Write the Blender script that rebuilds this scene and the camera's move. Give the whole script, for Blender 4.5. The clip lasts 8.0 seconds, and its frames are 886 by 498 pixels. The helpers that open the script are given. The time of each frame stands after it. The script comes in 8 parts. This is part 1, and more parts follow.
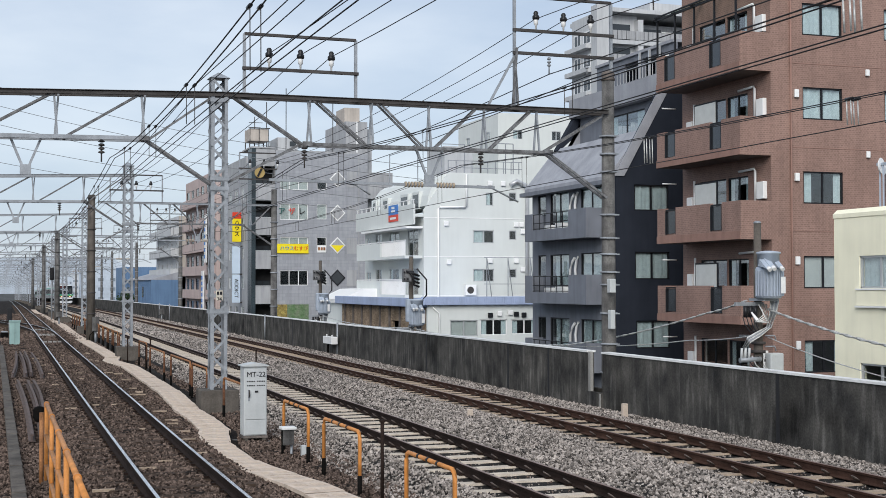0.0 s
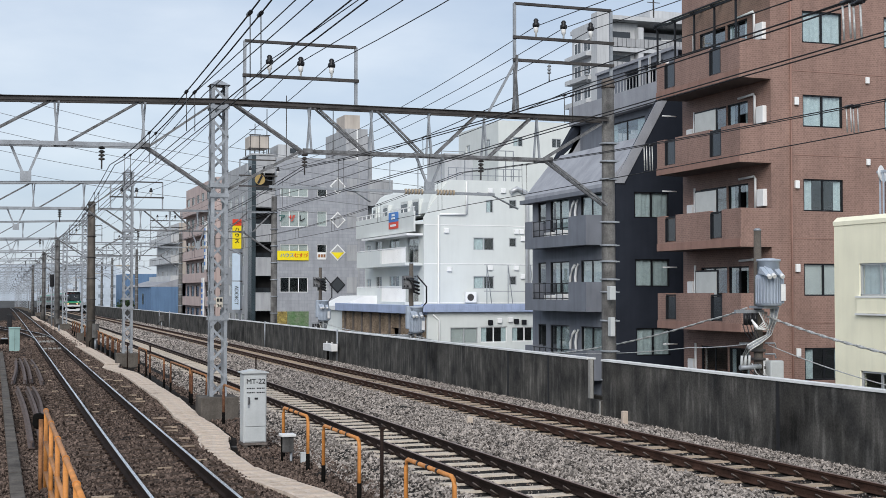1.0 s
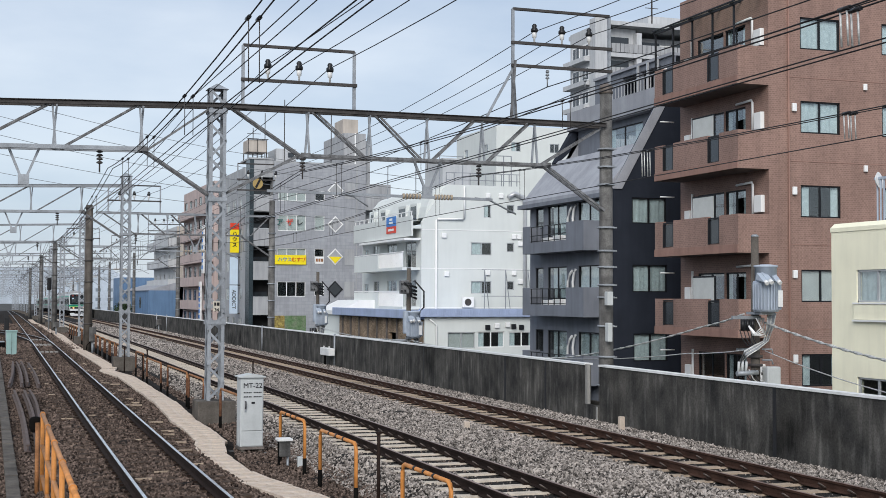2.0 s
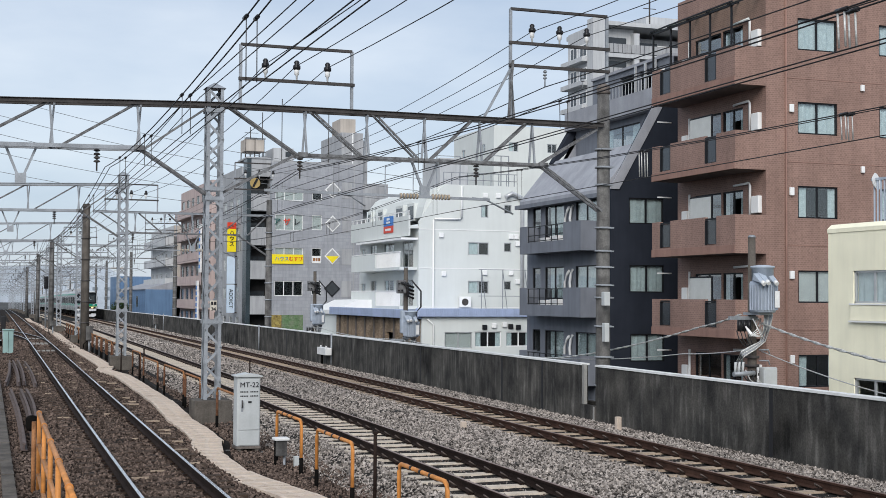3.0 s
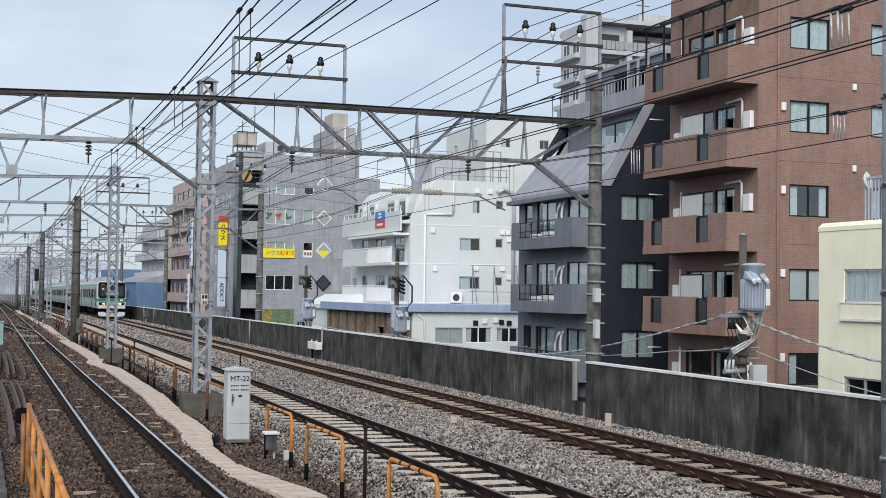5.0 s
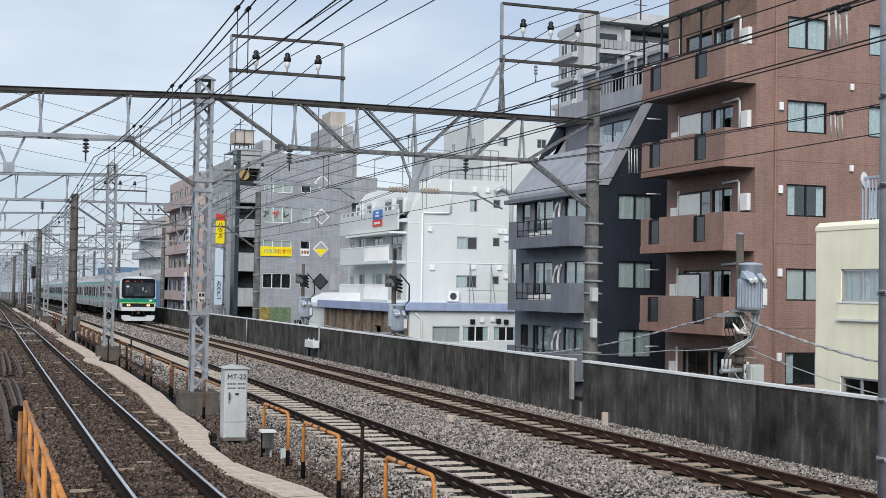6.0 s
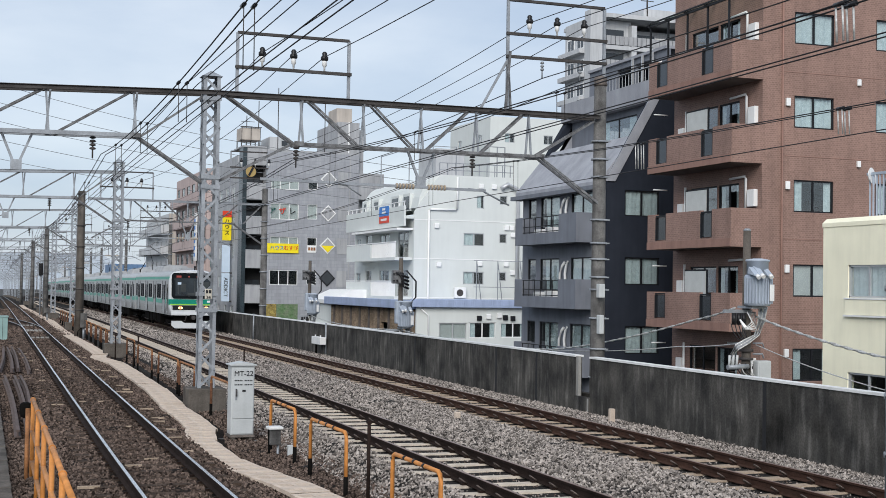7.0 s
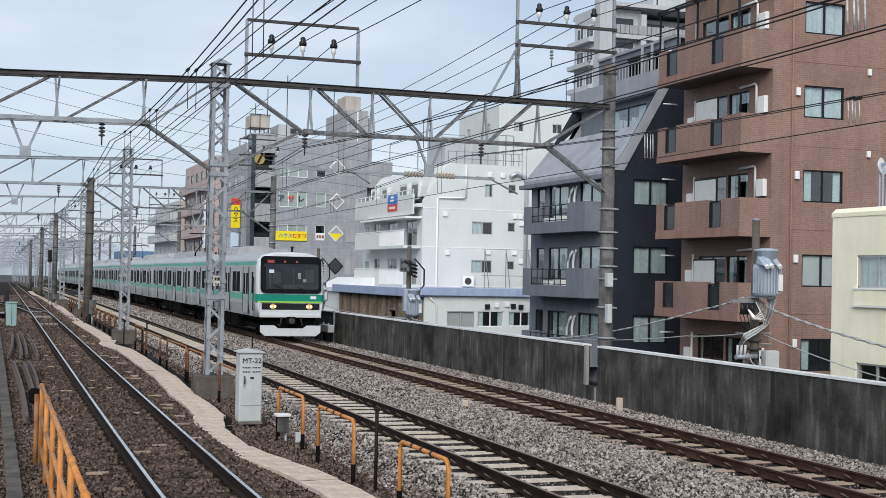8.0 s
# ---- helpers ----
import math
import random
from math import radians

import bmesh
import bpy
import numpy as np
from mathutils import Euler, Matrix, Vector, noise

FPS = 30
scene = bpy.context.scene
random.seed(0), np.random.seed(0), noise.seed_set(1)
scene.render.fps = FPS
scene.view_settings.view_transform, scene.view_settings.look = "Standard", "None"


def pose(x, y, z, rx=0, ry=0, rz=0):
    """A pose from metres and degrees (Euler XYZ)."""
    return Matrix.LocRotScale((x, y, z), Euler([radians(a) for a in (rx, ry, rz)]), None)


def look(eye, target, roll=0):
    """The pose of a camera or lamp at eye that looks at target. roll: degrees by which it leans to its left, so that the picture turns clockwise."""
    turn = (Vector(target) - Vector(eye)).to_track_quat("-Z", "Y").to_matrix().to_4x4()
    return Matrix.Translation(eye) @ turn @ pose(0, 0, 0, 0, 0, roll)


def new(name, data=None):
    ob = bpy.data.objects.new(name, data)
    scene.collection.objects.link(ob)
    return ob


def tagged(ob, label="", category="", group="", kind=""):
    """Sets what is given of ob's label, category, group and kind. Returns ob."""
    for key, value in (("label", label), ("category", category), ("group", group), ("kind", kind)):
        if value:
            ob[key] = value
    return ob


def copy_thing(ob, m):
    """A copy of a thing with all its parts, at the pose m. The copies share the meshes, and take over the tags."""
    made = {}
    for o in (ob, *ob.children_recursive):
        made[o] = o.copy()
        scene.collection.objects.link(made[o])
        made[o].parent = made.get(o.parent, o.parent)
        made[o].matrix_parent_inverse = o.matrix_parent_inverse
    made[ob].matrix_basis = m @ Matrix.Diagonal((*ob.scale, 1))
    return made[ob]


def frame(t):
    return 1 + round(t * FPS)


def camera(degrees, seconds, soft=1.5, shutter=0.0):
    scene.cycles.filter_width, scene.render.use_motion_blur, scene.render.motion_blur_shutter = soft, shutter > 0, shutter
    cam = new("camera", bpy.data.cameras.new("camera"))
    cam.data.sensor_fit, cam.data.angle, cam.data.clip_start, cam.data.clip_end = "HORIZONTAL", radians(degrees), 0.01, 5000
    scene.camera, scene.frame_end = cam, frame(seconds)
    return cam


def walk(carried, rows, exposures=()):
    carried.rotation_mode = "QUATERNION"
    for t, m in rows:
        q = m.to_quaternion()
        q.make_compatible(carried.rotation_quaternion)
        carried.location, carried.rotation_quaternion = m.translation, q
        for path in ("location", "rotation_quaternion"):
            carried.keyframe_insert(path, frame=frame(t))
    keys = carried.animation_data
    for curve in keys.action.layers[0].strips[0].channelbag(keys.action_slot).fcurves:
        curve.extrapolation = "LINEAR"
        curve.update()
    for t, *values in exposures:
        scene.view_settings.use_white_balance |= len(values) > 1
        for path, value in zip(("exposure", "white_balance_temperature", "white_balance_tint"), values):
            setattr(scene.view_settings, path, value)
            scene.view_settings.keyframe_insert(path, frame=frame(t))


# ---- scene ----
# x: across the tracks, y: along the line away from the camera, z: up from the rail heads
cam = camera(36.9, 8.0, soft=0.5)
EYE_ROWS = [
    (0.0, -0.008, -0.006, 2.761, 19.320, 1.567, -0.059),
    (0.5, -0.006, 0.002, 2.760, 19.331, 1.674, -0.049),
    (1.0, -0.003, -0.004, 2.759, 19.313, 1.877, 0.000),
    (1.5, -0.005, -0.012, 2.762, 19.347, 2.067, 0.121),
    (3.0, -0.003, -0.014, 2.763, 19.535, 2.071, 0.367),
    (3.5, -0.006, -0.009, 2.763, 19.584, 2.033, 0.481),
    (4.0, -0.010, -0.011, 2.760, 19.662, 1.979, 0.599),
    (4.5, -0.009, -0.016, 2.762, 19.794, 1.913, 0.699),
    (6.0, -0.009, -0.010, 2.763, 20.030, 1.821, 0.971),
    (6.5, -0.007, -0.010, 2.765, 19.887, 1.762, 0.934),
    (7.0, -0.006, -0.009, 2.761, 19.744, 1.669, 0.900),
    (7.5, -0.011, -0.012, 2.760, 19.587, 1.466, 0.998),
    (8.0, -0.009, -0.006, 2.760, 19.398, 1.161, 1.176),
]


def aim(x, y, z, yaw, pitch, roll):
    a, b = radians(yaw), radians(pitch)
    way = Vector((math.sin(a) * math.cos(b), math.cos(a) * math.cos(b), math.sin(b)))
    return look((x, y, z), Vector((x, y, z)) + 50 * way, roll)


walk(cam, [(t, aim(*r)) for t, *r in EYE_ROWS])

# ---- light: an overcast noon ----
world = bpy.data.worlds.new("sky")
scene.world = world
world.use_nodes = True
wn = world.node_tree
wn.nodes.clear()
w_out = wn.nodes.new("ShaderNodeOutputWorld")
w_sky = wn.nodes.new("ShaderNodeTexSky")
w_sky.sky_type, w_sky.sun_disc = "NISHITA", False
w_sky.sun_elevation, w_sky.sun_rotation = radians(52), radians(200)
w_bg = wn.nodes.new("ShaderNodeBackground")
w_bg.inputs[1].default_value = 0.03
wn.links.new(w_sky.outputs[0], w_bg.inputs[0])
w_tc = wn.nodes.new("ShaderNodeTexCoord")
w_map = wn.nodes.new("ShaderNodeMapping")
w_map.inputs["Scale"].default_value = (1.6, 1.6, 5.0)
w_noise = wn.nodes.new("ShaderNodeTexNoise")
w_noise.inputs["Scale"].default_value, w_noise.inputs["Detail"].default_value = 2.6, 7.0
w_noise.inputs["Roughness"].default_value = 0.5
w_ramp = wn.nodes.new("ShaderNodeValToRGB")
w_ramp.color_ramp.elements[0].position, w_ramp.color_ramp.elements[0].color = 0.30, (0.45, 0.545, 0.69, 1)
w_ramp.color_ramp.elements[1].position, w_ramp.color_ramp.elements[1].color = 0.68, (0.74, 0.80, 0.88, 1)
w_cl = wn.nodes.new("ShaderNodeBackground")
w_cl.inputs[1].default_value = 0.68
w_add = wn.nodes.new("ShaderNodeAddShader")
wn.links.new(w_tc.outputs["Generated"], w_map.inputs[0])
wn.links.new(w_map.outputs[0], w_noise.inputs[0])
wn.links.new(w_noise.outputs[0], w_ramp.inputs[0])
wn.links.new(w_ramp.outputs[0], w_cl.inputs[0])
wn.links.new(w_bg.outputs[0], w_add.inputs[0])
wn.links.new(w_cl.outputs[0], w_add.inputs[1])
wn.links.new(w_add.outputs[0], w_out.inputs[0])
sun_data = bpy.data.lights.new("sun", "SUN")
sun_data.energy, sun_data.angle, sun_data.color = 2.3, radians(40), (1.0, 0.97, 0.93)
sun = new("sun", sun_data)
sun.matrix_world = look((-30, -45, 48), (10, 25, 0))
scene.view_settings.exposure = 0.28


# ---- materials ----
def mat(name, base, rough=0.7, metal=0.0, var=0.15, scale=1.5, fine=30.0, bump=0.15, streak=0.0, tint=None, spec=0.22, scuff=0.0, brick=None, island=0.0):
    """A weathered surface: blotches at one scale, grain at another, optional rain streaks and a tile or brick bond."""
    m = bpy.data.materials.new(name)
    m.use_nodes = True
    nt = m.node_tree
    bs = nt.nodes["Principled BSDF"]
    bs.inputs["Roughness"].default_value, bs.inputs["Metallic"].default_value = rough, metal
    bs.inputs["Specular IOR Level"].default_value = spec * (0.35 if rough >= 0.8 else 1.0)
    tc = nt.nodes.new("ShaderNodeTexCoord")

    def noise_of(sc, det, stretch=None):
        n = nt.nodes.new("ShaderNodeTexNoise")
        n.inputs["Scale"].default_value, n.inputs["Detail"].default_value = sc, det
        if stretch:
            mp = nt.nodes.new("ShaderNodeMapping")
            mp.inputs["Scale"].default_value = stretch
            nt.links.new(tc.outputs["Object"], mp.inputs[0])
            nt.links.new(mp.outputs[0], n.inputs["Vector"])
        else:
            nt.links.new(tc.outputs["Object"], n.inputs["Vector"])
        return n.outputs["Fac"]

    def mixed(fac, a, b, blend="MIX"):
        x = nt.nodes.new("ShaderNodeMix")
        x.data_type, x.blend_type = "RGBA", blend
        for k, v in ((0, fac), (6, a), (7, b)):
            if hasattr(v, "links"):
                nt.links.new(v, x.inputs[k])
            elif k == 0:
                x.inputs[0].default_value = v
            else:
                x.inputs[k].default_value = (*v, 1)
        return x.outputs[2]

    def ramped(v, lo, hi):
        r = nt.nodes.new("ShaderNodeMapRange")
        r.inputs["From Min"].default_value, r.inputs["From Max"].default_value = lo, hi
        nt.links.new(v, r.inputs[0])
        return r.outputs[0]

    lo = tuple(max(0, c * (1 - var)) for c in base)
    hi = tuple(min(1, c * (1 + var)) for c in base)
    col = mixed(ramped(noise_of(scale, 5), 0.3, 0.7), lo, tint or hi)
    grain = noise_of(fine, 3)
    col = mixed(ramped(grain, 0.25, 0.75), col, mixed(1.0, col, (1 - var, 1 - var, 1 - var), "MULTIPLY"))
    if streak:
        s = ramped(noise_of(1.0, 8, (3.2, 3.2, 0.3)), 0.44, 0.66)
        col = mixed(s, col, mixed(1.0, col, (1 - streak, 1 - streak, 1 - streak * 0.96), "MULTIPLY"))
    if scuff:
        s = ramped(noise_of(1.0, 9, (7.0, 7.0, 1.1)), 0.50, 0.74)
        col = mixed(s, col, mixed(1.0, col, (1 + scuff * 1.6,) * 3, "MULTIPLY"))
        s = ramped(noise_of(0.55, 9), 0.56, 0.70)
        col = mixed(s, col, mixed(1.0, col, (1 - scuff,) * 3, "MULTIPLY"))
    height = grain
    if brick:
        bw, bh, mortar, mcol, vary = brick
        sx = nt.nodes.new("ShaderNodeSeparateXYZ")
        nt.links.new(tc.outputs["Object"], sx.inputs[0])
        ad = nt.nodes.new("ShaderNodeMath")
        nt.links.new(sx.outputs[0], ad.inputs[0])
        nt.links.new(sx.outputs[1], ad.inputs[1])
        cb = nt.nodes.new("ShaderNodeCombineXYZ")
        nt.links.new(ad.outputs[0], cb.inputs[0])
        nt.links.new(sx.outputs[2], cb.inputs[1])
        br = nt.nodes.new("ShaderNodeTexBrick")
        br.inputs["Scale"].default_value = 1.0
        br.inputs["Brick Width"].default_value, br.inputs["Row Height"].default_value = bw, bh
        br.inputs["Mortar Size"].default_value, br.inputs["Mortar Smooth"].default_value = mortar, 0.1
        br.inputs["Color1"].default_value = (1 - vary, 1 - vary, 1 - vary, 1)
        br.inputs["Color2"].default_value = (1 + vary, 1 + vary, 1 + vary, 1)
        br.inputs["Mortar"].default_value = (*mcol, 1)
        nt.links.new(cb.outputs[0], br.inputs["Vector"])
        tiles = mixed(1.0, col, br.outputs["Color"], "MULTIPLY")
        col = mixed(br.outputs["Fac"], tiles, mixed(1.0, col, mcol, "MULTIPLY"))
        inv = nt.nodes.new("ShaderNodeMath")
        inv.operation, inv.inputs[0].default_value = "SUBTRACT", 1.0
        nt.links.new(br.outputs["Fac"], inv.inputs[1])
        height = inv.outputs[0]
    if island:
        gi = nt.nodes.new("ShaderNodeNewGeometry")
        col = mixed(1.0, col, mixed(gi.outputs["Random Per Island"], (1 - island,) * 3, (1 + island,) * 3), "MULTIPLY")
    nt.links.new(col, bs.inputs["Base Color"])
    rr = nt.nodes.new("ShaderNodeMapRange")
    rr.inputs["To Min"].default_value, rr.inputs["To Max"].default_value = max(0.03, rough - 0.12), min(1, rough + 0.12)
    nt.links.new(grain, rr.inputs[0])
    nt.links.new(rr.outputs[0], bs.inputs["Roughness"])
    if bump:
        bp = nt.nodes.new("ShaderNodeBump")
        bp.inputs["Strength"].default_value, bp.inputs["Distance"].default_value = bump, 0.02
        nt.links.new(height, bp.inputs["Height"])
        nt.links.new(bp.outputs[0], bs.inputs["Normal"])
    return m


def glass(name, tint, gloss=0.02):
    m = bpy.data.materials.new(name)
    m.use_nodes = True
    nt = m.node_tree
    nt.nodes.clear()
    out = nt.nodes.new("ShaderNodeOutputMaterial")
    tr, gl = nt.nodes.new("ShaderNodeBsdfTransparent"), nt.nodes.new("ShaderNodeBsdfGlossy")
    tr.inputs[0].default_value = (*tint, 1)
    gl.inputs["Roughness"].default_value = gloss
    fr, mx, mr = nt.nodes.new("ShaderNodeLayerWeight"), nt.nodes.new("ShaderNodeMixShader"), nt.nodes.new("ShaderNodeMapRange")
    fr.inputs[0].default_value = 0.25
    mr.inputs["To Min"].default_value, mr.inputs["To Max"].default_value = 0.05, 0.6
    nt.links.new(fr.outputs["Facing"], mr.inputs[0])
    nt.links.new(mr.outputs[0], mx.inputs[0])
    nt.links.new(tr.outputs[0], mx.inputs[1])
    nt.links.new(gl.outputs[0], mx.inputs[2])
    nt.links.new(mx.outputs[0], out.inputs[0])
    return m


def glow(name, colour, strength):
    m = bpy.data.materials.new(name)
    m.use_nodes = True
    bs = m.node_tree.nodes["Principled BSDF"]
    bs.inputs["Base Color"].default_value = (*colour, 1)
    bs.inputs["Emission Color"].default_value = (*colour, 1)
    bs.inputs["Emission Strength"].default_value = strength
    return m


# both beds near black: shade in the gaps between stones is painted in
M_GAP_SHADE = mat("ballast_gap_shade", (0.034, 0.032, 0.03), 0.9, var=0.5, scale=14, fine=60, bump=0.9)
M_GAP_SHADE_BROWN = mat("rusty_ballast_gap_shade", (0.022, 0.017, 0.014), 0.9, var=0.5, scale=12, fine=55, bump=0.9)
M_STONE = mat("crushed_stone", (0.29, 0.257, 0.232), 0.9, var=0.25, scale=3, fine=90, bump=0.3, island=0.86, spec=0.12)
M_STONE_BROWN = mat("rusty_crushed_stone", (0.125, 0.093, 0.077), 0.9, var=0.3, scale=3, fine=90, bump=0.3, island=0.86, spec=0.12)
M_DIRT = mat("soil", (0.06, 0.05, 0.042), 0.95, var=0.35, scale=4, fine=40, bump=0.6)
M_GROUND = mat("street_ground", (0.09, 0.09, 0.088), 0.9, var=0.3, scale=0.1, fine=3, bump=0.1)
M_CONCRETE = mat("old_dark_concrete", (0.068, 0.067, 0.066), 0.85, var=0.4, scale=1.4, fine=26, bump=0.35, streak=0.22, scuff=0.65, tint=(0.128, 0.121, 0.110), spec=0.12)
M_CONCRETE_LIGHT = mat("pale_concrete", (0.36, 0.35, 0.33), 0.85, var=0.25, scale=2, fine=40, bump=0.25, streak=0.25)
M_COPING = mat("coping_paint", (0.75, 0.75, 0.74), 0.6, var=0.12, scale=2, fine=40, bump=0.1)
M_SLEEPER = mat("concrete_sleeper", (0.58, 0.505, 0.42), 0.85, var=0.3, scale=3, fine=50, bump=0.25)
M_SLEEPER_DIRTY = mat("dusty_concrete_sleeper", (0.42, 0.33, 0.25), 0.9, var=0.35, scale=3, fine=50, bump=0.3)
M_SLEEPER_WOOD = mat("timber_sleeper", (0.075, 0.053, 0.04), 0.85, var=0.4, scale=5, fine=60, bump=0.5)
M_RAIL_RUST = mat("rusty_rail", (0.026, 0.017, 0.014), 0.8, 0.0, var=0.35, scale=3, fine=60, bump=0.2)
M_RAIL_TOP = mat("worn_rail_head", (0.80, 0.80, 0.80), 0.26, 0.95, var=0.1, scale=2, fine=60, bump=0.02)
M_RAIL_BROWN = mat("brown_rail_head", (0.27, 0.185, 0.155), 0.40, 0.35, var=0.2, scale=2, fine=60, bump=0.05)
M_RAIL_RED = mat("red_rust_rail", (0.062, 0.034, 0.025), 0.8, 0.0, var=0.35, scale=3, fine=60, bump=0.2)
M_CLIP = mat("worn_rail_clip", (0.15, 0.12, 0.105), 0.6, 0.3, var=0.3, scale=9, fine=60, bump=0.1)
M_WALKWAY = mat("walkway_concrete", (0.62, 0.515, 0.425), 0.85, var=0.22, scale=3, fine=40, bump=0.2)
M_STEEL = mat("galvanised_steel", (0.33, 0.35, 0.375), 0.55, 0.35, var=0.2, scale=3, fine=30, bump=0.08)
M_STEEL_DARK = mat("weathered_beam_steel", (0.072, 0.066, 0.064), 0.7, 0.1, var=0.35, scale=2, fine=25, bump=0.12)
M_STEEL_WORN = mat("rust_spotted_steel", (0.17, 0.165, 0.165), 0.65, 0.2, var=0.4, scale=6, fine=30, bump=0.12, tint=(0.28, 0.285, 0.295))
M_STEEL_RUST = mat("rust_stained_steel", (0.17, 0.145, 0.13), 0.7, 0.2, var=0.4, scale=2, fine=25, bump=0.15)
M_POLE = mat("concrete_pole", (0.17, 0.165, 0.158), 0.8, var=0.38, scale=3, fine=30, bump=0.2, streak=0.45)
M_POLE_BROWN = mat("stained_concrete_pole", (0.13, 0.115, 0.10), 0.8, var=0.3, scale=2, fine=30, bump=0.15, streak=0.35)
M_WIRE = mat("wire", (0.035, 0.035, 0.038), 0.6, 0.3, var=0.1, bump=0)
M_WIRE_PALE = mat("stranded_cable", (0.62, 0.62, 0.60), 0.5, 0.4, var=0.3, scale=20, fine=60, bump=0.2)
M_BLACK = mat("black_porcelain", (0.018, 0.018, 0.02), 0.3, var=0.1, bump=0)
M_PORC = mat("white_porcelain", (0.75, 0.75, 0.74), 0.25, var=0.05, bump=0)
M_PORC_BROWN = mat("brown_porcelain", (0.42, 0.34, 0.25), 0.3, var=0.2, bump=0)
M_YELLOW = mat("yellow_orange_paint", (0.60, 0.245, 0.065), 0.5, var=0.25, scale=5, fine=40, bump=0.1)
M_ORANGE_OLD = mat("faded_orange_paint", (0.36, 0.165, 0.07), 0.7, var=0.45, scale=6, fine=40, bump=0.15)
M_RUST_POST = mat("rusted_post", (0.13, 0.062, 0.036), 0.8, var=0.4, scale=8, fine=40, bump=0.2)
M_BOX = mat("cabinet_grey_paint", (0.50, 0.52, 0.52), 0.45, var=0.08, scale=2, fine=30, bump=0.04, streak=0.08)
M_TRANSFORMER = mat("blue_grey_enamel", (0.38, 0.43, 0.50), 0.4, 0.0, var=0.1, scale=3, fine=30, bump=0.04, streak=0.12)
M_INK = mat("printed_black", (0.02, 0.02, 0.022), 0.6, var=0.05, bump=0)
M_WHITE = mat("white_paint", (0.80, 0.80, 0.79), 0.5, var=0.05, scale=1, fine=20, bump=0.03)
M_DARKFRAME = mat("dark_window_frame", (0.014, 0.015, 0.018), 0.5, 0.1, var=0.1, bump=0)
M_ALU = mat("aluminium_frame", (0.55, 0.56, 0.57), 0.4, 0.5, var=0.1, bump=0)
# near-black colour in place of the shade in unlit rooms and balcony recesses
M_DEEP_SHADE = mat("deep_shade_black", (0.03, 0.03, 0.03), 0.9, var=0.2, bump=0)
M_CURTAIN = mat("pale_curtain", (0.58, 0.66, 0.68), 0.9, var=0.12, scale=6, fine=30, bump=0)
M_BLIND = mat("grey_blind", (0.50, 0.52, 0.51), 0.8, var=0.06, scale=3, fine=30, bump=0)
M_GLASS = glass("window_glass", (0.85, 0.89, 0.89))
M_GLASS_DARK = glass("tinted_glass", (0.13, 0.15, 0.17))
M_BROWN = mat("red_brown_facade_tile", (0.258, 0.164, 0.133), 0.6, var=0.14, scale=0.6, fine=20, bump=0.25, streak=0.12, brick=(0.115, 0.068, 0.009, (1.30, 1.32, 1.34), 0.13))
M_BROWN_TRIM = mat("brown_render", (0.30, 0.18, 0.145), 0.75, var=0.12, scale=1, fine=30, bump=0.1, streak=0.15)
M_SOFFIT = mat("grey_brown_soffit", (0.20, 0.17, 0.16), 0.8, var=0.1, bump=0.05)
M_CREAM_OLD = mat("faded_plate_paint", (0.58, 0.54, 0.46), 0.6, var=0.15, scale=6, fine=60, bump=0.05)
M_CREAM = mat("cream_render", (0.93, 0.89, 0.69), 0.75, var=0.05, scale=1, fine=40, bump=0.08, streak=0.06)
M_CHARCOAL = mat("charcoal_render", (0.028, 0.033, 0.045), 0.85, spec=0.2, var=0.12, scale=1, fine=40, bump=0.1, streak=0.1)
M_GREYWALL = mat("mid_grey_render", (0.182, 0.196, 0.226), 0.75, var=0.1, scale=1, fine=40, bump=0.1, streak=0.15)
M_GREYROOF = mat("pale_grey_roofing", (0.33, 0.34, 0.37), 0.7, var=0.12, scale=1.2, fine=25, bump=0.1, streak=0.1)
M_WHITEWALL = mat("white_render", (0.63, 0.655, 0.635), 0.7, var=0.04, scale=0.5, fine=30, bump=0.08, streak=0.03)
M_TILEGREY = mat("grey_facade_tile", (0.335, 0.345, 0.37), 0.6, var=0.08, scale=0.5, fine=20, bump=0.2, streak=0.15, brick=(0.62, 0.32, 0.02, (0.90, 0.90, 0.90), 0.07))
M_TILEPALE = mat("pale_grey_panel", (0.38, 0.385, 0.395), 0.65, var=0.1, scale=0.6, fine=20, bump=0.1, streak=0.18)
M_APART = mat("pale_apartment_render", (0.50, 0.51, 0.52), 0.7, var=0.08, scale=0.3, fine=20, bump=0.05, streak=0.12)
M_PINK = mat("dusty_pink_tile", (0.50, 0.40, 0.375), 0.7, var=0.1, scale=0.5, fine=20, bump=0.1, streak=0.15)
M_BEIGE = mat("beige_render", (0.47, 0.42, 0.37), 0.7, var=0.1, scale=0.5, fine=20, bump=0.1, streak=0.15)
M_BLUESHED = mat("blue_sheet_metal", (0.13, 0.22, 0.36), 0.5, 0.1, var=0.1, scale=0.5, fine=20, bump=0.05, streak=0.15)
M_FASCIA = mat("pale_blue_fascia", (0.36, 0.43, 0.60), 0.5, var=0.1, scale=1, fine=20, bump=0.05, streak=0.12)
M_BRICKWORK = mat("mottled_brown_brick", (0.36, 0.27, 0.19), 0.8, var=0.4, scale=0.8, fine=12, bump=0.3, brick=(0.21, 0.07, 0.01, (0.7, 0.7, 0.7), 0.3))
M_SIGN_Y = mat("yellow_sign", (0.85, 0.68, 0.02), 0.45, var=0.04, bump=0)
M_SIGN_W = mat("pale_sign", (0.55, 0.66, 0.78), 0.4, var=0.04, bump=0)
M_SIGN_R = mat("red_sign_paint", (0.65, 0.06, 0.03), 0.45, var=0.04, bump=0)
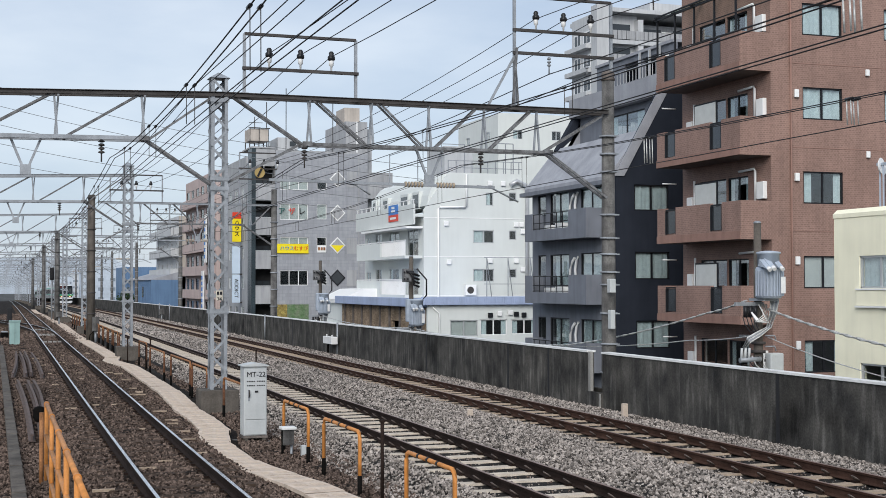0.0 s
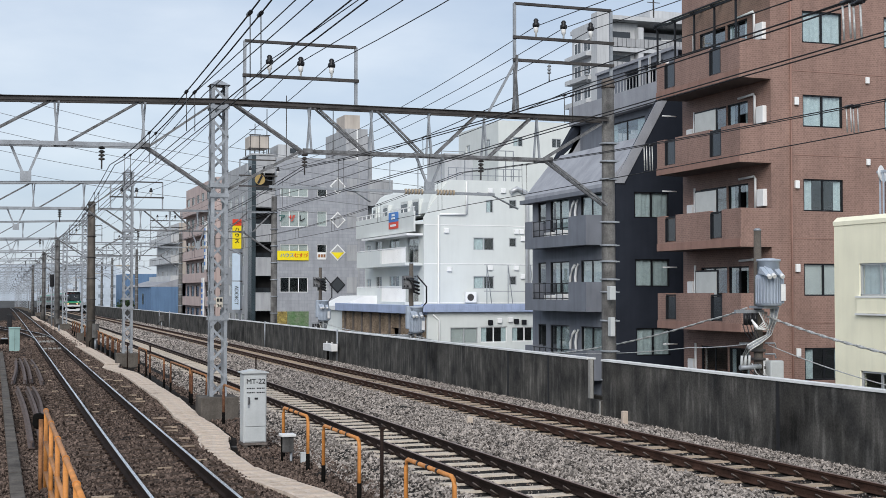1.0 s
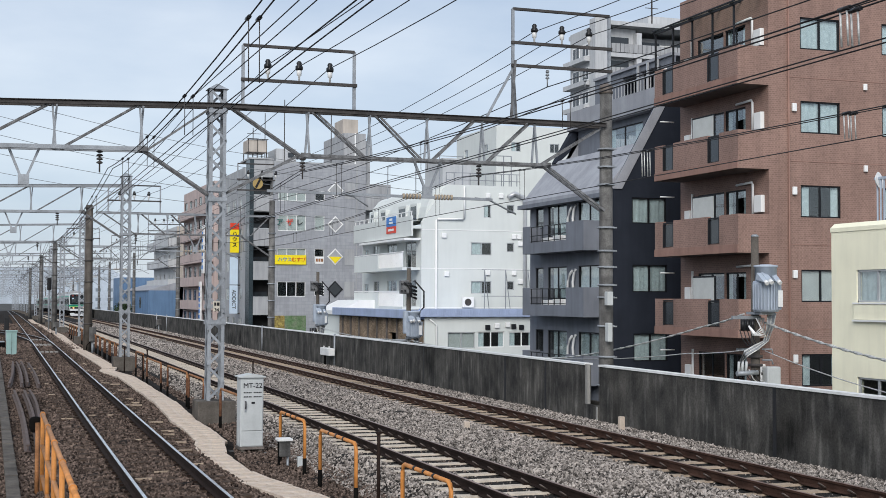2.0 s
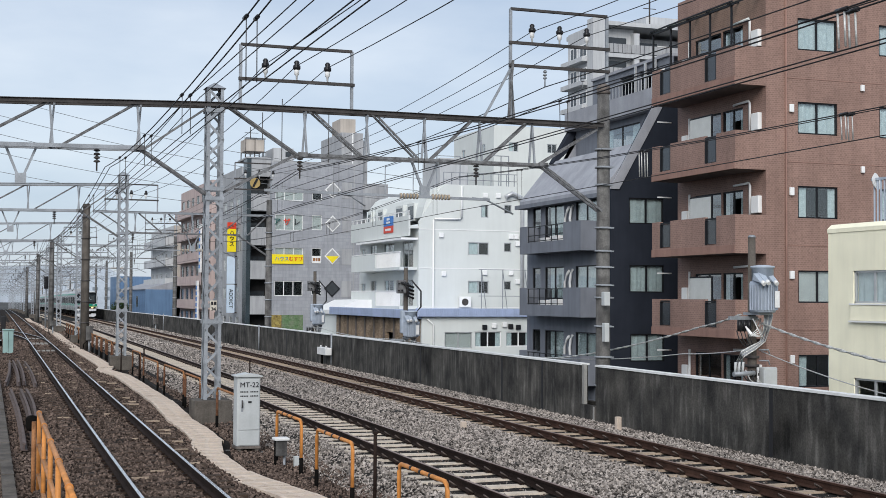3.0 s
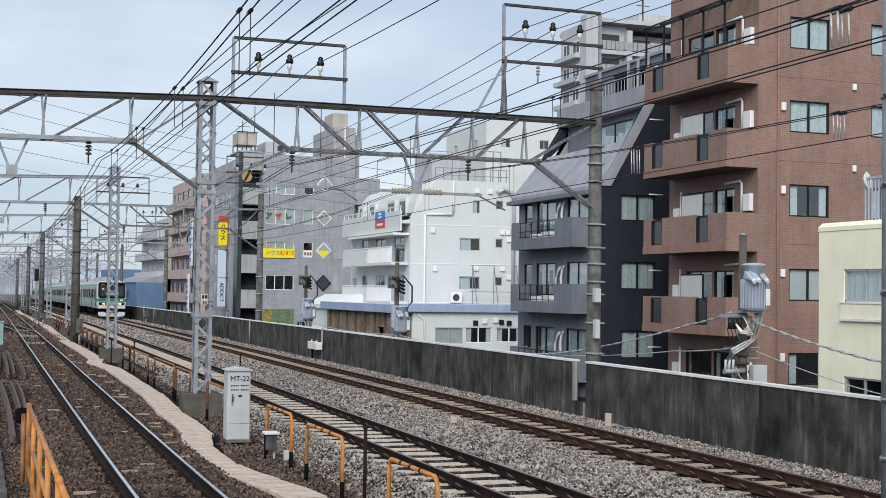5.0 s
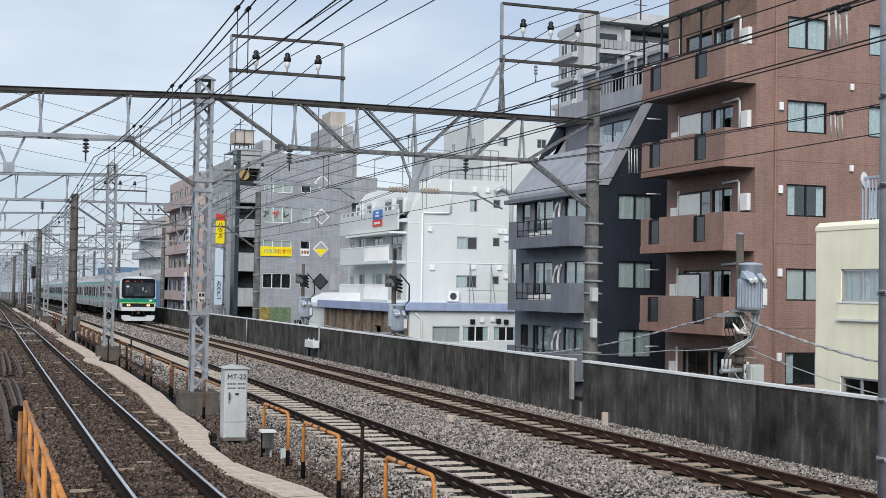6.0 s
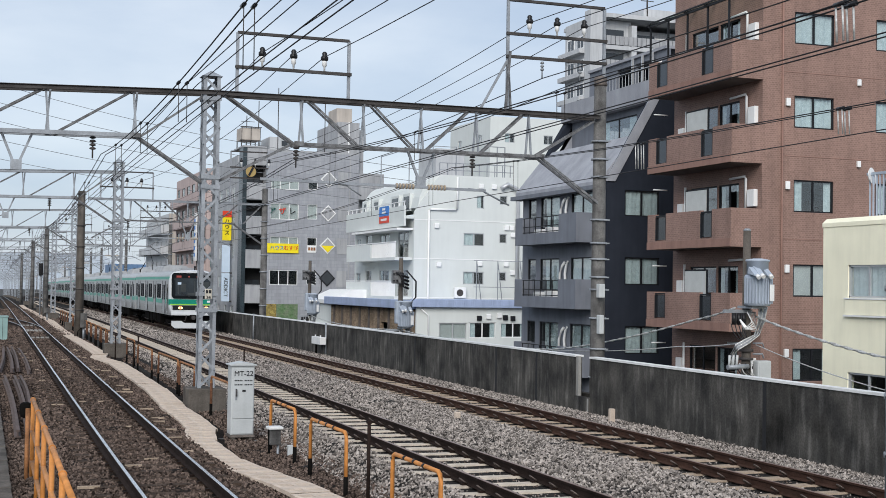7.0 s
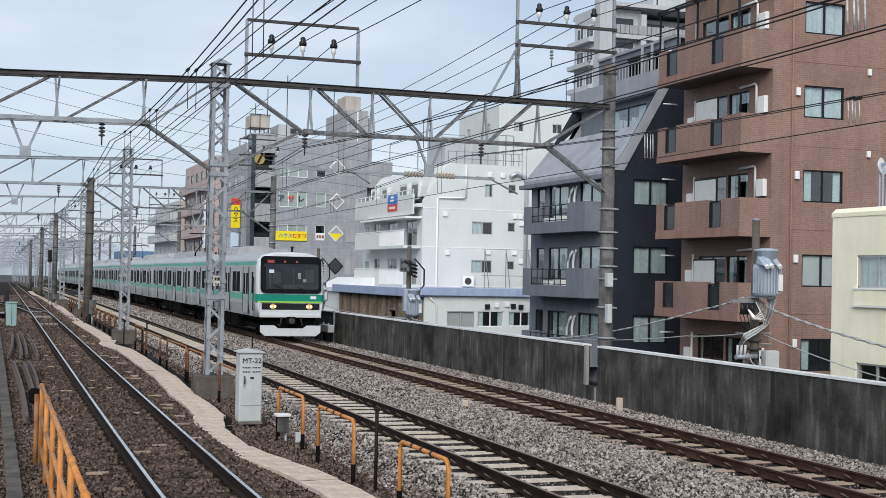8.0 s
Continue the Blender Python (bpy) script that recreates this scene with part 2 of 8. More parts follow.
M_SIGN_B = mat("blue_sign_paint", (0.05, 0.20, 0.55), 0.45, var=0.04, bump=0)
M_SIGN_TEAL = mat("teal_sign_paint", (0.02, 0.10, 0.09), 0.5, var=0.05, bump=0)
M_LEAF = mat("shrub_leaf", (0.05, 0.085, 0.035), 0.7, var=0.4, scale=3, fine=20, bump=0, island=0.4)
M_STAINLESS = mat("stainless_car_body", (0.45, 0.46, 0.46), 0.42, 0.30, var=0.05, scale=0.8, fine=20, bump=0.02, streak=0.06)
M_CARWHITE = mat("white_cab_moulding", (0.62, 0.64, 0.655), 0.4, var=0.04, scale=1, fine=30, bump=0.02, streak=0.05)
M_GREEN = mat("emerald_stripe", (0.010, 0.235, 0.165), 0.4, var=0.05, bump=0)
M_GREENPALE = mat("pale_green_stripe", (0.10, 0.40, 0.31), 0.4, var=0.06, bump=0)
M_LIME = mat("lime_stripe", (0.32, 0.62, 0.08), 0.4, var=0.04, bump=0)
M_CARROOF = mat("train_roof_grey", (0.40, 0.41, 0.42), 0.7, var=0.12, scale=1, fine=20, bump=0.06, streak=0.1)
M_UNDER = mat("sooty_underframe", (0.008, 0.0075, 0.007), 0.95, spec=0.05, var=0.3, scale=3, fine=30, bump=0.2)
M_LAMP = glow("headlight_glow", (1.0, 0.60, 0.28), 1.9)
# emissive amber that paints the glow around the headlights
M_HALO = glow("headlight_halo", (0.55, 0.24, 0.07), 0.35)
M_LED = glow("destination_led", (0.30, 0.05, 0.04), 0.12)


# ---- building blocks ----
def thing(name, x, y, z, label, category, group="", kind=""):
    ob = new(name)
    ob.location = (x, y, z)
    ob.empty_display_size = 0.2
    return tagged(ob, label, category, group, kind)


def base_of(ob):
    p = Vector((0, 0, 0))
    while ob is not None:
        p += ob.location
        ob = ob.parent
    return p


def part(name, bm, material, parent, label="", kind=""):
    """Link a bmesh that was built in world coordinates as one mesh under a thing or a part."""
    off = base_of(parent)
    me = bpy.data.meshes.new(name)
    bmesh.ops.translate(bm, verts=bm.verts, vec=-off)
    bm.to_mesh(me)
    bm.free()
    me.materials.append(material)
    ob = new(name, me)
    ob.parent = parent
    return tagged(ob, label, kind=kind)


def piece(name, mesh, parent, m):
    """One of many alike pieces: an object of its own on shared mesh data, placed in its parent's space."""
    ob = new(name, mesh)
    ob.parent = parent
    ob.matrix_basis = m
    return ob


def box(bm, x0, x1, y0, y1, z0, z1, bev=0.0):
    v = [bm.verts.new((x, y, z)) for x in (x0, x1) for y in (y0, y1) for z in (z0, z1)]
    fs = [bm.faces.new([v[i] for i in f]) for f in ((0, 1, 3, 2), (4, 6, 7, 5), (0, 4, 5, 1), (2, 3, 7, 6), (0, 2, 6, 4), (1, 5, 7, 3))]
    if bev:
        es = {e for f in fs for e in f.edges}
        bmesh.ops.bevel(bm, geom=list(es), offset=bev, segments=2, affect="EDGES", profile=0.5)
    return bm


def boxed(*a, bev=0.0):
    return box(bmesh.new(), *a, bev=bev)


def tube(bm, p, q, r, seg=8, r2=None, caps=True):
    p, q = Vector(p), Vector(q)
    d = q - p
    rot = d.to_track_quat("Z", "Y").to_matrix()
    r2 = r if r2 is None else r2
    rings = []
    for c, rr in ((p, r), (q, r2)):
        rings.append([bm.verts.new(c + rot @ Vector((rr * math.cos(2 * math.pi * k / seg), rr * math.sin(2 * math.pi * k / seg), 0))) for k in range(seg)])
    for k in range(seg):
        f = bm.faces.new((rings[0][k], rings[0][(k + 1) % seg], rings[1][(k + 1) % seg], rings[1][k]))
        f.smooth = seg > 5
    if caps:
        bm.faces.new(rings[0][::-1])
        bm.faces.new(rings[1])
    return bm


def bar(bm, p, q, w, h=None):
    """A square bar from p to q."""
    p, q = Vector(p), Vector(q)
    h = w if h is None else h
    d = (q - p).normalized()
    up = Vector((0, 0, 1)) if abs(d.z) < 0.95 else Vector((0, 1, 0))
    s = d.cross(up).normalized()
    u = s.cross(d)
    ring = [[bm.verts.new(c + s * a * w / 2 + u * b * h / 2) for a, b in ((-1, -1), (1, -1), (1, 1), (-1, 1))] for c in (p, q)]
    for k in range(4):
        bm.faces.new((ring[0][k], ring[0][(k + 1) % 4], ring[1][(k + 1) % 4], ring[1][k]))
    bm.faces.new(ring[0][::-1])
    bm.faces.new(ring[1])
    return bm


def hose(bm, pts, r, seg=6):
    """A bent round tube through points."""
    pts = [Vector(p) for p in pts]
    rings = []
    for i, p in enumerate(pts):
        d = (pts[min(i + 1, len(pts) - 1)] - pts[max(i - 1, 0)]).normalized()
        up = Vector((0, 0, 1)) if abs(d.z) < 0.9 else Vector((1, 0, 0))
        s = d.cross(up).normalized()
        u = s.cross(d)
        rings.append([bm.verts.new(p + (s * math.cos(2 * math.pi * k / seg) + u * math.sin(2 * math.pi * k / seg)) * r) for k in range(seg)])
    for a, b in zip(rings, rings[1:]):
        for k in range(seg):
            f = bm.faces.new((a[k], a[(k + 1) % seg], b[(k + 1) % seg], b[k]))
            f.smooth = True
    bm.faces.new(rings[0][::-1])
    bm.faces.new(rings[-1])
    return bm


def prism(bm, poly, axis, a, b):
    """Extrude a polygon along an axis: for 'x' the polygon is (y, z), for 'y' (x, z), for 'z' (x, y)."""
    def at(u, v, w):
        return {"x": (w, u, v), "y": (u, w, v), "z": (u, v, w)}[axis]
    lo, hi = [bm.verts.new(at(u, v, a)) for u, v in poly], [bm.verts.new(at(u, v, b)) for u, v in poly]
    n = len(poly)
    for k in range(n):
        bm.faces.new((lo[k], lo[(k + 1) % n], hi[(k + 1) % n], hi[k]))
    bm.faces.new(lo[::-1])
    bm.faces.new(hi)
    bmesh.ops.recalc_face_normals(bm, faces=bm.faces)
    return bm


def lathe(bm, prof, x, y, z, seg=10):
    """A turned body about the vertical: prof of (radius, height)."""
    rings = [[bm.verts.new((x + r * math.cos(2 * math.pi * k / seg), y + r * math.sin(2 * math.pi * k / seg), z + h)) for k in range(seg)] for r, h in prof]
    for a, b in zip(rings, rings[1:]):
        for k in range(seg):
            f = bm.faces.new((a[k], a[(k + 1) % seg], b[(k + 1) % seg], b[k]))
            f.smooth = True
    bm.faces.new(rings[0][::-1])
    bm.faces.new(rings[-1])
    return bm


TURN, BEND_AT, DIP = 0.0175, 16.0, 1.0e-5


def curve_x(y):
    """How far the whole line has swung to its right at y, and below: how far it has sunk."""
    d = y - BEND_AT
    return TURN / 2 * (d + math.sqrt(d * d + 64) + BEND_AT - math.sqrt(BEND_AT ** 2 + 64)) if y > 0 else 0.0


def sink(y):
    return -DIP * y * y if y > 0 else 0.0


# ---- ground, viaduct and tracks ----
STREET = -6.0
T1, T2, T3, WALL = 2.74, 7.59, 11.72, 14.2
GAUGE = 0.566
SPACING = 0.742


def strip(bm, x0, x1, z0, z1, ya, yb, step=4.0):
    """A strip of surface along the line between two offsets, following its bend."""
    n = max(1, int((yb - ya) / step))
    prev = None
    for i in range(n + 1):
        y = ya + (yb - ya) * i / n
        c, s = curve_x(y), sink(y)
        row = [bm.verts.new((x0 + c, y, z0 + s)), bm.verts.new((x1 + c, y, z1 + s))]
        if prev:
            bm.faces.new((prev[0], prev[1], row[1], row[0]))
        prev = row
    return bm


def profile_along(bm, prof, x, z, ya, yb, step=4.0, bend=None):
    """Sweep a closed cross-section (dx, dz) along the line at offset x."""
    n = max(1, int((yb - ya) / step))
    prev = None
    k = len(prof)
    for i in range(n + 1):
        y = ya + (yb - ya) * i / n
        c = bend(y) if bend else curve_x(y)
        row = [bm.verts.new((x + c + dx, y, z + sink(y) + dz)) for dx, dz in prof]
        if prev:
            for j in range(k):
                bm.faces.new((prev[j], prev[(j + 1) % k], row[(j + 1) % k], row[j]))
        else:
            bm.faces.new(row)
        prev = row
    bm.faces.new(prev[::-1])
    bmesh.ops.recalc_face_normals(bm, faces=bm.faces)
    return bm


def setting(name, bm, material, label, category, kind="structure"):
    me = bpy.data.meshes.new(name)
    bm.to_mesh(me)
    bm.free()
    me.materials.append(material)
    return tagged(new(name, me), label, category, kind=kind)


def build_ground():
    bm = bmesh.new()
    v = [bm.verts.new(p) for p in ((-2500, -400, STREET), (2500, -400, STREET), (2500, 4200, STREET), (-2500, 4200, STREET))]
    bm.faces.new(v)
    setting("ground", bm, M_GROUND, "grey street-level ground far below the elevated railway", "ground")
    # the viaduct body that carries the line
    bm = bmesh.new()
    profile_along(bm, [(-30, -0.75), (WALL + 0.15, -0.75), (WALL + 0.15, -2.2), (WALL - 1.2, STREET), (-30, STREET)], 0, 0, -40, 900, 10)
    setting("viaduct", bm, M_CONCRETE, "dark concrete railway viaduct body under the tracks", "viaduct")


def ballast_height(x, y):
    """The cross-profile of the track bed: shoulders between tracks, a lower service strip, undulating a little."""
    pts = ((-30, -0.5), (0.3, -0.30), (T1 - 1.5, -0.30), (T1 - 0.9, -0.20), (T1 + 0.9, -0.20), (T1 + 1.45, -0.33), (4.9, -0.40), (5.6, -0.42), (6.15, -0.36),
           (T2 - 1.15, -0.20), (T2 - 0.95, -0.185), (T2 + 0.95, -0.182), (T2 + 1.15, -0.17), (9.6, -0.12), (T3 - 1.15, -0.17), (T3 - 0.9, -0.182), (T3 + 0.9, -0.182), (T3 + 1.2, -0.17), (T3 + 1.5, -0.19), (WALL, -0.26))
    for (xa, za), (xb, zb) in zip(pts, pts[1:]):
        if x <= xb:
            return za + (zb - za) * (x - xa) / (xb - xa)
    return pts[-1][1]


def build_ballast():
    # the bed shows between loose stones, its colour darkened as their shade
    for name, x0, x1, m, label in (("ballast_bed", 5.55, WALL, M_GAP_SHADE, "ballast bed under the two far tracks, near-black for shade between stones"),
                                   ("ballast_bed_rusty", -29.5, 5.55, M_GAP_SHADE_BROWN, "brown-black ballast bed under the near track, shade between stones in its colour")):
        xs = [x0 + (x1 - x0) * i / 60 for i in range(61)] if x0 > 0 else [x0 + 1.5 * i for i in range(19)] + [-1.5 + 0.12 * i for i in range(58)] + [x1]
        ys = [-39.5, -28, -16, -8, -5] + [-2 + 0.35 * i for i in range(190)] + [64.5 + 1.5 * i for i in range(60)] + [156 + 20 * i for i in range(36)]
        verts, faces = [], []
        for y in ys:
            for x in xs:
                wob = 0.05 * noise.noise((x * 1.3, y * 1.3, 0)) + 0.03 * noise.noise((x * 5, y * 5, 3)) if y < 120 else 0
                wob *= 0.25 if min(abs(x - T2), abs(x - T3)) < 1.1 else 1.0
                verts.append((x + curve_x(y), y, ballast_height(x, y) + sink(y) + wob))
        n = len(xs)
        for j in range(len(ys) - 1):
            for i in range(n - 1):
                faces.append((j * n + i, j * n + i + 1, (j + 1) * n + i + 1, (j + 1) * n + i))
        me = bpy.data.meshes.new(name)
        me.from_pydata(verts, [], faces)
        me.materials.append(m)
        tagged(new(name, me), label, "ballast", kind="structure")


def build_stones():
    """Loose crushed stones over the nearer ballast, one mesh for each colour."""
    rng = np.random.default_rng(5)
    lump = np.array([(-1, -0.2, -0.1), (1, 0.1, 0.15), (0.1, -1, 0.1), (-0.15, 1, -0.1), (0.3, 0.1, 1), (0, 0, -1)], float)
    tris = np.array([(0, 2, 4), (2, 1, 4), (1, 3, 4), (3, 0, 4), (2, 0, 5), (1, 2, 5), (3, 1, 5), (0, 3, 5)])
    for name, m, label, zones in (
            ("ballast_stones", M_STONE, "loose grey crushed ballast stones", ((5.7, WALL - 0.05, 15, 30, 74000), (5.9, WALL - 0.05, 30, 48, 42000), (6.2, WALL - 0.05, 48, 80, 26000), (6.2, WALL - 0.05, 80, 160, 12000), (5.7, 8.5, 13, 15, 6000))),
            ("rusty_ballast_stones", M_STONE_BROWN, "loose rust-brown ballast stones", ((0.2, 6.1, 14, 30, 62000), (0.2, 6.0, 30, 60, 44000), (0.2, 6.0, 60, 90, 15000), (0.0, 6.2, 90, 160, 8000), (T2 - 0.6, T2 + 0.6, 13, 45, 5500), (T3 - 0.6, T3 + 0.6, 15, 45, 4500)))):
        vs, fs, base = [], [], 0
        for xa, xb, ya, yb, count in zones:
            x, y = rng.uniform(xa, xb, count), rng.uniform(ya, yb, count)
            keep = np.abs(x - np.interp(y, [q[1] for q in WALK_LINE], [q[0] for q in WALK_LINE])) > 0.30
            for c in (T2, T3):
                keep &= ~((np.abs(x - c) < 0.97) & (np.abs(((y - (10.3 if c == T2 else 12.1)) / SPACING + 0.5) % 1 - 0.5) < 0.23))
            keep &= ~((np.abs(x - T1) < 1.0) & (np.abs(((y - 10.0) / SPACING + 0.5) % 1 - 0.5) < 0.16) & (rng.random(count) < 0.75))
            keep &= ~((np.minimum(np.abs(x - T2), np.abs(x - T3)) < 0.80) & (rng.random(count) < 0.8) & (np.full(count, name == "ballast_stones")))
            for c in (T1, T2, T3):
                keep &= np.abs(np.abs(x - c) - GAUGE) > 0.10
            x, y = x[keep], y[keep]
            z = np.array([ballast_height(a, b) for a, b in zip(x, y)])
            k = len(x)
            size = rng.uniform(0.017, 0.039, (k, 1, 3)) * rng.uniform(0.75, 1.1, (k, 1, 1)) * np.where(y > 80, 2.4, 1.0)[:, None, None] * np.where(y > 48, 1.5, np.where(y > 30, 1.2, 1.0))[:, None, None]
            crib = (np.minimum(np.abs(x - T2), np.abs(x - T3)) < 0.85).astype(float)
            size *= (1 - 0.42 * crib)[:, None, None]
            ang = rng.uniform(0, 2 * np.pi, (k, 3))
            cz, sz, cx, sx = np.cos(ang[:, 0]), np.sin(ang[:, 0]), np.cos(ang[:, 1]), np.sin(ang[:, 1])
            p = lump[None] * size * rng.uniform(0.75, 1.25, (k, 6, 1))
            q = np.stack([p[..., 0], p[..., 1] * cx[:, None] - p[..., 2] * sx[:, None], p[..., 1] * sx[:, None] + p[..., 2] * cx[:, None]], -1)
            q = np.stack([q[..., 0] * cz[:, None] - q[..., 1] * sz[:, None], q[..., 0] * sz[:, None] + q[..., 1] * cz[:, None], q[..., 2]], -1)
            q += np.stack([x + np.array([curve_x(b) for b in y]), y, z + rng.uniform(-0.016, 0.034, k) - DIP * y * y - 0.02 * crib], -1)[:, None]
            vs.append(q.reshape(-1, 3))
            fs.append((tris[None] + (np.arange(k) * 6)[:, None, None] + base).reshape(-1, 3))
            base += k * 6
        me = bpy.data.meshes.new(name)
        me.from_pydata(np.concatenate(vs).tolist(), [], np.concatenate(fs).tolist())
        me.materials.append(m)
        tagged(new(name, me), label, "gravel", kind="stuff")


RAIL_WEB = [(-0.065, -0.153), (0.065, -0.153), (0.065, -0.142), (0.012, -0.122), (0.009, -0.045), (0.033, -0.034), (0.033, -0.006), (-0.033, -0.006), (-0.033, -0.034), (-0.009, -0.045), (-0.012, -0.122), (-0.065, -0.142)]
RAIL_HEAD = [(-0.025, -0.0055), (-0.025, -0.002), (-0.019, 0.0), (0.019, 0.0), (0.025, -0.002), (0.025, -0.0055)]


def build_track(name, x, label, head, sleeper_mat, ya, n_pieces, far, wood=False, web=None):
    tr = thing(name, x, 0, 0, label, "railway track", kind="structure")
    for side in (-1, 1):
        r = part("rail", profile_along(bmesh.new(), RAIL_WEB, x + side * GAUGE, 0, -39, far, 3), web or M_RAIL_RUST, tr, "rusty steel rail")
        part("rail_head", profile_along(bmesh.new(), RAIL_HEAD, x + side * GAUGE, 0, -39, far, 3), head, r, "worn running surface of the rail")
    # sleepers
    bm = bmesh.new()
    if wood:
        box(bm, -1.05, 1.05, -0.11, 0.11, -0.30, -0.165)
    else:
        prism(bm, [(-0.13, -0.30), (0.13, -0.30), (0.10, -0.148), (-0.10, -0.148)], "x", -1.0, 1.0)
    me = bpy.data.meshes.new("sleeper")
    bm.to_mesh(me)
    bm.free()
    me.materials.append(sleeper_mat)
    rng = random.Random(int(x * 10))
    rest, clips, springs = bmesh.new(), bmesh.new(), bmesh.new()
    count = int((far * 0.6 - ya) / SPACING)
    for i in range(count):
        y = ya + i * SPACING
        c, s = curve_x(y), sink(y)
        tilt = rng.uniform(-0.008, 0.008)
        if i < n_pieces:
            piece("sleeper", me, tr, Matrix.Translation((c + rng.uniform(-0.02, 0.02), y, s - rng.uniform(0, 0.012))) @ Matrix.Rotation(tilt, 4, "Z"))
        else:
            box(rest, x + c - 1.0, x + c + 1.0, y - 0.11, y + 0.11, s - 0.3, s - 0.15)
        if i < 110:
            for side in (-1, 1):
                for q in (-1, 1):
                    cx = x + c + side * GAUGE + q * 0.10
                    if wood:
                        box(clips, cx - 0.03, cx + 0.03, y - 0.03, y + 0.03, s - 0.165, s - 0.135)
                    else:
                        box(clips, cx - 0.04, cx + 0.04, y - 0.045, y + 0.055, s - 0.15, s - 0.118)
                        hose(springs, [(cx - q * 0.03, y - 0.06, s - 0.115), (cx + q * 0.02, y - 0.065, s - 0.085), (cx + q * 0.055, y - 0.03, s - 0.055), (cx + q * 0.06, y + 0.015, s - 0.05), (cx + q * 0.03, y + 0.05, s - 0.075), (cx - q * 0.04, y + 0.05, s - 0.112)], 0.011, 4)
    part("far_sleepers", rest, sleeper_mat, tr, "sleepers in the distance", kind="stuff")
    part("rail_clips", clips, M_RAIL_RUST, tr, "rusty rail fastenings", kind="stuff")
    if not wood:
        part("spring_clips", springs, M_CLIP, tr, "worn spring loops on the rail foot", kind="stuff")
    else:
        springs.free()
    return tr


def build_turnout():
    """The diverging track that leaves the near track to its left beyond the service cabinet."""
    tr = thing("turnout", T1, 70, 0, "worn turnout rails and dark timbers leaving the near track", "railway switch", kind="structure")

    def off(y):
        d = max(0.0, y - 82)
        return curve_x(y) - d * d / 425.0

    for side in (-1, 1):
        r = part("switch_rail", profile_along(bmesh.new(), RAIL_WEB, T1 + side * GAUGE * 0.97, 0.004, 80, 140, 1.0, off), M_RAIL_RUST, tr, "rusty curved switch rail")
        part("switch_rail_head", profile_along(bmesh.new(), RAIL_HEAD, T1 + side * GAUGE * 0.97, 0.004, 80, 140, 1.0, off), M_RAIL_TOP, r, "bright running surface")
    for i in range(40):
        y = 80 + i * 1.1
        s = sink(y)
        part("timber", boxed(T1 + curve_x(y) - 1.2 - max(0, (y - 82)) ** 2 / 425, T1 + curve_x(y) + 1.15, y - 0.12, y + 0.12, s - 0.3, s - 0.158), M_SLEEPER_WOOD, tr)
    for y in (72.0, 81.5, 83.0, 92.0):
        c = T1 + curve_x(y)
        for k in range(4):
            part("stretcher_plate", boxed(c - 0.45 + 0.24 * k, c - 0.28 + 0.24 * k, y, y + 0.25, -0.19, -0.12), M_CONCRETE_LIGHT, tr, "pale stretcher plate")


def build_wall():
    w = thing("parapet_wall", WALL, 0, -0.7, "weathered dark concrete parapet wall with a white coping beside the track", "wall", kind="structure")
    joints = [4.0, 10.5, 16.0, 21.7, 29.45]
    ends = [30.25, 32.8, 35.8, 43.6, 56.2, 66.0, 73.3, 82, 90, 100, 112, 125, 140, 155, 170, 190, 210, 235, 260, 290, 330, 380, 440, 520]
    spans = list(zip(joints, joints[1:])) + list(zip(ends, ends[1:]))
    for ya, yb in spans:
        bm = bmesh.new()
        profile_along(bm, [(0, -0.7), (0.18, -0.7), (0.18, 1.09), (0, 1.09)], WALL, 0, ya + 0.035, yb - 0.035, 6)
        p = part("panel", bm, M_CONCRETE, w)
        bm = bmesh.new()
        profile_along(bm, [(-0.03, 1.09), (0.21, 1.09), (0.21, 1.135), (-0.03, 1.135)], WALL, 0, ya + 0.005, yb - 0.005, 6)
        part("coping", bm, M_COPING, p, "white-painted coping")
    for y in (16.0, 21.7, 32.8, 35.8, 43.6, 66.0, 82, 90):
        part("joint", boxed(WALL - 0.004 + curve_x(y), WALL + 0.1 + curve_x(y), y - 0.06, y + 0.06, -0.6, 1.085), M_INK, w, "dark joint between panels")
    # the recess by the portal mast
    part("end_post", boxed(WALL + 0.25, WALL + 0.33, 30.12, 30.25, 0.12, 1.10), M_CONCRETE_LIGHT, w, "pale end post of the wall")
    part("low_panel", boxed(WALL + 0.21, WALL + 0.33, 29.43, 30.25, -0.7, 0.115), M_CONCRETE, w, "low dark panel in the gap")
    part("gap_edge", boxed(WALL + 0.19, WALL + 0.205, 29.44, 29.5, -0.5, 0.1), M_CONCRETE_LIGHT, w, "worn pale edge")
    part("recess_back", boxed(WALL + 0.65, WALL + 0.8, 27.5, 32.0, -0.7, 0.15), M_CONCRETE, w, "low wall behind the gap")
    for y, z0 in ((56.3, -0.3), (73.2, -0.3), (118, -0.3), (126, -0.3)):
        part("cable_pipe", tube(bmesh.new(), (WALL - 0.05 + curve_x(y), y, z0), (WALL - 0.05 + curve_x(y), y, 1.14), 0.045), M_STEEL, w, "grey conduit clipped to the wall")


build_ground()
build_ballast()


# ---- overhead line ----
# y, spans the near tracks, spans the far tracks, mast of concrete
PORTALS = [(33.5, True, True, False), (59.0, True, False, False), (78.0, False, True, True), (91.0, True, False, False), (121, True, False, False), (128, False, True, True), (150, True, False, False),
           (172, False, True, True), (182, True, False, False), (212, True, True, False), (235, True, True, True), (275, True, True, False), (320, True, True, False), (370, True, True, False), (430, True, True, False), (475, True, True, False), (520, True, True, False), (570, True, True, False), (630, True, True, False)]
X_MAST, X_POLE = 5.41, 16.34
TOP, LOW = 7.58, 6.41


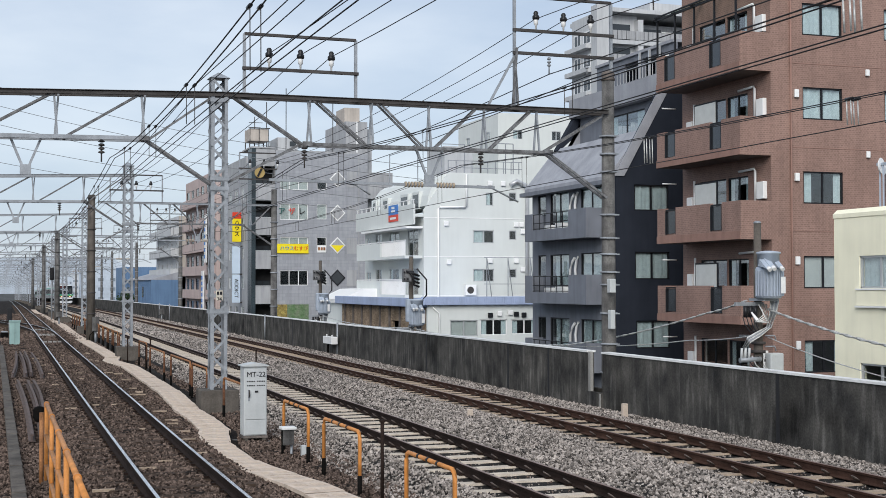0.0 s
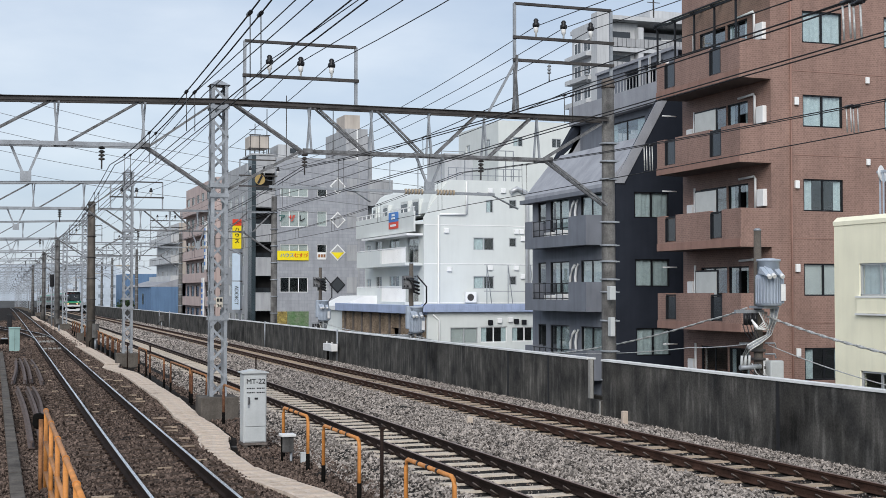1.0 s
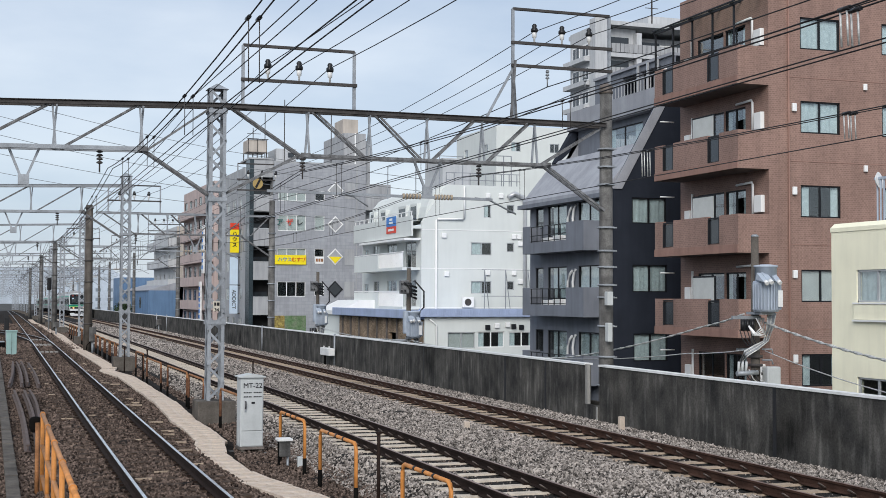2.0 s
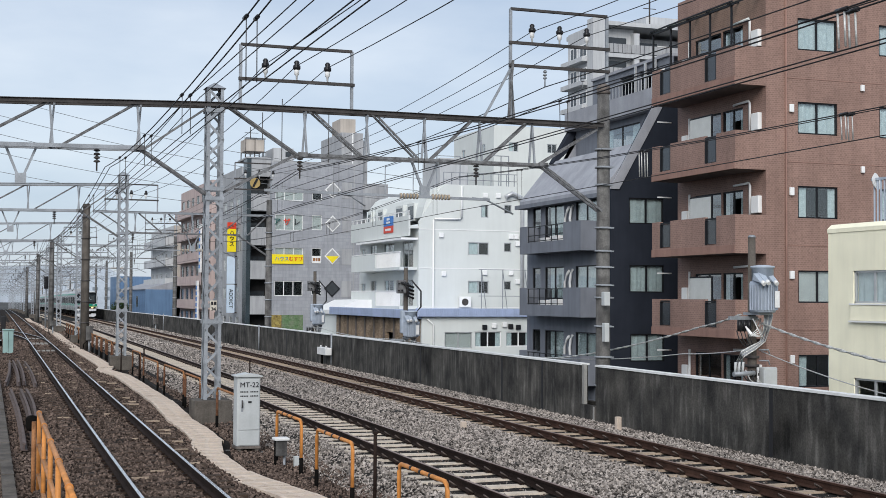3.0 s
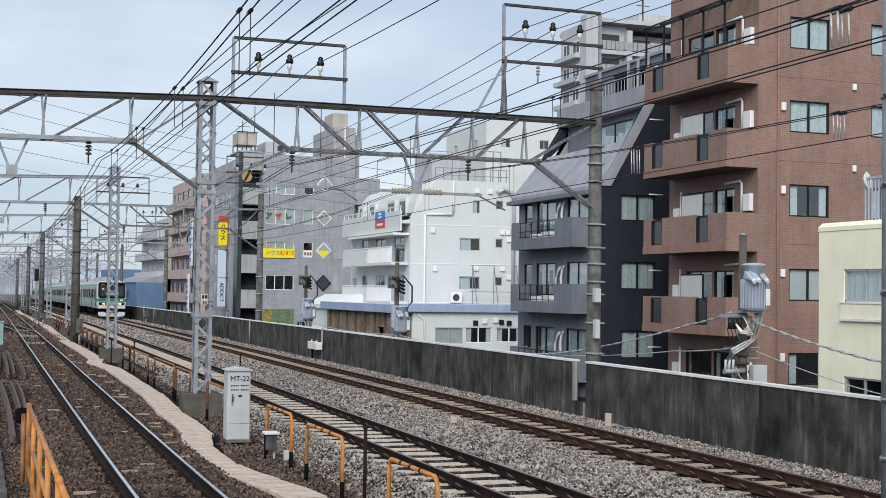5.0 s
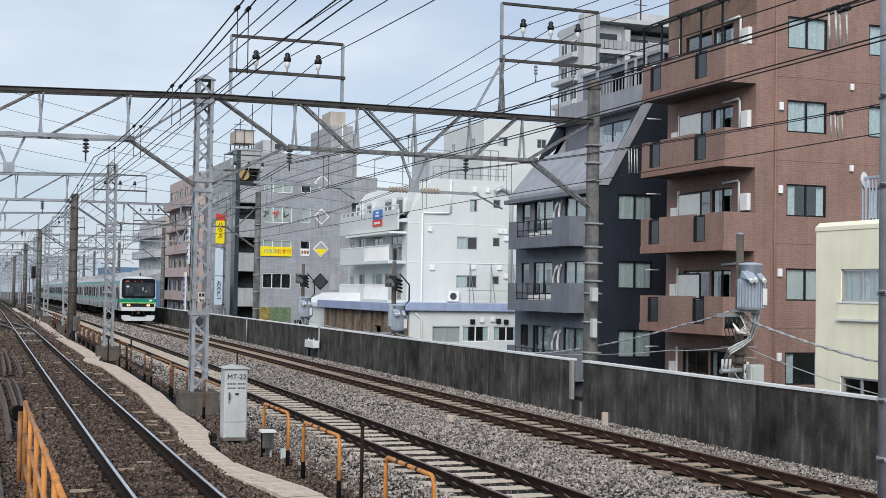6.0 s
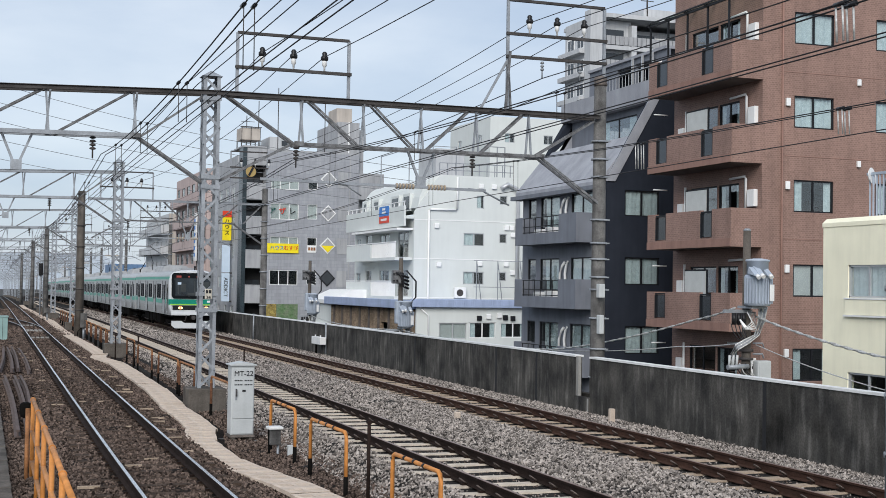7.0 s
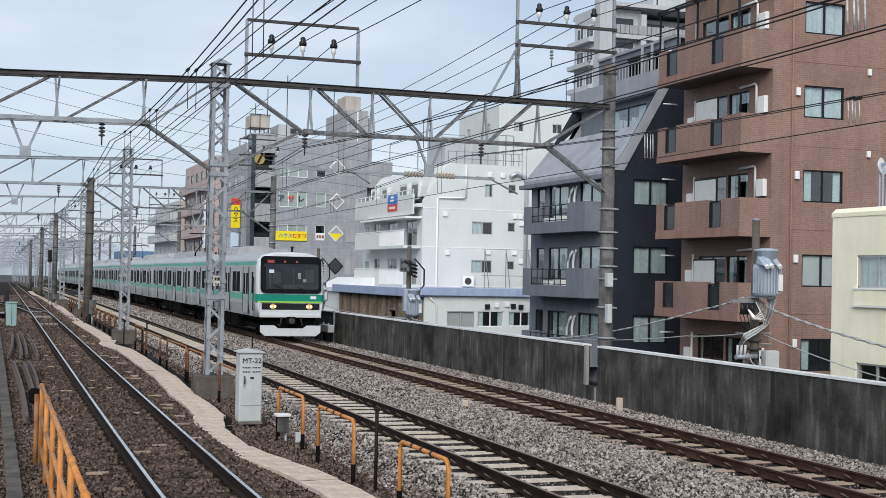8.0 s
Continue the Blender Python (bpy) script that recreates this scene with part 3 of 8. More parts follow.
def build_lattice_mast(parent, x, y, z0, z1, w=0.42):
    h = w / 2
    legs = None
    for sx in (-1, 1):
        for sy in (-1, 1):
            cx, cy, a = x + sx * h, y + sy * h, 0.085
            poly = [(cx, cy), (cx - sx * a, cy), (cx - sx * a, cy - sy * 0.01), (cx - sx * 0.01, cy - sy * 0.01), (cx - sx * 0.01, cy - sy * a), (cx, cy - sy * a)]
            leg = part("mast_leg", prism(bmesh.new(), poly, "z", z0, z1), M_STEEL, parent, "grey angle-steel mast leg")
            legs = legs or leg
    bm = bmesh.new()
    n = int((z1 - z0) / 0.43)
    dz = (z1 - z0) / n
    for i in range(n):
        a, b = z0 + i * dz, z0 + (i + 1) * dz
        s = 1 if i % 2 else -1
        for q in (-1, 1):
            bar(bm, (x - s * q * h, y + q * h, a), (x + s * q * h, y + q * h, b), 0.012, 0.06)
            bar(bm, (x + q * h, y - s * q * h, a), (x + q * h, y + s * q * h, b), 0.012, 0.06)
    part("lacing", bm, M_STEEL, legs, "riveted diagonal lacing", kind="stuff")
    bm = bmesh.new()
    for z in (z0 + 1.95, z0 + 2.35, 5.2, 5.45, TOP - 0.15):
        for q in (-1, 1):
            box(bm, x - h - 0.03, x + h + 0.03, y + q * (h + 0.012) - 0.01, y + q * (h + 0.012) + 0.01, z - 0.05, z + 0.05)
    part("banding", bm, M_STEEL, legs, kind="stuff")
    bm = bmesh.new()
    v = [bm.verts.new((x + a * (h + 0.05), y + b * (h + 0.05), z1)) for a, b in ((-1, -1), (1, -1), (1, 1), (-1, 1))]
    t = bm.verts.new((x, y, z1 + 0.17))
    for k in range(4):
        bm.faces.new((v[k], v[(k + 1) % 4], t))
    bm.faces.new(v[::-1])
    part("cap", bm, M_STEEL, legs, "pyramid cap")


def insulator(bm, x, y, z, up=1, n=3, r=0.09):
    for i in range(n):
        lathe(bm, [(0.03, 0), (r, 0.02), (r * 0.8, 0.05), (0.035, 0.07)], x, y, z + up * i * 0.09, 8)
    tube(bm, (x, y, z - 0.02), (x, y, z + up * (n * 0.09 + 0.12)), 0.02, 6)
    return bm


def post_insulator(parent, x, y, z):
    """A pin insulator standing on a crossbar."""
    b = part("insulator", lathe(bmesh.new(), [(0.02, -0.28), (0.03, -0.12), (0.06, -0.1), (0.07, 0.02), (0.055, 0.05)], x, y, z), M_PORC, parent, "white porcelain pin insulator")
    part("insulator_cap", lathe(bmesh.new(), [(0.075, 0.03), (0.10, 0.06), (0.10, 0.13), (0.06, 0.17), (0.075, 0.22), (0.04, 0.27)], x, y, z), M_BLACK, b, "black cap")


def build_portal(y, detailed, near_side, far_side, concrete_mast):
    c, s = curve_x(y), sink(y)
    g = thing("overhead_line_portal", X_MAST + c, y, -0.45 + s, "grey steel truss portal carrying overhead wires across the tracks" if detailed else "distant steel truss portal over the tracks", "gantry", group="overhead line portals")
    x0, x1 = -9.0 + c, X_POLE + c - (0.75 if 70 < y < 80 else 0.0)
    mx, top, low = X_MAST + c, TOP + s, LOW + s
    hang = lambda v: 0.030 * min(0.0, v - mx)
    hang_low = lambda v: 0.012 * min(0.0, v - mx)
    if concrete_mast:
        bm = tube(bmesh.new(), (mx - 0.38, y, -0.5 + s), (mx - 0.38, y, 8.0 + s), 0.25, 14, 0.2)
        # poles beyond 100 m take the paler concrete in place of haze
        p = part("pole", bm, M_POLE_BROWN if y < 100 else M_POLE, g, "stained round concrete pole")
        for z in (1.2, 2.4, 3.6, 4.8, 6.0, 7.2, 7.8):
            part("band", tube(bmesh.new(), (mx - 0.38, y, z + s), (mx - 0.38, y, z + 0.06 + s), 0.265, 14), M_STEEL_DARK, p)
    else:
        build_lattice_mast(g, mx, y, 0.17 + s, 8.0 + s)
        part("plinth", boxed(mx - 0.47, mx + 0.47, y - 0.45, y + 0.45, -0.62 + s, 0.17 + s, bev=0.02), M_POLE_BROWN, g, "concrete mast footing")
    # the far mast: a banded concrete pole outside the parapet
    if far_side:
        bm = tube(bmesh.new(), (x1, y, STREET), (x1, y, 8.55 + s), 0.24, 16, 0.17)
        p = part("pole", bm, M_POLE, g, "grey concrete pole with steel bands")
        if not detailed:
            for z in (0.5, 1.5, 2.5, 3.5, 4.5, 5.5, 6.5, 7.5):
                part("band", tube(bmesh.new(), (x1, y, z), (x1, y, z + 0.06), 0.245, 12), M_STEEL, p)
    if detailed:
        part("pole_top", lathe(bmesh.new(), [(0.19, 0), (0.20, 0.05), (0.17, 0.1), (0.20, 0.18), (0.15, 0.26), (0.05, 0.3)], x1, y, 8.5 + s, 12), M_STEEL_RUST, p, "rusty pole cap")
        for z in (0.3, 1.1, 1.95, 2.75, 3.1, 3.6, 4.05, 4.7, 5.9, 6.4, 6.9):
            bd = part("band", tube(bmesh.new(), (x1, y, z), (x1, y, z + 0.05), 0.24, 14), M_STEEL, p, "bolted steel band")
            part("band_bolt", bar(bmesh.new(), (x1 - 0.17, y - 0.23, z + 0.02), (x1 + 0.22, y - 0.23, z + 0.02), 0.025, 0.035), M_STEEL, bd)
    # truss: chords, posts and diagonals on two planes
    for q in (-0.2, 0.2):
        ca, cb = x0 if near_side else mx, x1 - 0.1 if far_side else mx + 0.3
        # chords of the distant portals are paler steel, standing in for haze
        m = M_STEEL_DARK if detailed else M_STEEL
        for ua, ub in ((ca, mx), (mx, cb)):
            if ub - ua > 0.01:
                ch = part("top_chord", bar(bmesh.new(), (ua, y + q, top + hang(ua)), (ub, y + q, top), 0.08, 0.08), m, g, "dark weathered top chord")
                part("flange", bar(bmesh.new(), (ua, y + q, top + 0.06 + hang(ua)), (ub, y + q, top + 0.06), 0.16, 0.015), m, ch)
        if near_side:
            bm = bmesh.new()
            bar(bm, (x0, y + q, low + hang_low(x0)), (mx - 1.85, y + q, low), 0.08, 0.10)
            part("bottom_chord", bm, M_STEEL, g, "grey bottom chord")
        if far_side:
            bm = bmesh.new()
            bar(bm, (mx + 2.25, y + q, low), (x1 - 1.95, y + q, low), 0.07, 0.075)
            part("bottom_chord", bm, M_STEEL_WORN, g, "rust-spotted bottom chord")
    posts = [mx - 1.87, mx - 3.95, mx - 6.1, mx - 8.3, mx - 10.5, mx + 2.35, mx + 4.02, mx + 5.62, mx + 7.2, mx + 8.75]
    keep = lambda v: (near_side and v < mx) or (far_side and v > mx)
    for px in filter(keep, posts):
        bm = bmesh.new()
        bar(bm, (px - 0.06, y - 0.13, top + hang(px)), (px + 0.03, y - 0.13, low + hang_low(px)), 0.05)
        bar(bm, (px + 0.06, y + 0.13, top + hang(px)), (px - 0.03, y + 0.13, low + hang_low(px)), 0.05)
        bar(bm, (px, y - 0.2, low), (px, y + 0.2, low), 0.04)
        part("post", bm, M_STEEL, g)
    diags = [(mx - 0.1, top, mx - 1.75, low), (mx - 1.95, top, mx - 3.8, low), (mx - 4.05, top, mx - 5.95, low), (mx - 6.2, top, mx - 8.1, low), (mx - 8.4, top, mx - 10.3, low),
             (mx + 0.35, top, mx + 2.15, low), (mx + 2.5, top, mx + 3.9, low), (mx + 4.2, top, mx + 5.45, low), (mx + 7.0, top, mx + 5.75, low), (mx + 8.6, top, mx + 7.3, low), (x1 - 0.25, top - 0.1, mx + 8.9, low)]
    for ax, az, bx, bz in diags:
        if not keep((ax + bx) / 2):
            continue
        bm = bmesh.new()
        for q in (-0.13, 0.13):
            bar(bm, (ax, y + q, az + hang(ax)), (bx, y + q, bz + hang_low(bx)), 0.045, 0.05)
        part("diagonal", bm, M_STEEL_WORN, g)
    for pts in (((mx - 1.85, low), (mx - 0.2, 5.33 + s)), ((mx + 2.1, low), (mx + 0.2, 5.36 + s)), ((x1 - 1.9, low), (x1 - 0.1, 5.2 + s))):
        if not keep(pts[0][0]):
            continue
        bm = bmesh.new()
        for q in (-0.13, 0.13):
            bar(bm, (pts[0][0], y + q, pts[0][1]), (pts[1][0], y + q, pts[1][1]), 0.05, 0.065)
        part("knee_brace", bm, M_STEEL_WORN, g)
    bm = bmesh.new()
    for gx in filter(keep, (mx - 1.87, mx + 2.25, x1 - 1.93)):
        for q in (-0.26, 0.26):
            box(bm, gx - 0.13, gx + 0.13, y + q - 0.008, y + q + 0.008, low - 0.055, low + 0.06)
    part("gusset_plating", bm, M_STEEL_WORN, g, kind="stuff")
    # upper frames with pin insulators
    for fx0, fx1, tops, braces in ((mx + 0.66, mx + 3.6, 9.2, (8.31,)), (mx + 8.1, x1 + 0.1, 10.7, (9.76, 9.13))):
        if not far_side:
            continue
        f = part("upper_frame", boxed(fx0 - 0.1, fx0 + 0.1, y - 0.12, y + 0.12, top + 0.07, top + 0.1), M_STEEL, g, "steel frame above the beam")
        for fx in (fx0, fx1):
            part("frame_post", bar(bmesh.new(), (fx, y, top), (fx, y, tops + s), 0.075), M_STEEL, f)
        part("frame_top", bar(bmesh.new(), (fx0, y, tops + s), (fx1, y, tops + s), 0.09, 0.07), M_STEEL_DARK, f)
        for z in braces:
            part("crossbar", bar(bmesh.new(), (fx0 - 0.06, y - 0.05, z + s), (fx1 + 0.06, y - 0.05, z + s), 0.08, 0.08), M_STEEL_DARK, f)
        for k in range(3):
            post_insulator(f, fx0 + (0.63 + 0.82 * k if tops < 10 else 0.62 + 0.83 * k), y - 0.05, braces[0] + 0.28 + s)
    if detailed:
        part("frame_brace", bar(bmesh.new(), (13.0, y, top), (13.83, y, 9.05), 0.06), M_STEEL, g, "grey raking brace")
        for px, dy in ((13.72, -0.1), (13.97, 0.1)):
            part("frame_brace", bar(bmesh.new(), (px, y + dy, top), (13.85, y + dy, 9.25), 0.06), M_STEEL_WORN, g, "rust-stained raking brace")
        for px in (14.85, 16.0):
            part("suspension_insulator", insulator(bmesh.new(), px, y, 8.98, -1, 3, 0.06), M_STEEL, g, "small hanging disc insulator", kind="stuff")
    # droppers that hold the registration arms
    for vx, vz, aw in ((mx - 4.65, 5.6, None), (11.05 - X_MAST + mx, 5.62, None)):
        if not keep(vx):
            continue
        bm = bmesh.new()
        for q in (-1, 1):
            bar(bm, (vx + q * 0.38, y, low), (vx + q * 0.05, y, vz + s), 0.06)
        box(bm, vx - 0.13, vx + 0.13, y - 0.05, y + 0.05, vz - 0.15 + s, vz + 0.1 + s)
        part("drop_bracket", bm, M_STEEL, g, "V-shaped drop bracket")
    if far_side:
        bm = bmesh.new()
        bar(bm, (mx + 1.3, y - 0.03, 5.48 + s), (12.9 - X_MAST + mx, y - 0.03, 5.42 + s), 0.07)
        hose(bm, [(mx + 3.2, y, 5.46 + s), (mx + 3.6, y, 5.4 + s), (mx + 4.0, y, 5.15 + s)], 0.02)
        hose(bm, [(mx + 7.0, y, 5.46 + s), (mx + 7.4, y, 5.42 + s), (mx + 8.2, y, 5.05 + s)], 0.025)
        part("registration_arm", bm, M_STEEL, g, "long horizontal registration tube")
        for q in (-1, 1):
            bm = bmesh.new()
            for k in range(6):
                cx = vx + q * (0.2 + 0.09 * k)
                tube(bm, (cx, y - 0.03, 5.45 + s), (cx + q * 0.045, y - 0.03, 5.45 + s), 0.075, 8)
            part("strain_insulator", bm, M_PORC_BROWN, g, "pale brown ribbed insulator", kind="stuff")
    for ix in (T1 - 0.2, T2 + 0.05, T3 + 0.8):
        if keep(ix + c):
            part("suspension_insulator", insulator(bmesh.new(), ix + c, y, low - 0.12, -1, 4, 0.085), M_STEEL_DARK, g, "grey hanging disc insulator", kind="stuff")
    return g


def build_wires():
    """Feeders, catenaries and contact wires, span by span with a little sag; each run is one wire."""
    ys = [-55.0, -11.0, 33.5, 78, 128, 172, 212, 235, 275, 320, 370, 430]
    runs = [  # offset, height, sag, radius, kind
        (6.7, 8.72, 0.5, 0.016, "feeder_wire"), (7.51, 8.72, 0.5, 0.016, "feeder_wire"), (8.33, 8.72, 0.5, 0.016, "feeder_wire"),
        (14.13, 10.1, 0.6, 0.016, "feeder_wire"), (14.96, 10.1, 0.6, 0.016, "feeder_wire"), (15.79, 10.1, 0.6, 0.016, "feeder_wire"),
        (14.55, 8.6, 0.3, 0.020, "messenger_wire"), (15.7, 8.6, 0.3, 0.020, "messenger_wire"),
        (4.78, 7.78, 0.25, 0.016, "feeder_wire"), (5.05, 7.78, 0.25, 0.016, "feeder_wire"),
        (T1 + 0.0, 5.92, 0.62, 0.014, "messenger_wire"), (T1 + 0.12, 5.92, 0.62, 0.014, "messenger_wire"), (T1 + 0.0, 5.1, 0.03, 0.010, "contact_wire"), (T1 + 0.12, 5.1, 0.03, 0.010, "contact_wire"),
        (T2 - 0.05, 6.0, 0.55, 0.013, "messenger_wire"), (T2 + 0.08, 6.0, 0.55, 0.013, "messenger_wire"), (T2 + 0.08, 5.1, 0.03, 0.011, "contact_wire"), (T2 - 0.05, 5.1, 0.03, 0.011, "contact_wire"),
        (T3 + 0.2, 6.0, 0.55, 0.013, "messenger_wire"), (T3 + 0.33, 6.0, 0.55, 0.011, "messenger_wire"), (T3 + 0.25, 5.1, 0.03, 0.012, "contact_wire"),
    ]
    near_ys = [-55.0, -11.0, 12.2] + ys[2:]
    for x, z, sag, r, name in runs:
        bm = bmesh.new()
        pts = []
        line = near_ys if x < 4 and name == "messenger_wire" else ys
        for ya, yb in zip(line, line[1:]):
            n = 10 if yb < 200 else 4
            low = sag * min(1.0, ((yb - ya) / 32.0) ** 2)
            for i in range(n):
                f = i / n
                y = ya + (yb - ya) * f
                pts.append((x + curve_x(y), y, z - 4 * low * f * (1 - f) + sink(y)))
        hose(bm, pts, r * 0.72, 5)
        setting(name, bm, M_WIRE, "thin dark overhead railway wire", "wire", kind="")
    # hangers: pale rods with dark clamps, in pairs
    for x, z0, sag, start, gap in ((T1 + 0.06, 5.92, 0.62, 4.3, 5.0), (T2 + 0.015, 6.0, 0.55, 3.83, 6.4), (T3 + 0.26, 6.0, 0.55, 3.4, 6.4)):
        line = near_ys if x < 4 else ys
        for ya, yb in zip(line[1:7], line[2:8]):
            low = sag * min(1.0, ((yb - ya) / 32.0) ** 2)
            for i in range(int((yb + 11) / gap) + 2):
                y = start - 12.8 + gap * i if gap > 6 else start - 15.0 + gap * i
                f = (y - ya) / (yb - ya)
                if f < 0.03 or f > 0.97:
                    continue
                c, s, top = curve_x(y), sink(y), z0 - 4 * low * f * (1 - f)
                near = y < 60
                h = thing("hanger", x + c, y, 5.1 + s, "pale hanger rods with dark clamps between overhead wires", "hanger", group="overhead wire hangers")
                m = M_WIRE_PALE if x > 5 else M_STEEL_DARK
                bold = 5 < x < 9 and y < 12 or x > 9 and y < 24
                r = 0.011 if bold else 0.006
                for q in (-0.06, 0.06):
                    for dy in ((0.0, 0.10) if bold else (0.0,)):
                        part("rod", tube(bmesh.new(), (x + c + q, y + dy, 5.1 + s), (x + c + q, y + dy + 0.02, top + s), r, 6), m if bold else M_STEEL_DARK, h)
                    if near:
                        k, rc = (0.14, 0.024) if bold or x < 5 else (0.06, 0.017)
                        part("clamp", tube(bmesh.new(), (x + c + q, y - 0.03, top + s), (x + c + q, y + k, top + s), rc, 8), M_BLACK, h)


def build_overhead():
    for i, (y, *sides) in enumerate(PORTALS):
        build_portal(y, i == 0, *sides)
    build_wires()


build_overhead()


# ---- buildings ----
def facade(bm, axis, plane, depth, u0, u1, v0, v1, holes=()):
    """A wall of some thickness, in one piece, with rectangular openings that go through it."""
    us = [u for u in sorted({u0, u1, *[h[0] for h in holes], *[h[1] for h in holes]}) if u0 <= u <= u1]
    vs = [v for v in sorted({v0, v1, *[h[2] for h in holes], *[h[3] for h in holes]}) if v0 <= v <= v1]
    made = {}

    def at(i, j, k):
        if (i, j, k) not in made:
            d = plane + depth * k
            made[i, j, k] = bm.verts.new((us[i], d, vs[j]) if axis == "y" else (d, us[i], vs[j]))
        return made[i, j, k]

    def solid(i, j):
        if not (0 <= i < len(us) - 1 and 0 <= j < len(vs) - 1):
            return False
        cu, cv = (us[i] + us[i + 1]) / 2, (vs[j] + vs[j + 1]) / 2
        return not any(h[0] < cu < h[1] and h[2] < cv < h[3] for h in holes)

    for i in range(len(us) - 1):
        for j in range(len(vs) - 1):
            if not solid(i, j):
                continue
            for k in (0, 1):
                bm.faces.new((at(i, j, k), at(i + 1, j, k), at(i + 1, j + 1, k), at(i, j + 1, k)))
            for di, dj, p, q in ((-1, 0, (i, j), (i, j + 1)), (1, 0, (i + 1, j), (i + 1, j + 1)), (0, -1, (i, j), (i + 1, j)), (0, 1, (i, j + 1), (i + 1, j + 1))):
                if not solid(i + di, j + dj):
                    bm.faces.new((at(*p, 0), at(*q, 0), at(*q, 1), at(*p, 1)))
    bmesh.ops.recalc_face_normals(bm, faces=bm.faces)
    return bm


def slab(axis, plane, d0, d1, u0, u1, v0, v1, bev=0.0):
    """A box given in a wall's own directions: plane, depth range, along the wall, height."""
    if axis == "y":
        return boxed(u0, u1, plane + d0, plane + d1, v0, v1, bev=bev)
    return boxed(plane + d0, plane + d1, u0, u1, v0, v1, bev=bev)


def curtain_mesh(axis, plane, u0, u1, v0, v1):
    bm = bmesh.new()
    n = max(6, int((u1 - u0) / 0.06))
    prev = None
    for i in range(n + 1):
        u = u0 + (u1 - u0) * i / n
        d = plane + 0.02 * math.sin(i * 2.1) + 0.012 * math.sin(i * 0.9)
        row = [bm.verts.new((u, d, v) if axis == "y" else (d, u, v)) for v in (v0, v1)]
        if prev:
            bm.faces.new((prev[0], prev[1], row[1], row[0])).smooth = True
        prev = row
    return bm


def window(parent, axis, plane, u0, u1, v0, v1, frame_mat, look_in="curtain", split=1, name="window", recess=0.06, open_part=0.0, pane_mat=None):
    """A sliding window: outer frame, meeting stiles, panes, and what hangs behind the glass."""
    bm = bmesh.new()
    t = 0.05
    for a, b, c, d in ((u0, u1, v0, v0 + t), (u0, u1, v1 - t, v1), (u0, u0 + t, v0, v1), (u1 - t, u1, v0, v1)):
        m = slab(axis, plane, recess - 0.03, recess + 0.05, a, b, c, d)
        me = bpy.data.meshes.new("t")
        m.to_mesh(me)
        m.free()
        bm.from_mesh(me)
        bpy.data.meshes.remove(me)
    for k in range(split):
        u = u0 + (u1 - u0) * (k + 1) / (split + 1)
        m = slab(axis, plane, recess - 0.01, recess + 0.045, u - 0.035, u + 0.035, v0 + t, v1 - t)
        me = bpy.data.meshes.new("t")
        m.to_mesh(me)
        m.free()
        bm.from_mesh(me)
        bpy.data.meshes.remove(me)
    w = part(name, bm, frame_mat, parent)
    for k in range(split + 1):
        a, b = u0 + (u1 - u0) * k / (split + 1), u0 + (u1 - u0) * (k + 1) / (split + 1)
        p = part("pane", slab(axis, plane, recess + 0.01, recess + 0.016, a + 0.03, b - 0.03, v0 + 0.04, v1 - 0.04), pane_mat or M_GLASS, w)
        p.visible_shadow = False
    if look_in == "curtain":
        part("curtain", curtain_mesh(axis, plane + 0.14, u0 + 0.03, u1 - 0.03 - open_part, v0, v1), M_CURTAIN, w, "pale drawn curtain")
    elif look_in == "half":
        part("curtain", curtain_mesh(axis, plane + 0.14, u0 + 0.03, (u0 + u1) / 2 + 0.1, v0, v1), M_CURTAIN, w, "half-drawn pale curtain")
    elif look_in == "edges":
        part("curtain", curtain_mesh(axis, plane + 0.14, u0 + 0.03, u0 + (u1 - u0) * 0.25, v0, v1), M_CURTAIN, w, "tied-back curtain")
        part("curtain", curtain_mesh(axis, plane + 0.14, u1 - (u1 - u0) * 0.2, u1 - 0.03, v0, v1), M_CURTAIN, w, "tied-back curtain")
    elif look_in == "blind":
        part("blind", slab(axis, plane, 0.12, 0.13, u0 + 0.03, u1 - 0.03, v0, v1), M_BLIND, w, "closed grey blind")
    return w


def shell(b, x0, x1, y0, y1, z1, wall_mat, front, side, roof_mat, z0=STREET, th=0.2, parapet=0.0, side_mat=None):
    """Four walls, a floor plate for each few storeys and a roof; front faces the camera, side faces the tracks."""
    part("wall", facade(bmesh.new(), "y", y0, th, x0, x1, z0, z1, front), wall_mat, b)
    part("wall", facade(bmesh.new(), "x", x0, th, y0 + th, y1, z0, z1, side), side_mat or wall_mat, b)
    part("wall", boxed(x1 - th, x1, y0 + th, y1, z0, z1), wall_mat, b)
    part("wall", boxed(x0 + th, x1 - th, y1 - th, y1, z0, z1), wall_mat, b)
    part("roof", boxed(x0 + th, x1 - th, y0 + th, y1 - th, z1 - 0.35 - parapet, z1 - 0.15 - parapet), roof_mat, b)
    # added backing sheets; the gloom inside is painted into their colour
    part("room_backing", boxed(x0 + 1.8, x1 - th, y0 + 1.8, y0 + 1.9, z0, z1 - 0.6), M_DEEP_SHADE, b, "near-black backing with the unlit room's shade in its colour")
    part("room_backing", boxed(x0 + 1.8, x0 + 1.9, y0 + 1.9, y1 - th, z0, z1 - 0.6), M_DEEP_SHADE, b, "near-black backing with the unlit room's shade in its colour")


def vent_hood(parent, axis, plane, u, v, m=None, s=0.2):
    part("vent_hood", slab(axis, plane, -0.14, 0.0, u - s / 2, u + s / 2, v - s / 2, v + s / 2, bev=0.03), m or M_WHITE, parent, "small white vent hood")


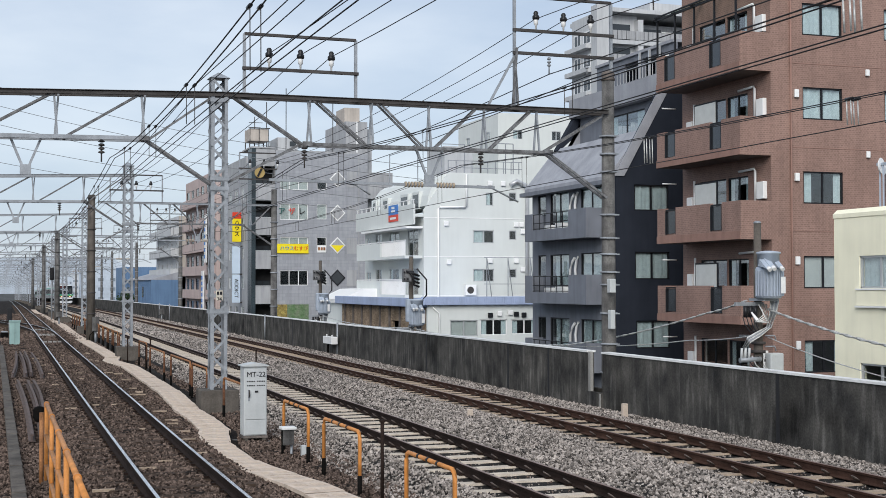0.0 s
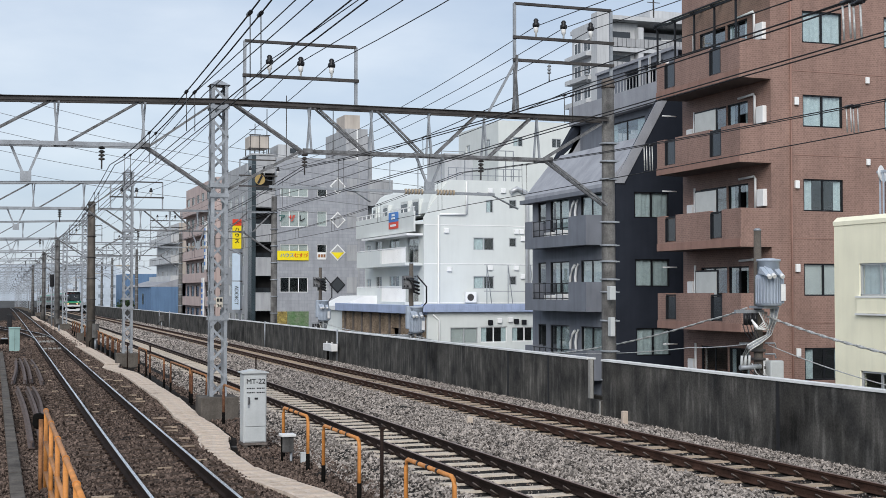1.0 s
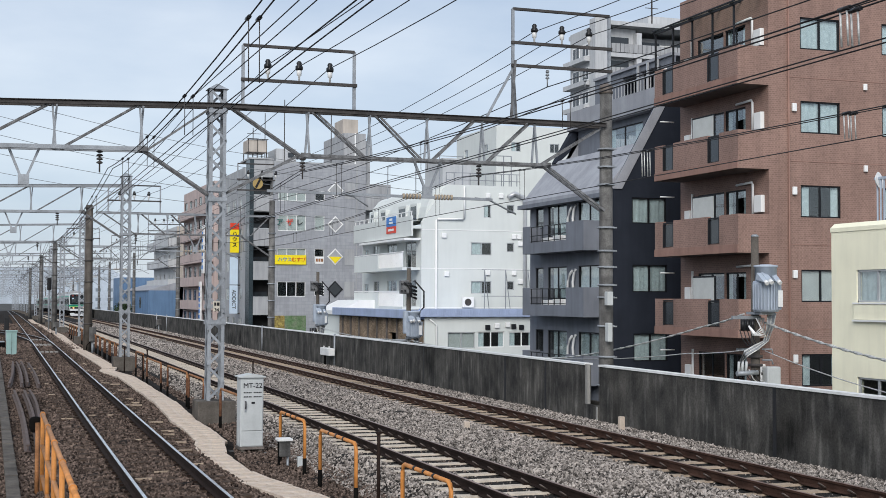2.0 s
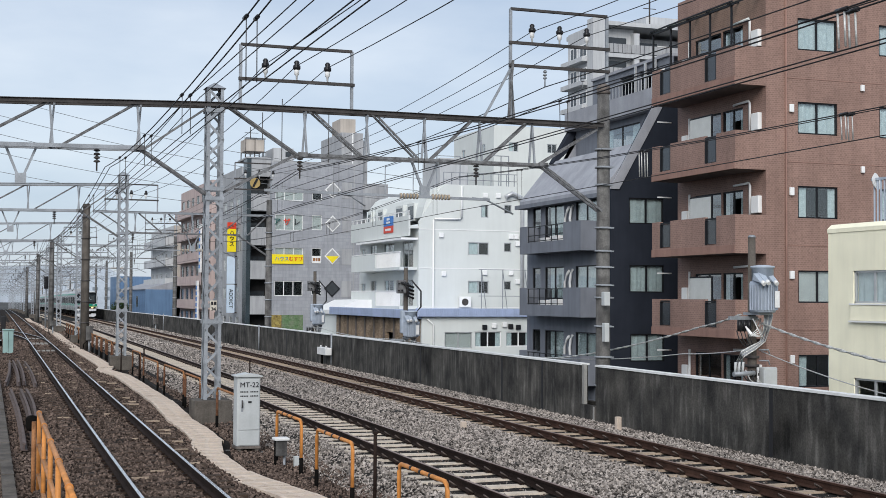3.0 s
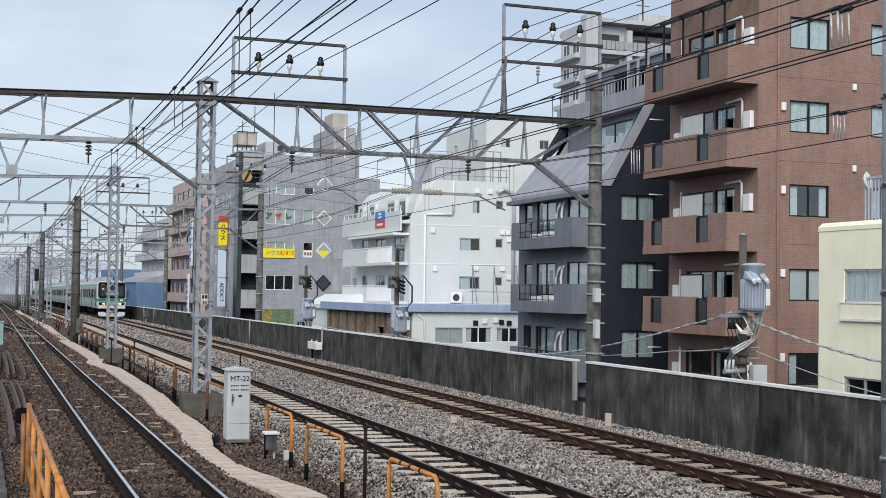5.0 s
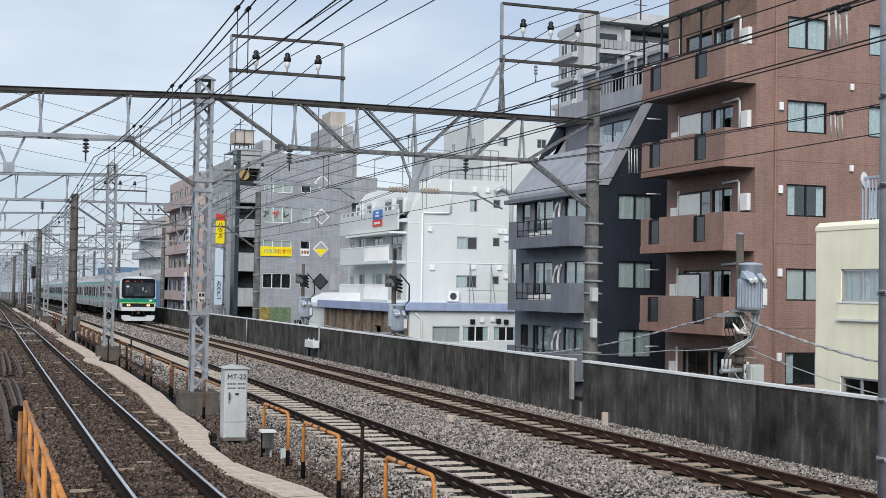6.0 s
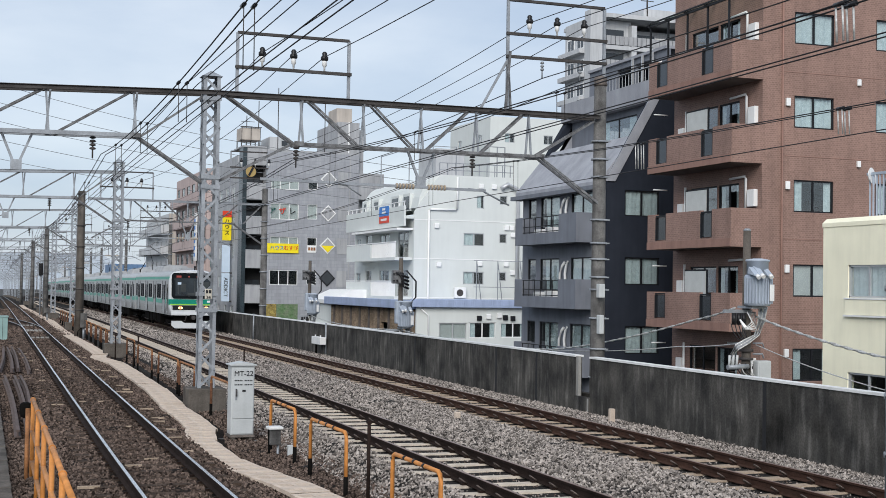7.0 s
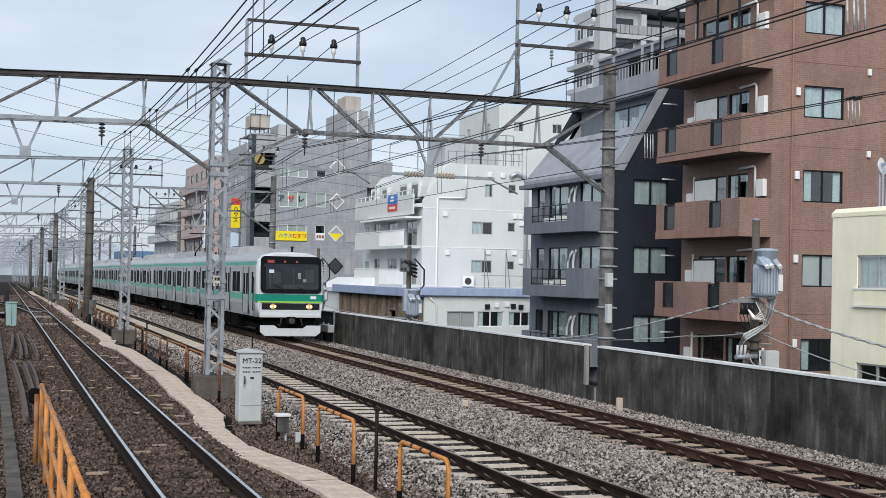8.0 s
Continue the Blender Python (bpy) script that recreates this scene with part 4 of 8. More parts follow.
def building_brown():
    x0, y0 = 25.62, 39.1
    b = thing("apartment_building", x0, y0, STREET, "red-brown tiled apartment block with stacked balconies beside the railway", "building")
    z_w = [-0.27, 2.64, 5.57, 8.5, 11.43]
    front = [(26.9, 28.53, z, z + 1.12) for z in z_w] + [(30.3, 32.0, z, z + 1.12) for z in z_w]
    sides = []
    for z in z_w:
        sides += [(42.0, 43.85, z - 0.75, z + 1.05), (40.55, 41.9, z - 0.1, z + 1.05)]
    shell(b, x0, 38.0, y0, 45.15, 14.2, M_BROWN, front, sides, M_POLE, side_mat=M_BROWN)
    for k, (a, c, d, e) in enumerate(front):
        window(b, "y", y0, a, c, d, e, M_DARKFRAME, ("edges", "blind", "edges", "curtain", "curtain")[k % 5])
    for k, (a, c, d, e) in enumerate(sides):
        window(b, "x", x0, a, c, d, e, M_DARKFRAME, "edges" if k % 2 else "none")
    bm = bmesh.new()
    for z in (10.43, 7.51, 4.62, 1.7, -1.2):
        box(bm, 26.4, 38.0, y0 - 0.012, y0 - 0.003, z - 0.012, z + 0.012)
    box(bm, 26.38, 26.42, y0 - 0.015, y0 - 0.003, STREET, 14.2)
    part("expansion_joint", bm, M_BROWN_TRIM, b, "thin joints between tile bands")
    # balconies
    for i, zb in enumerate((-1.5, 1.42, 4.32, 7.2, 10.1)):
        zt = zb + 1.32
        bal = part("balcony", boxed(24.42, x0, y0 + 0.004, 44.95, zb, zb + 0.16), M_SOFFIT, b, "balcony slab with a grey soffit")
        slots = ((43.55, 44.35), (40.32, 41.1))
        segs = [(y0 + 0.14, slots[1][0]), (slots[1][1], slots[0][0]), (slots[0][1], 44.95)]
        for a, c in segs:
            part("parapet", boxed(24.40, 24.54, a, c, zb + 0.0, zt), M_BROWN, bal, "tiled balcony parapet")
        part("parapet", boxed(24.40, x0, y0 - 0.003, y0 + 0.137, zb - 0.003, zt), M_BROWN, bal, "tiled balcony end wall")
        part("parapet", boxed(24.54, x0, 44.82, 44.95, zb + 0.16, zt), M_BROWN, bal)
        part("ledge", boxed(24.37, 24.40, y0 + 0.0, 44.95, zb + 0.0, zb + 0.28), M_BROWN_TRIM, bal, "projecting brown ledge")
        for a, c in slots:
            part("parapet", boxed(24.40, 24.54, a, c, zb, zb + 0.33), M_BROWN, bal)
            part("glass_slot", boxed(24.46, 24.475, a + 0.03, c - 0.03, zb + 0.36, zt - 0.12), M_TRAINLIKE_GLASS, bal, "dark glazed slot in the parapet")
            part("slot_rail", boxed(24.42, 24.52, a, c, zt - 0.11, zt - 0.05), M_DARKFRAME, bal)
            for u in (a + 0.002, c - 0.052):
                part("slot_post", boxed(24.40, 24.455, u, u + 0.05, zb + 0.335, zt - 0.115), M_DARKFRAME, bal)
        part("washing_pole", tube(bmesh.new(), (24.6, 44.9, zb + 2.3), (25.2, 44.9, zb + 2.3), 0.025), M_WHITE, bal)
        zf = zb + 0.16
        part("water_heater", boxed(x0 - 0.16, x0, 39.35, 39.8, zf + 1.25, zf + 1.85, bev=0.02), M_WHITE, b, "white wall-mounted water heater")
        part("water_heater", boxed(x0 - 0.16, x0, 44.2, 44.6, zf + 0.95, zf + 1.6, bev=0.02), M_WHITE, b, "white wall-mounted water heater")
        part("drain_pipe", hose(bmesh.new(), [(x0 - 0.1, 39.95, zf + 1.2), (x0 - 0.1, 39.95, zf + 2.25), (x0 - 0.1, 40.0, zf + 2.33), (x0 - 0.1, 41.0, zf + 2.30)], 0.045), M_WHITE, b, "white flue pipe")
        part("drain_pipe", tube(bmesh.new(), (x0 - 0.15, 44.0, zf), (x0 - 0.15, 44.0, zf + 2.2), 0.045), M_WHITE, b, "white drain pipe")
        if 0 < i < 4:
            part("panel_frame", boxed(24.75, 24.80, 41.2, 42.75, zf + 0.9, zf + 1.98), M_DARKFRAME, b, "dark frame of a standing screen")
            part("panel", boxed(24.735, 24.748, 41.26, 42.69, zf + 0.9, zf + 1.92), M_BLIND, b, "pale standing screen")
    # top canopy
    cn = part("canopy", bmesh.new(), M_DARKFRAME, b, "dark steel canopy over the top balcony")
    bm = bmesh.new()
    for y in (44.95, 43.6, 42.2, 40.8, 39.4):
        bar(bm, (24.45, y, 11.3), (24.45, y, 12.85), 0.06)
        bar(bm, (24.3, y, 12.86), (x0, y, 13.35), 0.06)
    bar(bm, (24.4, 45.0, 12.85), (24.4, 39.2, 12.85), 0.07)
    bar(bm, (24.35, 45.0, 12.95), (24.35, 39.2, 12.95), 0.05)
    part("canopy_frame", bm, M_DARKFRAME, cn)
    bm = bmesh.new()
    v = [bm.verts.new(p) for p in ((24.3, 45, 12.92), (24.3, 39.2, 12.92), (x0, 39.2, 13.41), (x0, 45, 13.41))]
    bm.faces.new(v)
    bmesh.ops.solidify(bm, geom=bm.faces[:], thickness=0.02)
    part("canopy_sheet", bm, M_GREENSHEET, cn, "pale green translucent roofing").visible_shadow = False
    for z in (9.37, 6.48, 3.6, 0.7):
        part("outdoor_light", boxed(26.53, 26.7, y0 - 0.1, y0 - 0.001, z - 0.14, z + 0.14, bev=0.02), M_WHITE, b, "small white wall lamp")
        part("outdoor_light", boxed(29.48, 29.62, y0 - 0.1, y0 - 0.001, z + 0.75, z + 0.98, bev=0.02), M_WHITE, b, "small white wall lamp")
    part("downpipe", tube(bmesh.new(), (26.4, y0 - 0.05, STREET), (26.4, y0 - 0.05, 14.2), 0.035), M_BROWN_TRIM, b, "brown downpipe")


def building_cream():
    x0, y1 = 21.8, 30.3
    b = thing("cream_house", x0, 18, STREET, "cream rendered building with white sliding windows beside the viaduct", "building")
    holes = [(27.6, 29.22, 2.67, 3.52), (27.6, 29.22, -0.3, 0.72), (22.5, 25, 2.67, 3.52)]
    part("wall", facade(bmesh.new(), "x", x0, 0.2, 16, y1, STREET, 4.55, holes), M_CREAM, b)
    part("wall", boxed(x0 + 0.2, 30, y1 - 0.2, y1, STREET, 4.55), M_CREAM, b)
    part("wall", boxed(29.8, 30, 16, y1 - 0.2, STREET, 4.55), M_CREAM, b)
    part("wall", boxed(x0 + 0.2, 29.8, 16, 16.2, STREET, 4.55), M_CREAM, b)
    part("parapet", prism(bmesh.new(), [(x0 - 0.02, 4.55), (x0 + 0.3, 4.55), (x0 + 0.3, 4.78), (x0 + 0.12, 4.78), (x0 - 0.02, 4.66)], "y", 16, y1 + 0.02), M_CREAM, b, "chamfered parapet")
    part("roof", boxed(x0 + 0.2, 29.8, 16.2, y1 - 0.2, 4.2, 4.4), M_POLE, b)
    part("room_backing", boxed(x0 + 1.6, x0 + 1.7, 16.2, y1 - 0.2, STREET, 4.1), M_DEEP_SHADE, b)
    for a, c, d, e in holes:
        window(b, "x", x0, a, c, d, e, M_ALU, "curtain" if d > 1 else "none")
    part("sill_panel", boxed(x0 - 0.05, x0, 27.6, 29.3, 2.22, 2.62, bev=0.01), M_CREAM, b, "raised panel under the window")
    part("sill", boxed(x0 - 0.09, x0, 27.5, 29.32, 2.17, 2.215), M_WHITE, b, "white sill")
    part("sill", boxed(x0 - 0.07, x0, 27.5, 29.32, 2.625, 2.665), M_WHITE, b, "white sill")
    # roof railing and dish of the rooftop
    rr = part("roof_railing", bar(bmesh.new(), (23.0, 30.0, 6.02), (23.0, 27.5, 6.02), 0.07), M_TRANSFORMER, b, "blue-grey slatted railing on the roof")
    for k in range(16):
        part("slat", tube(bmesh.new(), (23.0, 29.9 - 0.14 * k, 4.5), (23.0, 29.9 - 0.14 * k, 6.0), 0.028, 5), M_TRANSFORMER, rr)
    bm = bmesh.new()
    lathe(bm, [(0.02, 0), (0.16, 0.03), (0.24, 0.10)], 0, 0, 0, 16)
    bmesh.ops.rotate(bm, verts=bm.verts, cent=(0, 0, 0), matrix=Matrix.Rotation(radians(80), 3, "X") @ Matrix.Rotation(radians(30), 3, "Y"))
    bmesh.ops.translate(bm, verts=bm.verts, vec=(23.0, 29.95, 5.95))
    part("satellite_dish", bm, M_WHITE, b, "white satellite dish")


def building_grey():
    x0, y0, y1 = 24.7, 49.0, 57.7
    b = thing("grey_apartment_house", x0, y0, STREET, "charcoal and grey rendered apartment house with a sloping pale roof", "building")
    fh = [(25.53, 27.14, 5.84, 6.92), (25.56, 27.16, 3.0, 4.14), (25.6, 27.19, 0.15, 1.3), (25.6, 27.19, -2.7, -1.5)]
    sh = []
    for z in (5.3, 2.5, -0.35):
        sh += [(56.15, 57.05, z + 0.65, z + 1.65), (53.6, 55.65, z + 0.2, z + 1.65), (50.3, 52.4, z + 0.2, z + 1.65)]
    part("wall", facade(bmesh.new(), "y", y0, 0.2, x0, 34, STREET, 7.2, fh), M_CHARCOAL, b, "charcoal end wall")
    part("gable", prism(bmesh.new(), [(x0, 7.2), (34, 7.2), (34, 12.5), (27.6, 12.5), (x0 + 0.05, 7.35)], "y", y0, y0 + 0.2), M_CHARCOAL, b, "charcoal gable wall")
    part("wall", facade(bmesh.new(), "x", x0, 0.2, y0 + 0.2, y1, STREET, 7.0, sh), M_GREYWALL, b, "mid-grey wall facing the tracks")
    part("wall", boxed(x0 + 0.2, 34, y1 - 0.2, y1, STREET, 7.0), M_GREYWALL, b)
    part("wall", boxed(33.8, 34, y0 + 0.2, y1 - 0.2, STREET, 12.3), M_GREYWALL, b)
    part("room_backing", boxed(x0 + 1.8, x0 + 1.9, y0 + 0.3, y1 - 0.3, STREET, 7.0), M_DEEP_SHADE, b)
    part("room_backing", boxed(x0 + 1.9, 33, y0 + 1.8, y0 + 1.9, STREET, 7.0), M_DEEP_SHADE, b)
    # mansard: lower slope, a recessed terrace storey, upper eave and the raking white edge
    part("roof", prism(bmesh.new(), [(x0 - 0.25, 7.1), (x0 + 0.1, 7.1), (x0 + 1.55, 9.15), (x0 + 1.35, 9.25), (x0 - 0.25, 7.28)], "y", y0 + 0.21, y1 + 0.35), M_GREYROOF, b, "steep pale grey roof slope")
    part("eave", boxed(x0 - 0.45, x0 + 0.1, y0 + 0.1, y1 + 0.5, 6.92, 7.1), M_GREYWALL, b, "grey eave")
    part("terrace_floor", boxed(x0 + 1.3, 33.8, y0 + 0.2, y1, 8.6, 8.75), M_GREYROOF, b)
    part("terrace_wall", facade(bmesh.new(), "x", x0 + 2.4, 0.2, y0 + 0.21, y1 - 0.01, 8.75, 10.7, [(51.0, 54.5, 9.0, 10.4)]), M_GREYWALL, b)
    window(b, "x", x0 + 2.4, 51.0, 54.5, 9.0, 10.4, M_DARKFRAME, "edges")
    part("rake_wall", prism(bmesh.new(), [(x0 + 0.6, 7.2), (x0 + 2.6, 7.2), (x0 + 2.6, 10.9), (x0 + 2.9, 10.9)], "y", y1 - 0.2, y1 + 0.3), M_GREYROOF, b, "raking end wall")
    part("rake_wall", prism(bmesh.new(), [(x0 + 1.3, 9.1), (x0 + 3.0, 10.6), (x0 + 3.0, 11.9), (x0 + 2.85, 11.9), (x0 + 1.2, 9.15)], "y", y1 - 0.2, y1 + 0.25), M_CHARCOAL, b, "dark raking end wall")
    part("upper_storey", boxed(x0 + 2.0, 33.8, y0 + 0.25, y1 + 0.2, 10.7, 11.6), M_GREYROOF, b, "pale grey parapet storey")
    part("terrace_front", facade(bmesh.new(), "x", x0 + 2.9, 0.15, y0 + 0.25, y1 - 1.0, 11.6, 13.0, [(52.4, 53.9, 11.7, 12.75), (50.3, 52.1, 11.62, 12.75)]), M_GREYWALL, b, "grey wall of the roof terrace")
    part("terrace_back", boxed(x0 + 4.4, 33.8, y0 + 0.26, y1 - 1.0, 11.6, 12.9), M_CHARCOAL, b, "dark wall behind the terrace")
    part("terrace_slab", boxed(x0 + 2.8, 33.8, y0 + 0.25, y1 - 1.0, 13.0, 13.12), M_GREYROOF, b, "pale roof slab edge")
    for y in (50.3, 51.2, 52.1):
        part("terrace_post", bar(bmesh.new(), (x0 + 2.75, y, 11.6), (x0 + 2.75, y, 13.0), 0.09), M_ALU, b, "grey steel post")
    bm = bmesh.new()
    for k in range(15):
        bar(bm, (x0 + 2.2, 49.6 + 0.3 * k, 11.6), (x0 + 2.2, 49.6 + 0.3 * k, 12.2), 0.025)
    bar(bm, (x0 + 2.2, 49.5, 12.2), (x0 + 2.2, 54.0, 12.2), 0.05)
    part("terrace_railing", bm, M_ALU, b, "thin grey railing", kind="stuff")
    lv = part("louvre_screen", boxed(x0 + 2.6, x0 + 2.68, 49.35, 50.2, 11.62, 12.5), M_WHITE, b, "white louvred screen")
    for k in range(7):
        part("slat", boxed(x0 + 2.56, x0 + 2.598, 49.37, 50.18, 11.66 + 0.12 * k, 11.72 + 0.12 * k), M_WHITE, lv)
    part("rake_trim", prism(bmesh.new(), [(x0 - 0.1, 7.25), (x0 + 0.35, 7.25), (28.05, 12.5), (27.6, 12.5)], "y", y0 - 0.06, y0 - 0.004), M_GREYROOF, b, "pale raking verge")
    for k, (a, c, d, e) in enumerate(fh):
        window(b, "y", y0, a, c, d, e, M_DARKFRAME, "curtain")
    for k, (a, c, d, e) in enumerate(sh):
        window(b, "x", x0, a, c, d, e, M_DARKFRAME, "none" if k % 3 == 0 else "curtain", split=0 if k % 3 == 0 else 1, open_part=0.4 if k % 3 == 1 else 0)
    for i, z in enumerate((4.75, 1.95, -0.9)):
        bal = part("balcony", boxed(x0 - 0.85, x0, 50.1, 56.6, z, z + 0.12), M_GREYWALL, b, "grey balcony slab")
        part("parapet", boxed(x0 - 0.85, x0 - 0.75, 50.1, 51.85, z + 0.12, z + 1.25), M_GREYWALL, bal)
        part("parapet", boxed(x0 - 0.85, x0 - 0.75, 55.75, 56.6, z + 0.12, z + 1.25), M_GREYWALL, bal)
        part("parapet", boxed(x0 - 0.85, x0 - 0.75, 51.85, 55.75, z + 0.12, z + 0.5), M_GREYWALL, bal)
        part("parapet", boxed(x0 - 0.75, x0, 50.1, 50.2, z + 0.12, z + 1.25), M_GREYWALL, bal)
        part("parapet", boxed(x0 - 0.75, x0, 56.5, 56.6, z + 0.12, z + 1.25), M_GREYWALL, bal)
        bm = bmesh.new()
        for zz in (0.55, 0.8, 1.2):
            bar(bm, (x0 - 0.8, 51.85, z + zz), (x0 - 0.8, 55.75, z + zz), 0.035)
        for k in range(7):
            bar(bm, (x0 - 0.8, 51.9 + 0.63 * k, z + 0.5), (x0 - 0.8, 51.9 + 0.63 * k, z + 1.2), 0.03)
        part("railing", bm, M_DARKFRAME, bal, "black steel railing")
        part("air_conditioner", boxed(x0 - 0.6, x0 - 0.3, 53.0, 53.8, z + 0.14, z + 0.75, bev=0.02), M_WHITE, bal, "white outdoor air conditioner")
        part("air_conditioner", boxed(x0 - 0.6, x0 - 0.3, 54.3, 55.0, z + 0.14, z + 0.7, bev=0.02), M_WHITE, bal, "white outdoor air conditioner")
        bm = bmesh.new()
        hose(bm, [(x0 - 0.1, 53.3, z + 0.5), (x0 - 0.1, 53.25, z + 1.5), (x0 - 0.1, 53.05, z + 1.85), (x0 - 0.08, 52.85, z + 2.0)], 0.06)
        hose(bm, [(x0 - 0.1, 52.6, z + 0.5), (x0 - 0.1, 52.75, z + 1.5), (x0 - 0.1, 52.6, z + 1.9), (x0 - 0.08, 52.5, z + 2.05)], 0.06)
        part("pipe_cover", bm, M_WHITE, b, "white pipe covers")
    part("downpipe", tube(bmesh.new(), (x0 - 0.1, 50.0, STREET), (x0 - 0.1, 50.0, 7.0), 0.06), M_ALU, b, "grey downpipe")


def building_white():
    x0, y0, y1 = 29.35, 87.8, 102.7
    b = thing("white_apartment_house", x0, y0, STREET, "white rendered apartment house with a curved sloping top and balconies", "building")
    fh = [(33.05, 34.6, 5.75, 6.65), (35.77, 36.33, 6.0, 6.66), (33.05, 34.6, 3.03, 3.92), (35.77, 36.33, 3.3, 3.92), (34.0, 34.56, 8.42, 9.33), (35.77, 36.34, 8.75, 9.38), (33.05, 34.6, 0.3, 1.2)]
    sh = []
    for z in (4.85, 2.1, -0.6):
        sh += [(89.0, 91.5, z, z + 1.9), (93.5, 96.0, z, z + 1.9), (98, 99.6, z + 0.5, z + 1.9), (101, 102.2, z + 0.6, z + 1.7)]
    part("wall", facade(bmesh.new(), "y", y0, 0.2, x0, 37.25, STREET, 8.0, fh[:4] + fh[6:]), M_WHITEWALL, b)
    part("wall", facade(bmesh.new(), "y", y0, 0.2, x0 + 1.9, 37.25, 8.0, 10.7, fh[4:6]), M_WHITEWALL, b)
    part("wall", prism(bmesh.new(), [(x0, 8.0), (x0 + 1.9, 8.0), (x0 + 1.9, 10.7), (x0 + 1.55, 10.3)], "y", y0, y0 + 0.2), M_WHITEWALL, b)
    part("wall", facade(bmesh.new(), "x", x0, 0.2, y0 + 0.2, y1, STREET, 7.6, sh), M_WHITEWALL, b)
    part("wall", boxed(37.05, 37.25, y0 + 0.2, y1, STREET, 10.7), M_WHITEWALL, b)
    part("wall", boxed(x0 + 0.2, 37.05, y1 - 0.2, y1, STREET, 8.0), M_WHITEWALL, b)
    part("roof", boxed(x0 + 1.9, 37.05, y0 + 0.2, y1 - 1, 10.3, 10.5), M_GREYROOF, b)
    part("room_backing", boxed(x0 + 1.8, x0 + 1.9, y0 + 1.9, y1 - 0.3, STREET, 8), M_DEEP_SHADE, b)
    part("room_backing", boxed(x0 + 1.8, 37, y0 + 1.8, y0 + 1.9, STREET, 10), M_DEEP_SHADE, b)
    # curved mansard facing the tracks
    poly = [(x0 + 0.3, 8.3)] + [(x0 + 0.35 + 1.55 * (1 - math.cos(radians(a))) * 1.0, 8.3 + 2.35 * math.sin(radians(a))) for a in (20, 40, 60, 75, 90)] + [(x0 + 2.6, 10.65), (x0 + 2.6, 8.3)]
    part("mansard", prism(bmesh.new(), poly, "y", y0 + 0.21, y1 - 0.5), M_WHITEWALL, b, "curved white roof slope")
    for ya, yb in ((89.6, 91.2), (92.2, 94.0), (97.2, 98.6), (100.4, 101.4)):
        d = part("dormer", boxed(x0 + 0.25, x0 + 1.6, ya, yb, 8.2, 9.45), M_WHITEWALL, b, "white dormer")
        part("dormer_window", boxed(x0 + 0.225, x0 + 0.247, ya + 0.2, yb - 0.2, 8.3, 9.25), M_TRAINLIKE_GLASS, d, "dark dormer window")
    for k, (a, c, d, e) in enumerate(fh):
        window(b, "y", y0, a, c, d, e, M_ALU, "none" if k % 2 else "half", split=1 if c - a > 1 else 0)
    for k, (a, c, d, e) in enumerate(sh):
        window(b, "x", x0, a, c, d, e, M_ALU, "edges" if k % 2 else "none")
    part("terrace", boxed(x0 - 0.617, x0 - 0.003, y0 + 0.006, y1 - 0.003, 7.55, 7.72), M_WHITEWALL, b)
    part("parapet", boxed(x0 - 0.75, x0 - 0.62, y0 + 0.003, y1, 7.02, 8.45), M_WHITEWALL, b, "white terrace parapet")
    bm = bmesh.new()
    bar(bm, (x0 - 0.7, y0, 8.75), (x0 - 0.7, y1, 8.75), 0.06)
    for k in range(13):
        bar(bm, (x0 - 0.7, y0 + 0.1 + 1.2 * k, 8.45), (x0 - 0.7, y0 + 0.1 + 1.2 * k, 8.75), 0.05)
    part("railing", bm, M_WHITE, b, "white terrace railing")
    for i, z in enumerate((4.75, 2.0, -0.7)):
        bal = part("balcony", boxed(x0 - 1.3, x0, y0 + 0.3, 100.5, z - 0.1, z + 0.1), M_WHITEWALL, b, "white balcony slab")
        part("parapet", boxed(x0 - 1.3, x0 - 1.2, 94.0, 100.5, z + 0.1, z + 1.1), M_WHITEWALL, bal)
        bm = bmesh.new()
        for k in range(34):
            bar(bm, (x0 - 1.25, y0 + 0.35 + 0.17 * k, z + 0.1), (x0 - 1.25, y0 + 0.35 + 0.17 * k, z + 1.15), 0.04)
        bar(bm, (x0 - 1.25, y0 + 0.3, z + 1.17), (x0 - 1.25, 100.5, z + 1.17), 0.07)
        part("railing", bm, M_WHITE, bal, "white slatted railing")
    part("canopy", boxed(x0 - 1.2, x0, y0 + 0.2, 99.5, 6.75, 6.9), M_WHITE, b, "white balcony canopy")
    for z in (7.5, 4.78, 2.05):
        part("band", boxed(x0, 37.25, y0 - 0.02, y0 - 0.003, z - 0.03, z + 0.03), M_WHITE, b)
    bm = bmesh.new()
    hose(bm, [(30.4, y0 - 0.1, STREET), (30.4, y0 - 0.1, 8.15), (30.5, y0 - 0.1, 8.25), (32.4, y0 - 0.1, 8.25), (32.5, y0 - 0.1, 8.35), (32.5, y0 - 0.1, 10.6)], 0.07)
    part("downpipe", bm, M_WHITE, b, "white downpipe")
    bm = bmesh.new()
    hose(bm, [(35.8, y0 - 0.2, 9.9), (36.3, y0 - 0.2, 10.2), (37.0, y0 - 0.2, 9.9), (37.1, y0 - 0.2, 9.5), (37.1, y0 - 0.2, -1)], 0.16, 8)
    part("duct", bm, M_ALU, b, "grey sheet-metal duct")
    for u, v in ((31.0, 7.1), (31.2, 4.4), (34.3, 4.5), (36.3, 4.5), (36.3, 7.1), (36.7, 7.1), (34.3, 10.0), (35.3, 10.0), (36.8, 6.6), (36.8, 3.9)):
        vent_hood(b, "y", y0, u, v, s=0.34)
